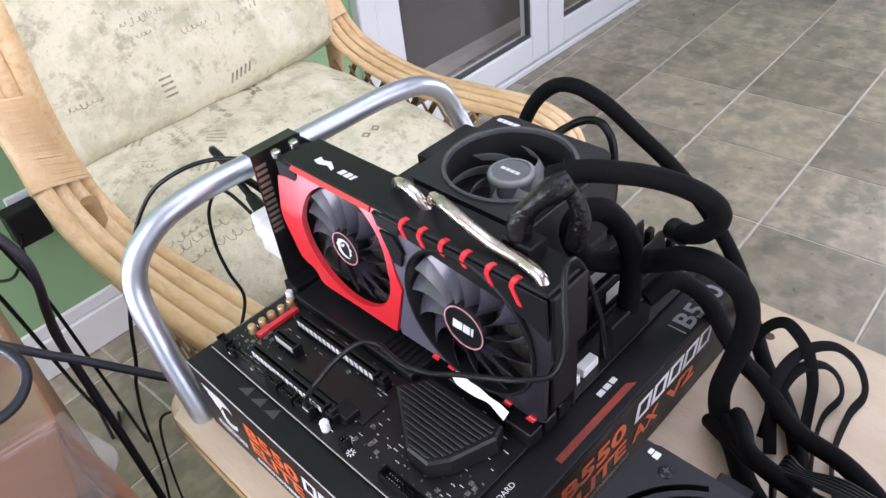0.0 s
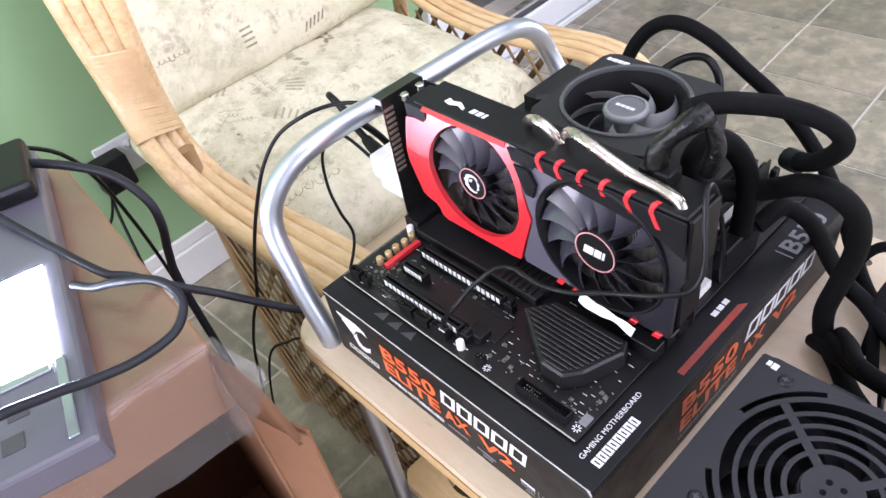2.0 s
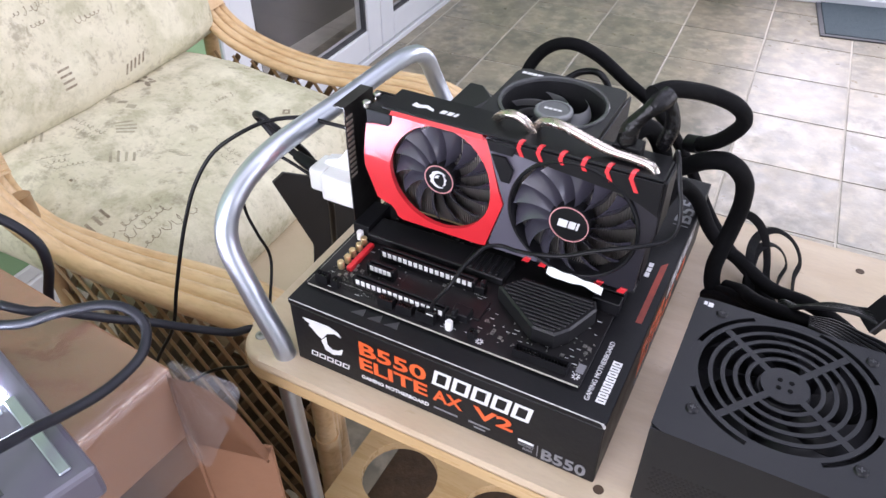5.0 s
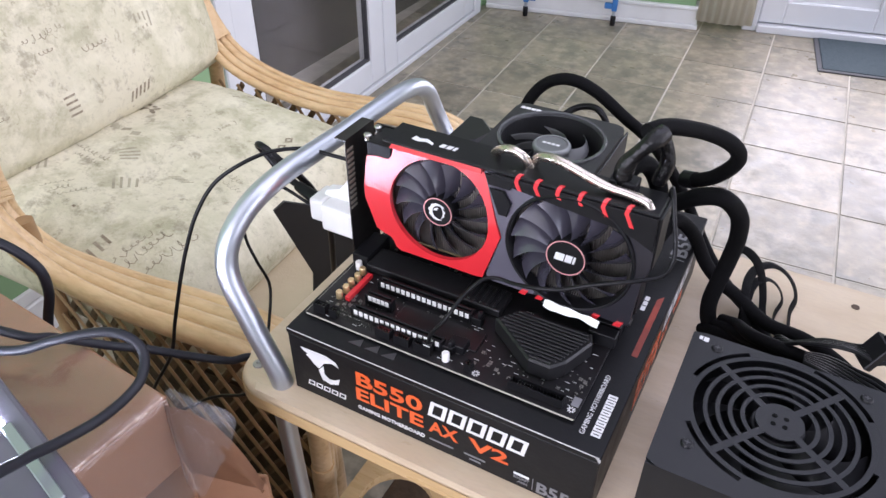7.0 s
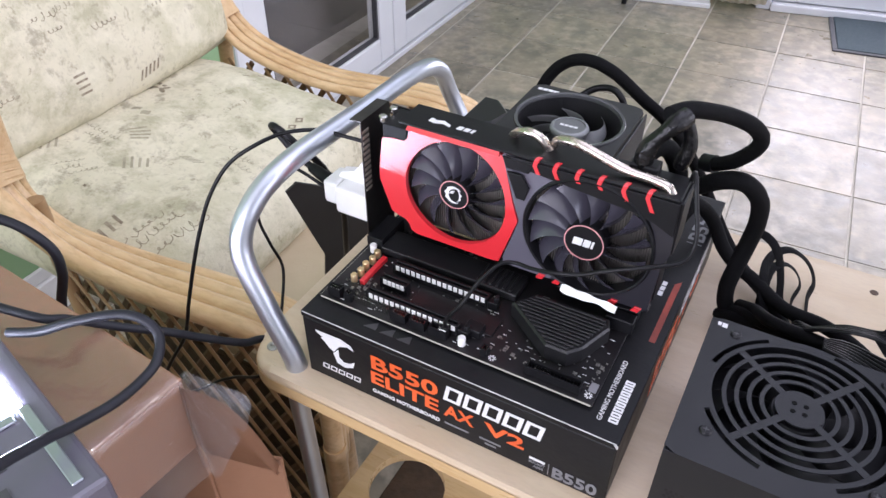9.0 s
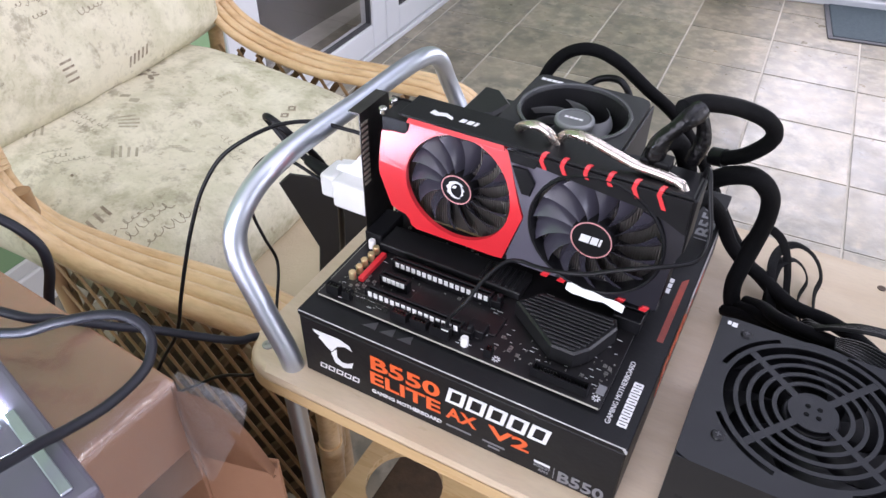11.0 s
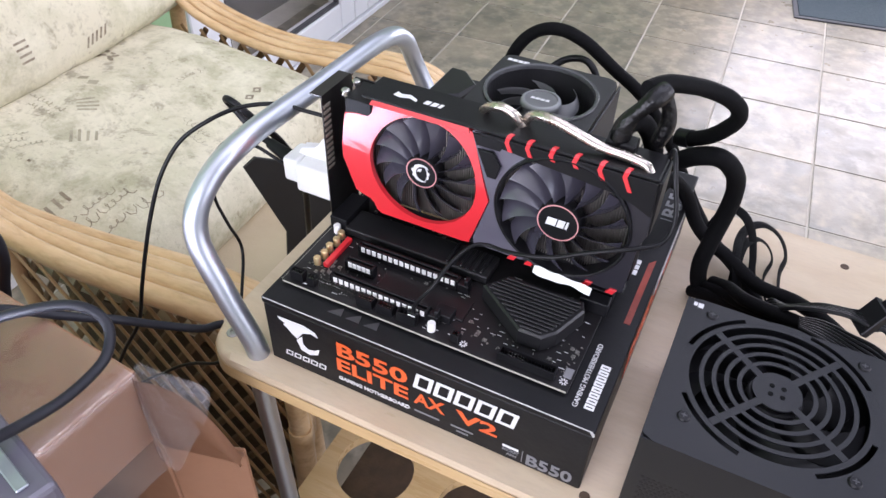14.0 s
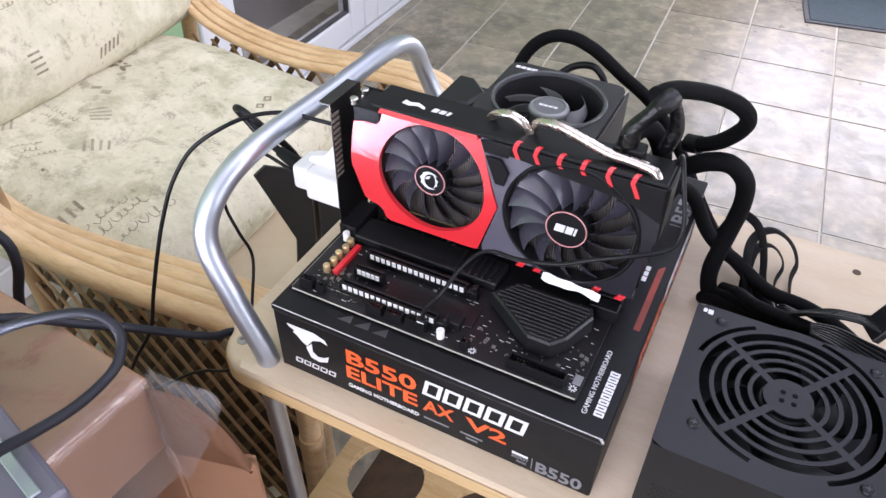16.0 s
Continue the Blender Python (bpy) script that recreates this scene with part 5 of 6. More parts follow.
part("shrink_sleeve", rod([(0.246, 0.125, 0.936), (0.2495, 0.126, 0.954), (0.246, 0.124, 0.970), (0.240, 0.120, 0.976)], lambda u: 0.0052 + 0.0007 * math.sin(7 * u), 14, 8, wobble=0.10), M_SHRINK, gp, smooth=60)
part("sleeve", rod([(0.232, 0.122, 0.976), (0.239, 0.136, 0.975), (0.248, 0.150, 0.971), (0.264, 0.174, 0.960), (0.281, 0.189, 0.949), (0.290, 0.199, 0.936), (0.289, 0.205, 0.922), (0.276, 0.214, 0.902), (0.262, 0.222, 0.890), (0.255, 0.226, 0.886)],
                   0.0064, 12, wobble=0.0), M_SLEEVE, gp, smooth=60)
part("end_cap", rod([(0.261, 0.2225, 0.889), (0.254, 0.2265, 0.886), (0.250, 0.2285, 0.885)], 0.0078, 12), M_CABLE, gp, smooth=40)
mp_ = thing("main_power_cable", (0.24, 0.2, 0.81), "thick black braided cable from the power supply to the board", "cable")
part("plug", boxed(0.2335, 0.2435, 0.1725, 0.2235, 0.811, 0.832, 0.001), M_PLASTIC, mp_, "black wide board plug")
part("sleeve", rod([(0.238, 0.20, 0.828), (0.2385, 0.201, 0.855), (0.236, 0.200, 0.885), (0.226, 0.190, 0.910), (0.2165, 0.177, 0.915), (0.210, 0.172, 0.899), (0.2125, 0.183, 0.873), (0.227, 0.199, 0.864), (0.252, 0.208, 0.872), (0.271, 0.205, 0.886), (0.289, 0.207, 0.888),
                    (0.303, 0.220, 0.868), (0.307, 0.233, 0.838), (0.305, 0.240, 0.806), (0.302, 0.236, 0.782), (0.300, 0.231, 0.758), (0.306, 0.226, 0.738), (0.324, 0.212, 0.732), (0.35, 0.184, 0.735), (0.40, 0.148, 0.745), (0.43, 0.126, 0.752)], 0.0078, 14, wobble=0.0), M_SLEEVE, mp_, smooth=60)
part("sleeve", rod([(0.243, 0.215, 0.828), (0.252, 0.236, 0.836), (0.268, 0.256, 0.812), (0.285, 0.264, 0.778), (0.303, 0.260, 0.764), (0.320, 0.257, 0.757), (0.353, 0.238, 0.750), (0.389, 0.230, 0.751), (0.421, 0.214, 0.749), (0.452, 0.185, 0.744), (0.462, 0.15, 0.745), (0.447, 0.126, 0.750)], 0.0068, 12), M_SLEEVE, mp_, smooth=60)
# flat drive cables standing in loops on the tabletop
for pts in ([(0.345, 0.225, 0.728), (0.335, 0.240, 0.748), (0.328, 0.258, 0.762), (0.327, 0.282, 0.763), (0.332, 0.305, 0.761), (0.344, 0.321, 0.758), (0.358, 0.325, 0.751), (0.369, 0.321, 0.742), (0.375, 0.312, 0.732), (0.373, 0.290, 0.728), (0.380, 0.245, 0.728), (0.405, 0.19, 0.729), (0.42, 0.127, 0.735)],
            [(0.335, 0.235, 0.727), (0.331, 0.262, 0.752), (0.333, 0.285, 0.756), (0.343, 0.305, 0.751), (0.355, 0.308, 0.744), (0.363, 0.300, 0.734), (0.360, 0.275, 0.728), (0.372, 0.23, 0.728), (0.395, 0.18, 0.729), (0.412, 0.127, 0.735)],
            [(0.296, 0.280, 0.760), (0.303, 0.292, 0.776), (0.313, 0.297, 0.783), (0.325, 0.295, 0.779), (0.334, 0.295, 0.767), (0.340, 0.294, 0.753), (0.345, 0.291, 0.738), (0.349, 0.280, 0.728), (0.360, 0.245, 0.727), (0.385, 0.19, 0.729), (0.404, 0.127, 0.735)]):
    cable("ribbon_cable", pts, 0.0046, M_SLEEVE, "flat black drive cable curled on the tabletop", n=8, flat=0.20, group="drive cables")
con = thing("drive_connector", (0.35, 0.16, TZ), "black plastic drive power connector on a cable end", "connector")
part("shell", boxed(0.336, 0.359, 0.147, 0.161, 0.738, 0.772, 0.001), M_PLASTIC, con)
for k in range(4):
    part("wire", rod([(0.339 + 0.0055 * k, 0.154, 0.740), (0.339 + 0.006 * k, 0.157, 0.731), (0.352 + 0.006 * k, 0.162, 0.7265), (0.385 + 0.006 * k, 0.150, 0.7265), (0.41 + 0.005 * k, 0.127, 0.733)], 0.0022, 8), M_CABLE, con, smooth=60)
con = thing("drive_connector", (0.43, 0.16, PZ - 0.02), "black plastic drive power connector with loose wires", "connector")
CN = pose(0.428, 0.160, 0.818, 0, 28, 28)
bm = boxed(-0.0035, 0.0035, -0.010, 0.010, -0.013, 0.013, 0.0008)
bmesh.ops.transform(bm, matrix=CN, verts=bm.verts)
part("shell", bm, M_PLASTIC, con)
bm = boxed(-0.0022, 0.0022, -0.004, 0.004, 0.013, 0.019, 0.0006)
bmesh.ops.transform(bm, matrix=CN, verts=bm.verts)
part("latch", bm, M_PLASTIC, con)
for k in range(5):
    part("wire", rod([CN @ Vector((-0.003, -0.008 + 0.004 * k, -0.004)), (0.414, 0.158 + 0.003 * k, 0.814 - 0.001 * k), (0.396, 0.162 + 0.004 * k, 0.808 - 0.002 * k), (0.376, 0.168 + 0.004 * k, 0.795 - 0.003 * k), (0.362, 0.178 + 0.004 * k, 0.772), (0.372, 0.165, 0.752), (0.405 + 0.004 * k, 0.126, 0.750)], 0.0018, 8), M_CABLE, con, smooth=60)
    part("wire", rod([CN @ Vector((0.003, -0.008 + 0.004 * k, -0.004)), (0.441, 0.156 + 0.003 * k, 0.812), (0.460, 0.152 + 0.004 * k, 0.794), (0.482, 0.144 + 0.003 * k, 0.762), (0.488, 0.138, 0.742), (0.47, 0.126, 0.735)], 0.0018, 8), M_CABLE, con, smooth=60)
# thin lead draped in front of the graphics card
ld = thing("switch_lead", (0.12, 0.007, H), "thin black lead draped before the graphics card fans", "cable")
part("lead", rod([(0.117, 0.0072, 0.811), (0.119, 0.008, 0.822), (0.130, 0.012, 0.840), (0.136, 0.025, 0.853), (0.146, 0.039, 0.865), (0.156, 0.046, 0.866), (0.170, 0.044, 0.868), (0.187, 0.040, 0.874), (0.207, 0.043, 0.878), (0.225, 0.047, 0.886),
                  (0.243, 0.051, 0.893), (0.260, 0.058, 0.897), (0.272, 0.068, 0.899), (0.2755, 0.075, 0.907), (0.274, 0.080, 0.919), (0.268, 0.087, 0.936), (0.262, 0.097, 0.950), (0.258, 0.115, 0.935), (0.254, 0.14, 0.88), (0.246, 0.165, 0.812)], 0.0017, 8), M_CABLE, ld, smooth=60)
part("plug", boxed(0.1125, 0.1205, 0.0052, 0.0094, 0.8035, 0.8125, 0.0004), M_PLASTIC, ld)
part("plug_contact", boxed(0.1135, 0.1195, 0.0049, 0.0052, 0.8075, 0.8105), M_CONTACT, ld, "pale plug contacts")

# white monitor plug on the card's bracket, with its black lead
vp = thing("monitor_plug", (-0.03, 0.1, 0.83), "white monitor plug with a black lead, in the card's bracket", "plug")
part("shell", boxed(-0.042, -0.0026, 0.0845, 0.122, 0.818, 0.846, 0.003, 2), M_WPLUG, vp)
bm = bmesh.new()
prism(bm, [(-0.050, 0.844), (-0.004, 0.846), (-0.006, 0.862), (-0.022, 0.868), (-0.030, 0.856), (-0.046, 0.852)], 0.010, at(0, 0.112, 0) @ FRONT, 0.001)
part("hood", bm, M_WPLUG, vp, "torn white wrapper round the plug")
part("grip", boxed(-0.058, -0.042, 0.089, 0.118, 0.822, 0.846, 0.003, 2), M_WPLUG, vp)
part("strain_relief", rod([(-0.056, 0.104, 0.835), (-0.072, 0.106, 0.838), (-0.085, 0.108, 0.841)], lambda u: 0.0075 - 0.0025 * u, 12), M_CABLE, vp, smooth=60)
part("lead", rod([(-0.082, 0.108, 0.840), (-0.105, 0.111, 0.848), (-0.122, 0.112, 0.862), (-0.128, 0.108, 0.874), (-0.116, 0.104, 0.876), (-0.100, 0.108, 0.862), (-0.088, 0.130, 0.825), (-0.086, 0.15, 0.77), (-0.098, 0.165, 0.70), (-0.12, 0.19, 0.62), (-0.12, 0.20, 0.46)], 0.0035, 10), M_CABLE, vp, smooth=60)
cable("network_lead", [(-0.004, 0.118, 0.870), (-0.020, 0.112, 0.884), (-0.042, 0.107, 0.888), (-0.066, 0.102, 0.890), (-0.090, 0.085, 0.889), (-0.107, 0.063, 0.883), (-0.127, 0.044, 0.866), (-0.139, 0.026, 0.839), (-0.146, 0.011, 0.806), (-0.150, -0.003, 0.772),
                       (-0.156, -0.015, 0.732), (-0.168, -0.023, 0.684), (-0.205, -0.028, 0.622), (-0.26, -0.03, 0.52), (-0.34, -0.03, 0.34), (-0.44, -0.04, 0.12), (-0.50, -0.05, 0.006)], 0.0019, M_CABLE, "thin black lead looping over the handle to the floor")
cable("mouse_lead", [(-0.012, 0.098, 0.806), (-0.06, 0.098, 0.83), (-0.115, 0.098, 0.842), (-0.146, 0.092, 0.810), (-0.146, 0.086, 0.772), (-0.134, 0.084, 0.744), (-0.124, 0.086, 0.714), (-0.108, 0.060, 0.690), (-0.085, 0.02, 0.674), (-0.083, -0.009, 0.660), (-0.128, -0.009, 0.630), (-0.165, -0.012, 0.600), (-0.24, -0.02, 0.52), (-0.35, -0.02, 0.3), (-0.45, -0.02, 0.005)], 0.0017, M_CABLE,
      "thin black lead hanging from the board's rear ports")
# loose bundle of wires and sleeves running behind the power supply
bd = thing("wire_bundle", (0.40, 0.17, TZ), "black bundle of sleeved wires lying behind the power supply", "cable")
for k in range(3):
    part("sleeve", rod([(0.300 + 0.008 * k, 0.222 + 0.004 * k, 0.732 + 0.006 * k), (0.318 + 0.006 * k, 0.205, 0.748 + 0.008 * k), (0.345, 0.188 - 0.004 * k, 0.762 + 0.008 * k), (0.372 + 0.004 * k, 0.178 - 0.005 * k, 0.770 + 0.007 * k),
                        (0.412, 0.176 - 0.006 * k, 0.772 + 0.006 * k), (0.445, 0.180 - 0.008 * k, 0.768 + 0.006 * k), (0.480, 0.172 - 0.006 * k, 0.750 + 0.004 * k), (0.500, 0.150, 0.732), (0.490, 0.120, 0.7275)], 0.0058, 12), M_SLEEVE, bd, smooth=60)
for k in range(7):
    part("wire", rod([(0.385, 0.168 - 0.003 * k, 0.788 + 0.001 * k), (0.402, 0.166 - 0.004 * k, 0.793 + 0.0006 * k), (0.424, 0.165 - 0.0045 * k, 0.790), (0.448, 0.166 - 0.005 * k, 0.783 - 0.001 * k), (0.475, 0.160 - 0.005 * k, 0.765), (0.492, 0.14, 0.735)], 0.0019, 8), M_CABLE, bd, smooth=60)

# ---------- the armchair ----------
chair = thing("cane_armchair", (-0.5, 0.4, 0), "honey-coloured cane armchair with lattice wicker sides", "armchair")
NEAR_IN = [(-0.60, 0.11, 1.12), (-0.595, 0.108, 0.88), (-0.605, 0.106, 0.76), (-0.645, 0.12, 0.65), (-0.662, 0.135, 0.585), (-0.62, 0.144, 0.548), (-0.53, 0.145, 0.546), (-0.43, 0.145, 0.556), (-0.32, 0.145, 0.573),
           (-0.20, 0.142, 0.588), (-0.135, 0.14, 0.575), (-0.115, 0.14, 0.52), (-0.118, 0.14, 0.36)]
NEAR_OUT = [(-0.67, 0.035, 1.12), (-0.655, 0.038, 0.88), (-0.625, 0.042, 0.77), (-0.575, 0.038, 0.705), (-0.505, 0.032, 0.668), (-0.452, 0.036, 0.635), (-0.405, 0.041, 0.618), (-0.33, 0.046, 0.610), (-0.24, 0.05, 0.614),
            (-0.16, 0.058, 0.612), (-0.102, 0.068, 0.590), (-0.086, 0.078, 0.53), (-0.09, 0.085, 0.36)]
FAR_ARM = [(-1.03, 0.77, 1.10), (-0.93, 0.765, 0.79), (-0.87, 0.76, 0.67), (-0.80, 0.75, 0.60), (-0.70, 0.742, 0.566), (-0.56, 0.738, 0.552), (-0.42, 0.738, 0.562), (-0.30, 0.742, 0.568),
       (-0.23, 0.748, 0.545), (-0.20, 0.75, 0.48), (-0.20, 0.75, 0.36)]
FAR_IN, FAR_OUT = [(x, y - 0.034, z - 0.002) for x, y, z in FAR_ARM], [(x, y + 0.034, z + 0.004) for x, y, z in FAR_ARM]
for ins, outs, r in ((NEAR_IN, NEAR_OUT, 0.0135), (FAR_IN, FAR_OUT, 0.0092)):
    for k in range(4):
        f = (0.10, 0.37, 0.64, 0.90)[k]
        lift = 0.005 * (1 - abs(k - 1.5) / 1.5)
        part("arm_cane", rod([Vector(a).lerp(Vector(b), f) + Vector((0, 0, lift)) for a, b in zip(ins, outs)], r, 12, 8, wobble=0.03), M_CANE, chair, smooth=60)


def binding(ins, outs, lo, hi, thick):
    """A sleeve of fine turns round all canes of an arm, between two stations along it."""
    a, b = spline(ins, 30), spline(outs, 30)
    n0, n1 = int(lo * 30), int(hi * 30)
    bm = bmesh.new()
    rings = []
    for i in range(n0, n1 + 1):
        p, q = a[i], b[i]
        along = ((a[i + 1] + b[i + 1]) - (a[i - 1] + b[i - 1])).normalized()
        w = q - p
        nrm = w.cross(along).normalized()
        c, half = (p + q) / 2 + Vector((0, 0, 0.002)), w / 2 * 1.06
        t = thick * (1 + 0.05 * math.sin(i * 2.6))
        rings.append([bm.verts.new(c + half * math.copysign(abs(math.cos(th)) ** 0.6, math.cos(th)) + nrm * t * math.copysign(abs(math.sin(th)) ** 0.8, math.sin(th))) for th in [2 * math.pi * k / 24 for k in range(24)]])
    for r0, r1 in zip(rings, rings[1:]):
        for k in range(24):
            bm.faces.new((r0[k], r0[(k + 1) % 24], r1[(k + 1) % 24], r1[k]))
    bmesh.ops.recalc_face_normals(bm, faces=bm.faces)
    part("binding", bm, M_CANE_WRAP, chair, "tight cane binding round the arm bend", smooth=70)


binding(NEAR_IN, NEAR_OUT, 1.6, 3.3, 0.0185)
binding(FAR_IN, FAR_OUT, 1.9, 2.75, 0.0155)
part("leg", rod([(-0.09, 0.088, 0.42), (-0.095, 0.09, 0.2), (-0.1, 0.09, 0.012)], 0.0155, 12), M_CANE, chair, smooth=60)
part("leg", rod([(-0.20, 0.75, 0.42), (-0.20, 0.75, 0.2), (-0.20, 0.75, 0.012)], 0.0155, 12), M_CANE, chair, smooth=60)
part("leg", rod([(-0.575, 0.095, 0.64), (-0.565, 0.095, 0.3), (-0.56, 0.095, 0.012)], 0.013, 12), M_WICKER, chair, smooth=60)
part("leg", rod([(-0.84, 0.75, 0.6), (-0.86, 0.75, 0.3), (-0.9, 0.75, 0.012)], 0.016, 12), M_CANE, chair, smooth=60)
part("leg", rod([(-0.118, 0.128, 0.56), (-0.112, 0.13, 0.3), (-0.108, 0.13, 0.012)], 0.018, 12), M_CANE, chair, smooth=60)
for y in (0.115, 0.735):
    part("side_rail", rod([(-0.565 if y < 0.5 else -0.85, y, 0.06), (-0.4, y, 0.058), (-0.115, y, 0.06)], 0.012, 10), M_CANE, chair, smooth=60)


M_DARK_STRIP = mat("dark_wicker_strip", (0.17, 0.10, 0.045), 0.6, other=(0.10, 0.06, 0.03), scale=20, amount=0.7, bump=0.2)


def lattice(y, x0, x1, z0, z1, pitch):
    for s in (1, -1):
        c = x0 - (z1 - z0)
        while c < x1 + (z1 - z0):
            # line x = c + s-wise offset, rising at 58 degrees
            t = 0.72
            pts = []
            for z in (z0, z1):
                x = c + (z - z0) * t if s > 0 else c + (z1 - z0) - (z - z0) * t
                pts.append((x, z))
            (xa, za), (xb, zb) = pts
            lo, hi = 0.0, 1.0
            dx = xb - xa
            if dx != 0:
                ta, tb = (x0 - xa) / dx, (x1 - xa) / dx
                lo, hi = max(lo, min(ta, tb)), min(hi, max(ta, tb))
            if hi - lo > 0.05:
                a = Vector((xa + dx * lo, y + 0.004 * s, za + (zb - za) * lo))
                b = Vector((xa + dx * hi, y + 0.004 * s, za + (zb - za) * hi))
                bm = bmesh.new()
                sweep(bm, [a, a.lerp(b, 0.5) + Vector((0, 0.002 * s, 0)), b], 0.0064 if s > 0 else 0.0048, 6, 0.42, 0.0, (0, 1, 0))
                part("lattice_strip", bm, M_DARK_STRIP if s > 0 else M_WICKER, chair)
            c += pitch


lattice(0.092, -0.56, -0.10, 0.07, 0.565, 0.042)
lattice(0.728, -0.82, -0.22, 0.07, 0.545, 0.05)
part("seat_base", boxed(-0.80, -0.15, 0.150, 0.705, 0.40, 0.445, 0.018, 3), M_CREAM_PLAIN, chair, "faded plain cloth seat base")
part("front_rail", rod([(-0.135, 0.12, 0.40), (-0.13, 0.42, 0.40), (-0.19, 0.74, 0.40)], 0.015, 12), M_CANE, chair, smooth=60)
# dark sheet added behind the lattice for the shade inside the chair
part("inner_panel", boxed(-0.58, -0.13, 0.150, 0.157, 0.08, 0.40), M_DARK_BACKING, chair)


def cushion(w, d, h, m, nx=34, ny=34, seed=0.0):
    """A stuffed cushion, w by d and h thick in the middle, with puckers and a soft edge."""
    bm = bmesh.new()
    top, bot = [], []
    for j in range(ny + 1):
        for i in range(nx + 1):
            u, v = 2 * i / nx - 1, 2 * j / ny - 1
            e = max(0.0, (1 - abs(u) ** 4.5) * (1 - abs(v) ** 4.5)) ** 0.40
            wob = 0.016 * noise.noise(Vector((u * 1.9 + seed, v * 2.1, seed))) + 0.005 * noise.noise(Vector((u * 6 + seed, v * 6.5, 2 * seed)))
            x, y = u * w / 2 * (1 - 0.04 * v * v), v * d / 2 * (1 - 0.04 * u * u)
            top.append(bm.verts.new((x, y, h / 2 * (0.12 + 0.88 * e) + wob * e)))
            bot.append(bm.verts.new((x, y, -h / 2 * (0.12 + 0.88 * e) - wob * e)))
    k = nx + 1
    for j in range(ny):
        for i in range(nx):
            a = j * k + i
            bm.faces.new((top[a], top[a + 1], top[a + k + 1], top[a + k]))
            bm.faces.new((bot[a], bot[a + k], bot[a + k + 1], bot[a + 1]))
    ring = [i for i in range(k)] + [j * k + nx for j in range(1, ny + 1)] + [ny * k + i for i in range(nx - 1, -1, -1)] + [j * k for j in range(ny - 1, 0, -1)]
    for a, b in zip(ring, ring[1:] + ring[:1]):
        bm.faces.new((top[a], bot[a], bot[b], top[b]))
    bmesh.ops.recalc_face_normals(bm, faces=bm.faces)
    bmesh.ops.transform(bm, matrix=m, verts=bm.verts)
    return bm


seat_bm = cushion(0.53, 0.600, 0.165, pose(-0.638, 0.398, 0.502, 0, 6, 4), seed=1.3)
back_bm = cushion(0.62, 0.64, 0.17, pose(-0.908, 0.43, 0.860, 0, -110, 4), seed=4.1)


def printed(name, bm_of, pieces, parent, material, label=""):
    """Small printed shapes laid on a cushion: each is a little outline in the plane of the cushion, dropped on to its surface."""
    from mathutils.bvhtree import BVHTree
    tree = BVHTree.FromBMesh(bm_of)
    bm = bmesh.new()
    for origin, ax, ay, outline in pieces:
        ax, ay = Vector(ax).normalized(), Vector(ay).normalized()
        nrm = ax.cross(ay)
        vs = []
        for a, b in outline:
            q = Vector(origin) + ax * a + ay * b
            hit = tree.ray_cast(q + nrm * 0.25, -nrm)
            if hit[0] is None:
                vs = []
                break
            vs.append(bm.verts.new(hit[0] + hit[1] * 0.0006))
        if vs:
            bm.faces.new(vs)
    return bm


def bar(x, y, w, l, slant=0.0):
    return [(x, y), (x + w, y), (x + w + slant, y + l), (x + slant, y + l)]


def scribble(r_, x, y, n, size):
    """A short line of joined handwriting, with breaks and strokes of uneven height."""
    out = []
    last, tall, ph = None, 1.0, r_.uniform(0, 6)
    for k in range(n * 5):
        if k % 5 == 0:
            tall = r_.choice((0.45, 0.55, 0.7, 1.1, 1.3))
            if r_.random() < 0.25:
                last = None
                x += size * 0.4
        ph += r_.uniform(0.9, 1.5)
        x += size * 0.13
        q = (x + size * 0.26 * math.cos(ph), y + size * 0.42 * tall * math.sin(ph))
        if last:
            dx, dy = q[0] - last[0], q[1] - last[1]
            ln = math.hypot(dx, dy) or 1
            w = 0.00065 * r_.uniform(0.6, 1.2)
            ox, oy = -dy / ln * w, dx / ln * w
            out.append([(last[0] + ox, last[1] + oy), (last[0] - ox, last[1] - oy), (q[0] - ox, q[1] - oy), (q[0] + ox, q[1] + oy)])
        last = q
    return out


def motif(r_, o, ax, ay):
    kind = r_.choice(("bars", "bars", "scribble", "scribble", "squares", "dashes"))
    if kind == "bars":
        shapes = [bar(0.0115 * k, 0, 0.0042, 0.028 * r_.uniform(0.8, 1.1), 0.004) for k in range(4)]
    elif kind == "squares":
        shapes = [bar(0.03 * k, 0.012 * k, 0.013, 0.009) for k in range(3)]
    elif kind == "dashes":
        shapes = [bar(0, 0.010 * k, 0.036 * r_.uniform(0.7, 1), 0.0045) for k in range(4)]
    else:
        shapes = [s for row in range(r_.choice((1, 2, 3))) for s in scribble(r_, 0.012 * row, -0.016 * row, r_.randint(4, 6), 0.011)]
    return [(o, ax, ay, s) for s in shapes]


r_ = random.Random(11)
seat = single("seat_cushion", seat_bm.copy(), M_CREAM, "plump cream patterned seat cushion on the cane armchair", "cushion", smooth=70, at=(-0.6, 0.4, 0.445))
back = single("back_cushion", back_bm.copy(), M_CREAM, "plump cream patterned back cushion leaning in the cane armchair", "cushion", smooth=70, at=(-0.85, 0.42, 0.57))
M_MARK_SOFT = mat("faded_fabric_print", (0.30, 0.27, 0.19), 0.9, other=(0.42, 0.39, 0.28), scale=60, amount=0.9)
pieces, faded = [], []
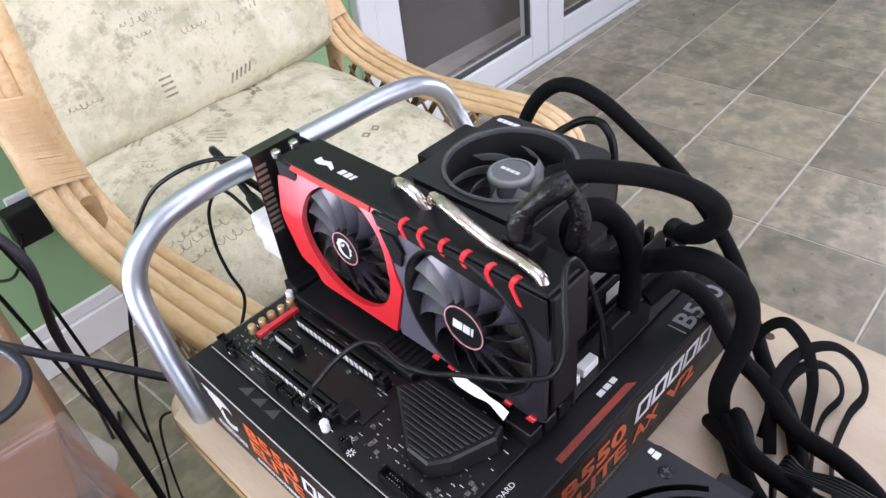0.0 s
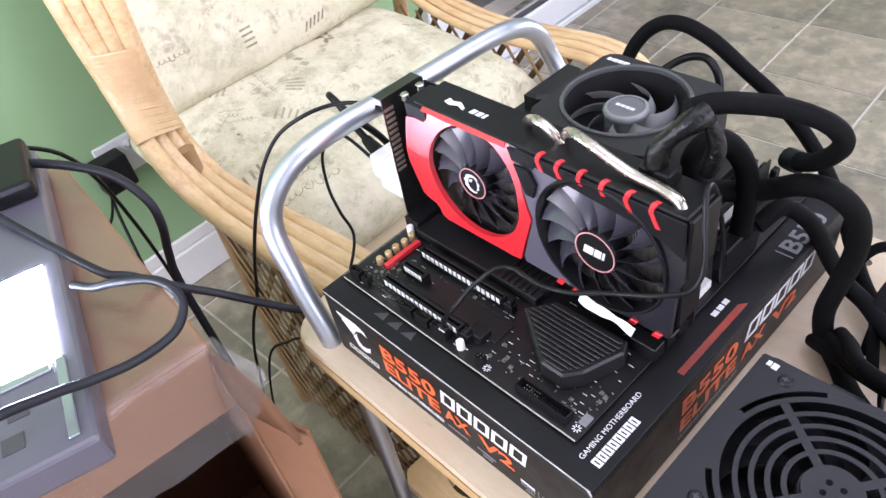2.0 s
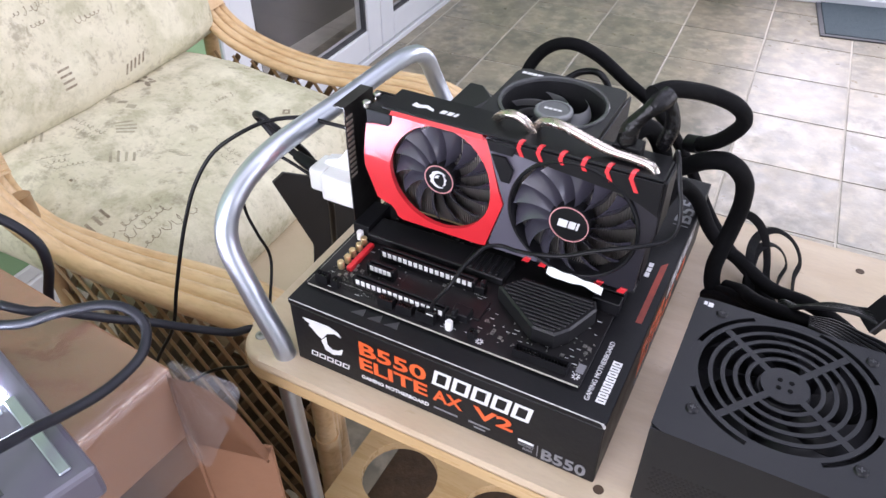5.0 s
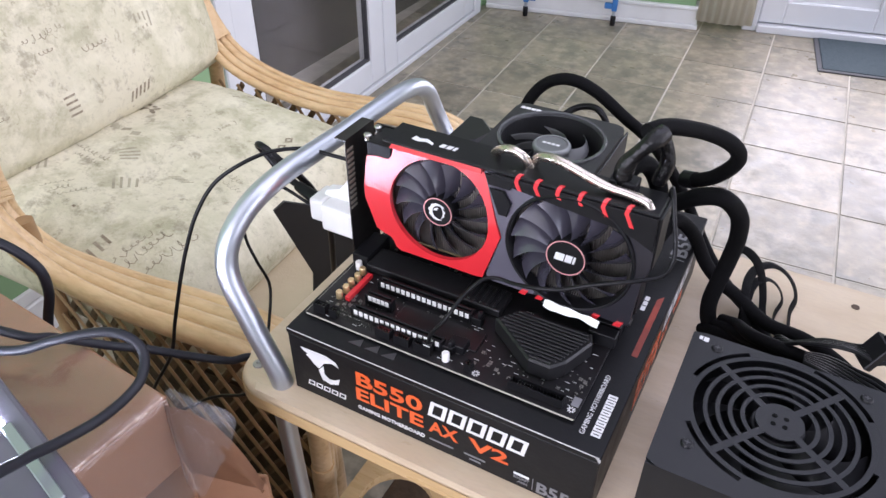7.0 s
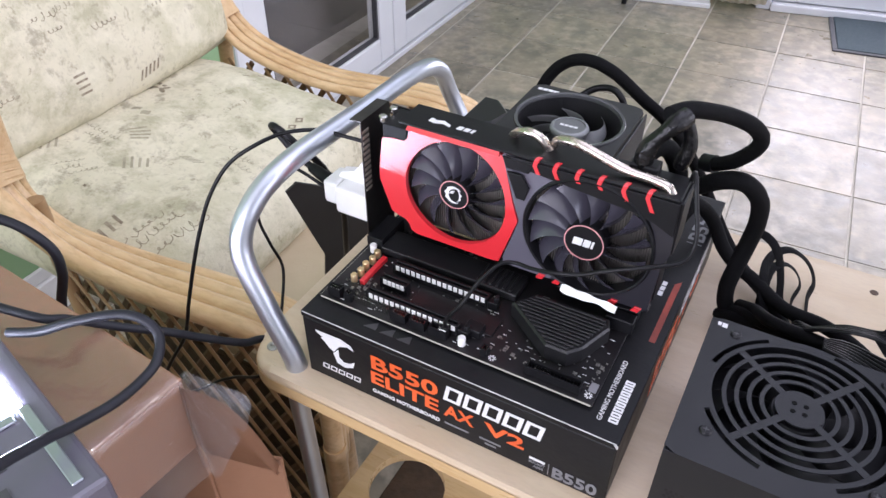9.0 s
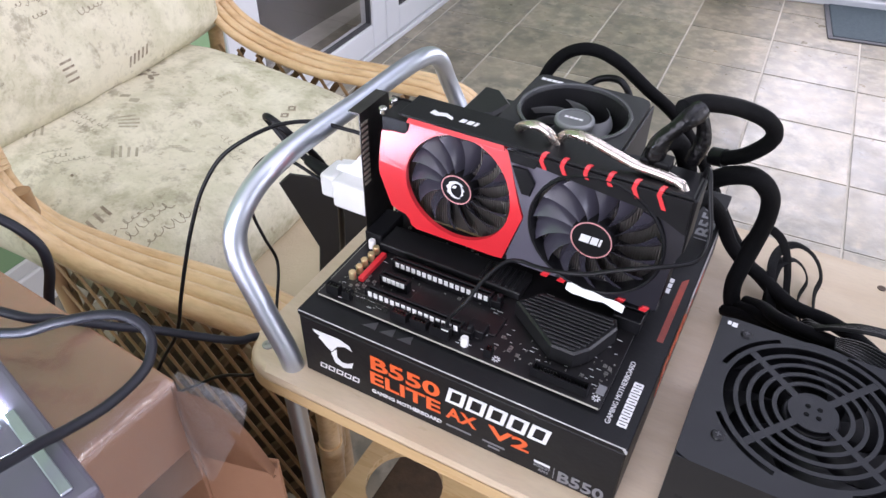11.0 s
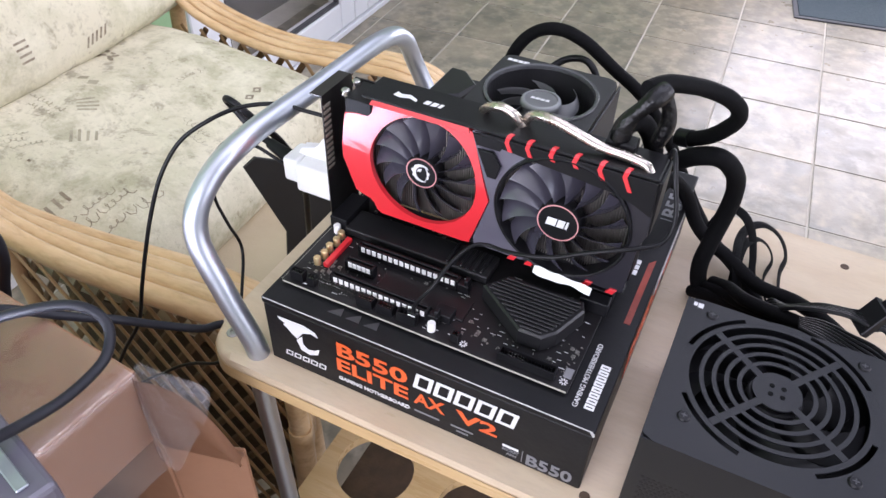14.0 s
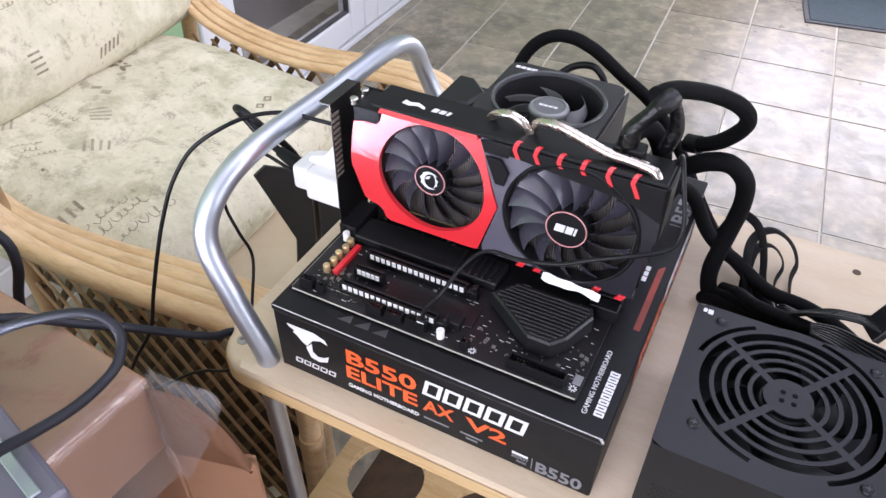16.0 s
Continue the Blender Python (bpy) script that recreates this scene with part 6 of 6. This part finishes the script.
# four bars and lines of script by the near front corner
for y in (0.134, 0.147, 0.162, 0.177):
    pieces.append(((-0.546, y, 0.57), (0.985, -0.17, 0), (0.17, 0.985, 0), bar(0, 0, 0.024, 0.0048)))
for row, (x, y) in enumerate(((-0.500, 0.130), (-0.478, 0.140), (-0.450, 0.132))):
    pieces += [((x, y, 0.57), (0.18, 0.98, 0), (-0.98, 0.18, 0), s) for s in scribble(r_, 0.01 * row, 0.0, 7, 0.017)]
# two small framed squares by the far front corner, three faded ones behind them
for x, y in ((-0.490, 0.536), (-0.492, 0.560)):
    for q in (bar(-0.007, -0.007, 0.014, 0.004), bar(-0.007, 0.003, 0.014, 0.004), bar(-0.007, -0.003, 0.004, 0.006), bar(0.003, -0.003, 0.004, 0.006)):
        pieces.append(((x, y, 0.57), (0.87, 0.5, 0), (-0.5, 0.87, 0), q))
for x, y in ((-0.751, 0.399), (-0.723, 0.400), (-0.697, 0.396)):
    faded.append(((x, y, 0.58), (0.9, 0.4, 0), (-0.4, 0.9, 0), bar(-0.008, -0.005, 0.017, 0.012)))
# dark blot by the back cushion
for _ in range(16):
    a_, d_ = r_.uniform(0, 6.28), r_.random() ** 0.5
    pieces.append(((-0.768 + 0.026 * d_ * math.cos(a_), 0.492 + 0.016 * d_ * math.sin(a_), 0.575), (1, 0, 0), (0, 1, 0), [(r_.uniform(0.004, 0.007) * math.cos(q), r_.uniform(0.003, 0.006) * math.sin(q)) for q in (0, 0.9, 1.8, 2.7, 3.6, 4.5, 5.4)]))
pieces.append(((-0.626, 0.198, 0.575), (1, 0, 0), (0, 1, 0), bar(0, 0, 0.005, 0.004)))
for x, y, ax, n, size in ((-0.608, 0.490, (0.1, 0.99, 0), 7, 0.012), (-0.750, 0.318, (0.99, -0.08, 0), 9, 0.012), (-0.735, 0.300, (0.99, -0.08, 0), 7, 0.012), (-0.535, 0.420, (0.97, -0.22, 0), 6, 0.014), (-0.515, 0.398, (0.97, -0.22, 0), 5, 0.014)):
    faded += [((x, y, 0.575), ax, (-ax[1], ax[0], 0), s) for s in scribble(r_, 0, 0, n, size)]
for k in range(5):
    faded.append(((-0.575 + 0.007 * k, 0.346, 0.575), (0.8, 0.6, 0), (-0.6, 0.8, 0), bar(0, 0, 0.020, 0.0016)))
for _ in range(5):
    faded += motif(r_, (r_.uniform(-0.78, -0.60), r_.uniform(0.20, 0.66), 0.57), (math.cos(0.9), math.sin(0.9), 0), (-math.sin(0.9), math.cos(0.9), 0))
part("fabric_print", printed("p", seat_bm, faded, seat, M_MARK_SOFT), M_MARK_SOFT, seat, "faded brown printed squares and script")["kind"] = "stuff"
part("fabric_print", printed("p", seat_bm, pieces, seat, M_MARK), M_MARK, seat, "brown printed bars, squares and squiggles")["kind"] = "stuff"
pieces, faded = [], []
upv = (-0.34, 0.0, 0.94)
for k in range(4):
    pieces.append(((-0.744 - 0.0034 * k, 0.320, 0.652 + 0.0094 * k), (0, 1, 0), upv, bar(0, 0, 0.025, 0.0036, 0.001)))
for k in range(5):
    pieces.append(((-0.738, 0.452 + 0.010 * k, 0.628 + 0.002 * k), (0, 1, 0), upv, bar(0, 0, 0.0045, 0.017, 0.006)))
for y, z, n in ((0.165, 0.690, 7), (0.300, 0.775, 5), (0.318, 0.752, 4), (0.40, 0.735, 6)):
    pieces += [((-0.745 - 0.36 * (z - 0.64), y, z), (0, 1, 0), upv, s) for s in scribble(r_, 0, 0, n, 0.013)]
for _ in range(10):
    u, v = r_.uniform(0.10, 0.52), r_.uniform(0.17, 0.66)
    faded += motif(r_, (-0.745 - 0.34 * u, v, 0.62 + 0.94 * u), (0, 1, 0), upv)
part("fabric_print", printed("p", back_bm, faded, back, M_MARK_SOFT), M_MARK_SOFT, back, "faded brown printed bars and script")["kind"] = "stuff"
part("fabric_print", printed("p", back_bm, pieces, back, M_MARK), M_MARK, back, "brown printed bars, squares and squiggles")["kind"] = "stuff"
seat_bm.free()
back_bm.free()

# ---------- wrapped carton beside the trolley ----------
CT = pose(-0.060, -0.111, 0, 0, 0, -4.5)
big = thing("cardboard_carton", (-0.25, -0.3, 0), "large brown cardboard carton standing on the floor", "box")


def placed(bm, m):
    bmesh.ops.transform(bm, matrix=m, verts=bm.verts)
    return bm


CH = 0.770
for a in ((-0.42, 0.0, -0.40, 0.0, CH - 0.004, CH), (-0.42, -0.416, -0.396, -0.004, 0.0, CH - 0.004), (-0.416, 0.0, -0.40, -0.396, 0.0, CH - 0.004), (-0.42, 0.0, -0.004, 0.0, 0.0, CH - 0.004),
          (-0.004, 0.0, -0.396, -0.004, 0.686, CH - 0.004), (-0.004, 0.0, -0.396, -0.004, 0.0, 0.50), (-0.416, -0.004, -0.396, -0.004, 0.0, 0.004)):
    part("panel", placed(boxed(*a, bevel=0.001), CT), M_CARD, big)
# the swung-out side panel and the bent flap over it
SWING = Matrix(((0.943, -0.334, 0, -0.060), (0.334, 0.943, 0, -0.111), (0, 0, 1, 0), (0, 0, 0, 1)))
part("side_panel", placed(boxed(-0.006, 0.071, 0.0, 0.004, 0.0, 0.676, bevel=0.001), SWING), M_CARD, big)
bm = bmesh.new()
rows = []
for i in range(15):
    u = i / 14
    top_ = 0.762 - 0.083 * u ** 3.2
    rows.append([bm.verts.new((-0.004 + 0.076 * u, -0.001 - 0.013 * math.sin(2.6 * v) * (0.35 + 0.65 * u) - 0.008 * (1 - v) ** 3 * u, 0.671 + (top_ - 0.671) * v)) for v in [k / 8 for k in range(9)]])
for a, b in zip(rows, rows[1:]):
    for k in range(8):
        bm.faces.new((a[k], b[k], b[k + 1], a[k + 1]))
bmesh.ops.solidify(bm, geom=bm.faces[:], thickness=0.002)
part("flap", placed(bm, SWING), M_CARD, big, "bent glossy brown flap", smooth=50)

# clear film thrown over the carton: flat on the top, hanging down one side, with a folded corner
film = bmesh.new()
fold = bmesh.new()
NU, NV = 46, 44
grid = {}
for i in range(NU + 1):
    for j in range(NV + 1):
        s_ = -0.40 + 0.515 * i / NU
        y = -0.385 + 0.382 * j / NV
        crease = noise.noise(Vector((s_ * 9, y * 22, 4))) + 0.5 * noise.noise(Vector((s_ * 30, y * 40, 9)))
        if s_ < 0:
            q = (s_, y, CH + 0.003 + 0.0016 * crease)
        else:
            d = s_
            q = (0.004 + 0.0035 * crease + 0.05 * d * d / 0.1, y, CH + 0.003 - d - 0.006 * max(0.0, math.sin(31 * y)) * d / 0.115)
        grid[i, j] = film.verts.new(CT @ Vector(q))
for i in range(NU):
    for j in range(NV):
        film.faces.new((grid[i, j], grid[i + 1, j], grid[i + 1, j + 1], grid[i, j + 1]))
tipped = spline([(-0.062, -0.104, 0.772), (-0.012, -0.094, 0.759), (-0.005, -0.100, 0.740), (-0.018, -0.112, 0.705), (-0.035, -0.125, 0.666), (-0.043, -0.128, 0.695), (-0.050, -0.124, 0.672), (-0.056, -0.116, 0.655)], 6)
apex = Vector((-0.060, -0.112, 0.774))
fan_rows = []
for k, q in enumerate(tipped):
    row = []
    for r_i in range(9):
        f = 0.04 + 0.96 * r_i / 8
        p_ = apex.lerp(q, f) + Vector((0.3, -0.8, 0.45)) * (0.0022 * math.sin(0.7 * k) * f + 0.008 * f * (1 - f))
        row.append(fold.verts.new(p_))
    fan_rows.append(row)
for a, b in zip(fan_rows, fan_rows[1:]):
    for k in range(8):
        fold.faces.new((a[k], a[k + 1], b[k + 1], b[k]))
M_FILM = bpy.data.materials.new("clear_plastic_film")
M_FILM.use_nodes = True
ft = M_FILM.node_tree
ft.nodes.remove(ft.nodes["Principled BSDF"])
clear_, gloss, milk = ft.nodes.new("ShaderNodeBsdfTransparent"), ft.nodes.new("ShaderNodeBsdfGlossy"), ft.nodes.new("ShaderNodeBsdfDiffuse")
clear_.inputs["Color"].default_value = (0.96, 0.94, 0.93, 1)
gloss.inputs["Roughness"].default_value = 0.13
milk.inputs["Color"].default_value = (0.75, 0.72, 0.72, 1)
edge = ft.nodes.new("ShaderNodeLayerWeight")
edge.inputs["Blend"].default_value = 0.22
fres = ft.nodes.new("ShaderNodeMath")
fres.operation = "MULTIPLY_ADD"
fres.inputs[1].default_value, fres.inputs[2].default_value = 0.30, 0.05
body, both = ft.nodes.new("ShaderNodeMixShader"), ft.nodes.new("ShaderNodeMixShader")
body.inputs[0].default_value = 0.06
fb, fn = ft.nodes.new("ShaderNodeBump"), ft.nodes.new("ShaderNodeTexNoise")
fn.inputs["Scale"].default_value, fn.inputs["Detail"].default_value = 28, 3
fb.inputs["Strength"].default_value, fb.inputs["Distance"].default_value = 0.5, 0.004
ft.links.new(fn.outputs["Fac"], fb.inputs["Height"])
ft.links.new(fb.outputs[0], gloss.inputs["Normal"])
ft.links.new(fb.outputs[0], edge.inputs["Normal"])
ft.links.new(edge.outputs["Facing"], fres.inputs[0])
ft.links.new(clear_.outputs[0], body.inputs[1])
ft.links.new(milk.outputs[0], body.inputs[2])
ft.links.new(fres.outputs[0], both.inputs[0])
ft.links.new(body.outputs[0], both.inputs[1])
ft.links.new(gloss.outputs[0], both.inputs[2])
ft.links.new(both.outputs[0], ft.nodes["Material Output"].inputs[0])
wrap = thing("plastic_film", (-0.2, -0.3, CH), "crinkled clear plastic film draped over the carton", "plastic sheet")
part("sheet", film, M_FILM, wrap, smooth=80)
part("folded_corner", fold, M_FILM, wrap, "loose folded corner of clear film", smooth=80)

# black device with a lit white panel lying on the carton
DV = pose(-0.203, -0.164, CH + 0.006, 0, 0, -14.8)
dev = thing("light_panel_device", (-0.25, -0.22, CH + 0.006), "black device with a lit white panel, lying on the carton", "device")
# black housing given a pale grey colour for the glare of the panel
part("housing", placed(boxed(-0.26, 0.20, -0.20, 0.0, 0.0, 0.030, 0.004, 2), DV), M_SHROUD, dev)
part("lit_panel", placed(boxed(-0.03, 0.10, -0.115, -0.016, 0.0301, 0.0316, 0.0006), DV), glowing("white_panel_light", (0.84, 0.89, 1.0), 80.0), dev, "glowing cold white panel")
part("silver_trim", placed(boxed(0.102, 0.190, -0.020, -0.012, 0.0301, 0.0325, 0.0008), DV), M_ALU, dev, "silver trim strip")
part("silver_trim", placed(boxed(0.104, 0.112, -0.115, -0.024, 0.0301, 0.0325, 0.0008), DV), M_ALU, dev)
part("socket", placed(boxed(0.130, 0.146, -0.060, -0.044, 0.0301, 0.0308), DV), M_GASKET, dev, "small square black socket")
part("socket", placed(boxed(0.160, 0.176, -0.066, -0.050, 0.0301, 0.0308), DV), M_GASKET, dev)
part("raised_end", placed(boxed(-0.258, -0.150, -0.12, -0.004, 0.0300, 0.052, 0.006, 2), DV), M_PLASTIC, dev)
part("switch_light", placed(boxed(-0.225, -0.200, -0.045, -0.034, 0.0521, 0.0535, 0.0005), DV), glowing("red_switch_glow", (0.9, 0.05, 0.02), 1.5), dev, "small glowing red switch")

cable("mains_lead", [(-0.182, -0.163, 0.808), (-0.157, -0.152, 0.812), (-0.135, -0.137, 0.820), (-0.106, -0.117, 0.825), (-0.086, -0.109, 0.822), (-0.072, -0.110, 0.812), (-0.063, -0.123, 0.803), (-0.060, -0.140, 0.800), (-0.058, -0.168, 0.803),
                     (-0.058, -0.198, 0.812), (-0.055, -0.224, 0.825), (-0.045, -0.27, 0.845), (-0.02, -0.34, 0.85)],
      0.0040, M_CABLE_B, "thick dark mains lead looping from the black device", n=14, group="mains leads")
cable("mains_lead", [(-0.42, -0.19, 0.822), (-0.33, -0.172, 0.815), (-0.245, -0.152, 0.806), (-0.184, -0.136, 0.800), (-0.173, -0.120, 0.790), (-0.148, -0.089, 0.765), (-0.132, -0.068, 0.750), (-0.114, -0.040, 0.725), (-0.094, -0.014, 0.705), (-0.086, 0.004, 0.698), (-0.06, 0.03, 0.690), (-0.02, 0.06, 0.688)],
      0.0040, M_CABLE_B, "dark mains lead running under the tabletop", n=12, group="mains leads")
cable("mains_lead", [(-0.46, -0.16, 0.82), (-0.40, -0.105, 0.812), (-0.345, -0.062, 0.795), (-0.305, -0.047, 0.768), (-0.298, -0.047, 0.735), (-0.318, -0.052, 0.68), (-0.327, -0.055, 0.62), (-0.33, -0.05, 0.40), (-0.42, -0.04, 0.06), (-0.52, -0.04, 0.006)], 0.0052, M_CABLE_B,
      "thick dark mains lead hooking down beside the armchair", n=12, group="mains leads")
for k, pts in enumerate(([(-0.50, -0.16, 0.815), (-0.56, -0.09, 0.72), (-0.62, -0.06, 0.52), (-0.72, -0.03, 0.22), (-0.80, 0.0, 0.03), (-0.86, 0.02, 0.004)],
                         [(-0.48, -0.14, 0.825), (-0.52, -0.06, 0.74), (-0.58, -0.02, 0.56), (-0.62, 0.0, 0.30), (-0.70, 0.02, 0.05), (-0.76, 0.03, 0.004)],
                         [(-0.52, -0.18, 0.82), (-0.66, -0.10, 0.60), (-0.85, -0.02, 0.42), (-1.0, 0.04, 0.38), (-1.05, 0.06, 0.385)],
                         [(-0.80, -0.02, 0.004), (-0.9, 0.0, 0.12), (-1.0, 0.03, 0.30), (-1.05, 0.05, 0.375)])):
    cable("mains_lead", pts, (0.0034, 0.003, 0.003, 0.0034)[k], M_CABLE, "thin black lead trailing to the wall socket and floor", group="mains leads")

# double wall socket with a black plug
ws = thing("wall_socket", (-1.09, 0.13, 0.36), "white double wall socket with a black plug in it", "socket")


def socket_wall(bm):
    bmesh.ops.transform(bm, matrix=WTURN, verts=bm.verts)
    return bm


part("plate", socket_wall(boxed(0.0, 0.009, -0.035, 0.112, 0.355, 0.441, 0.003, 2)), M_WHITE, ws)
part("plug", socket_wall(boxed(0.009, 0.058, -0.058, 0.012, 0.352, 0.428, 0.005, 2)), M_PLASTIC, ws, "square black plug")
part("plug", socket_wall(boxed(0.009, 0.036, 0.068, 0.100, 0.372, 0.408, 0.006, 2)), M_PLASTIC, ws, "small round black plug")
part("switch", socket_wall(boxed(0.009, 0.0125, 0.030, 0.042, 0.412, 0.428, 0.001)), M_WHITE, ws)

# dark panel leaning between the seat and the trolley
bm = bmesh.new()
prism(bm, [(0.01, 0.0), (0.15, 0.01), (0.155, 0.20), (0.0, 0.275), (-0.015, 0.265), (0.025, 0.15)], 0.004, Matrix(((0.55, 0.0, -0.83, -0.205), (0.83, 0.0, 0.55, 0.215), (0, 1, 0, 0.445), (0, 0, 0, 1))))
single("black_card", bm, M_SHEET, "torn black card propped on the armchair seat base", "card", at=(-0.16, 0.28, 0.445))

# striped curtain bunched by the far door
bm = bmesh.new()
rows = []
for j in range(6):
    z = 0.05 + 1.93 * j / 5
    row = []
    for i in range(61):
        u = i / 60
        w = 1.0 - 0.12 * math.sin(math.pi * j / 5)
        row.append(bm.verts.new((1.090 + 0.24 * (u - 0.5) * w, -0.035 + 0.005 * math.sin(2 * math.pi * 7 * u) - 0.02 * math.sin(math.pi * u), z)))
    rows.append(row)
for a, b in zip(rows, rows[1:]):
    for i in range(60):
        bm.faces.new((a[i], a[i + 1], b[i + 1], b[i]))
bmesh.ops.solidify(bm, geom=bm.faces[:], thickness=0.002)
single("curtain", on_far(bm), mat("cream_curtain", (0.85, 0.82, 0.70), 0.9, other=(0.76, 0.70, 0.56), scale=9, amount=0.7, stretch=(6, 6, 0.3)), "cream striped curtain gathered beside the outer door", "curtain", smooth=70)

# folded clothes airer against the far wall
ai = thing("clothes_airer", (-0.75, 2.83, 0), "grey metal clothes airer with blue clips against the wall", "clothes airer")
M_BLUE = mat("blue_plastic", (0.05, 0.2, 0.5), 0.4, other=(0.04, 0.15, 0.42), scale=40)
for x in (0.205, 0.612):
    part("leg", on_far(rod([(x, -0.075, 0.02), (x, -0.06, 0.5), (x, -0.04, 1.0)], 0.008, 10)), M_ALU, ai, smooth=60)
    bm = bmesh.new()
    turned(bm, [(0.011, 0), (0.012, 0.012), (0.012, 0.04), (0.009, 0.045)], at(x, -0.075, 0.0), 14)
    part("foot", on_far(bm), M_PLASTIC, ai, "black rubber foot", smooth=40)
    part("clip", on_far(boxed(x - (0.045 if x > 0.4 else 0.0), x + (0.0 if x > 0.4 else 0.045), -0.084, -0.066, 0.075, 0.10, 0.003)), M_BLUE, ai, "blue plastic clip")
    part("clip", on_far(boxed(x - 0.012, x + 0.012, -0.086, -0.064, 0.066, 0.12, 0.003)), M_BLUE, ai)
for z in (0.55, 0.75, 0.98):
    part("bar", on_far(rod([(0.205, -0.055, z), (0.4, -0.055, z), (0.612, -0.055, z)], 0.005, 8)), M_ALU, ai, smooth=60)

# ---------- floor tiles ----------
TILE, GAP = 0.318, 0.006
bm = boxed(-TILE / 2 + GAP / 2, TILE / 2 - GAP / 2, -TILE / 2 + GAP / 2, TILE / 2 - GAP / 2, -0.008, 0.0, 0.0012)
tile_mesh = bpy.data.meshes.new("tile")
bm.to_mesh(tile_mesh)
bm.free()
tile_mesh.materials.append(M_TILE)
GRID = pose(-0.156, 2.362, 0, 0, 0, 3.0)
for i in range(-5, 10):
    for j in range(-15, 5):
        m = GRID @ at((i + 0.5) * TILE, (j + 0.5) * TILE, 0)
        x, y = m.translation.x, m.translation.y
        if -1.35 < x < 2.6 and -2.0 < y < 3.6:
            ob = new("tile", tile_mesh)
            ob.parent = floor
            ob.matrix_basis = m @ pose(0, 0, 0.0006 * random.random(), 0, 0, random.choice((0, 90, 180, 270)))
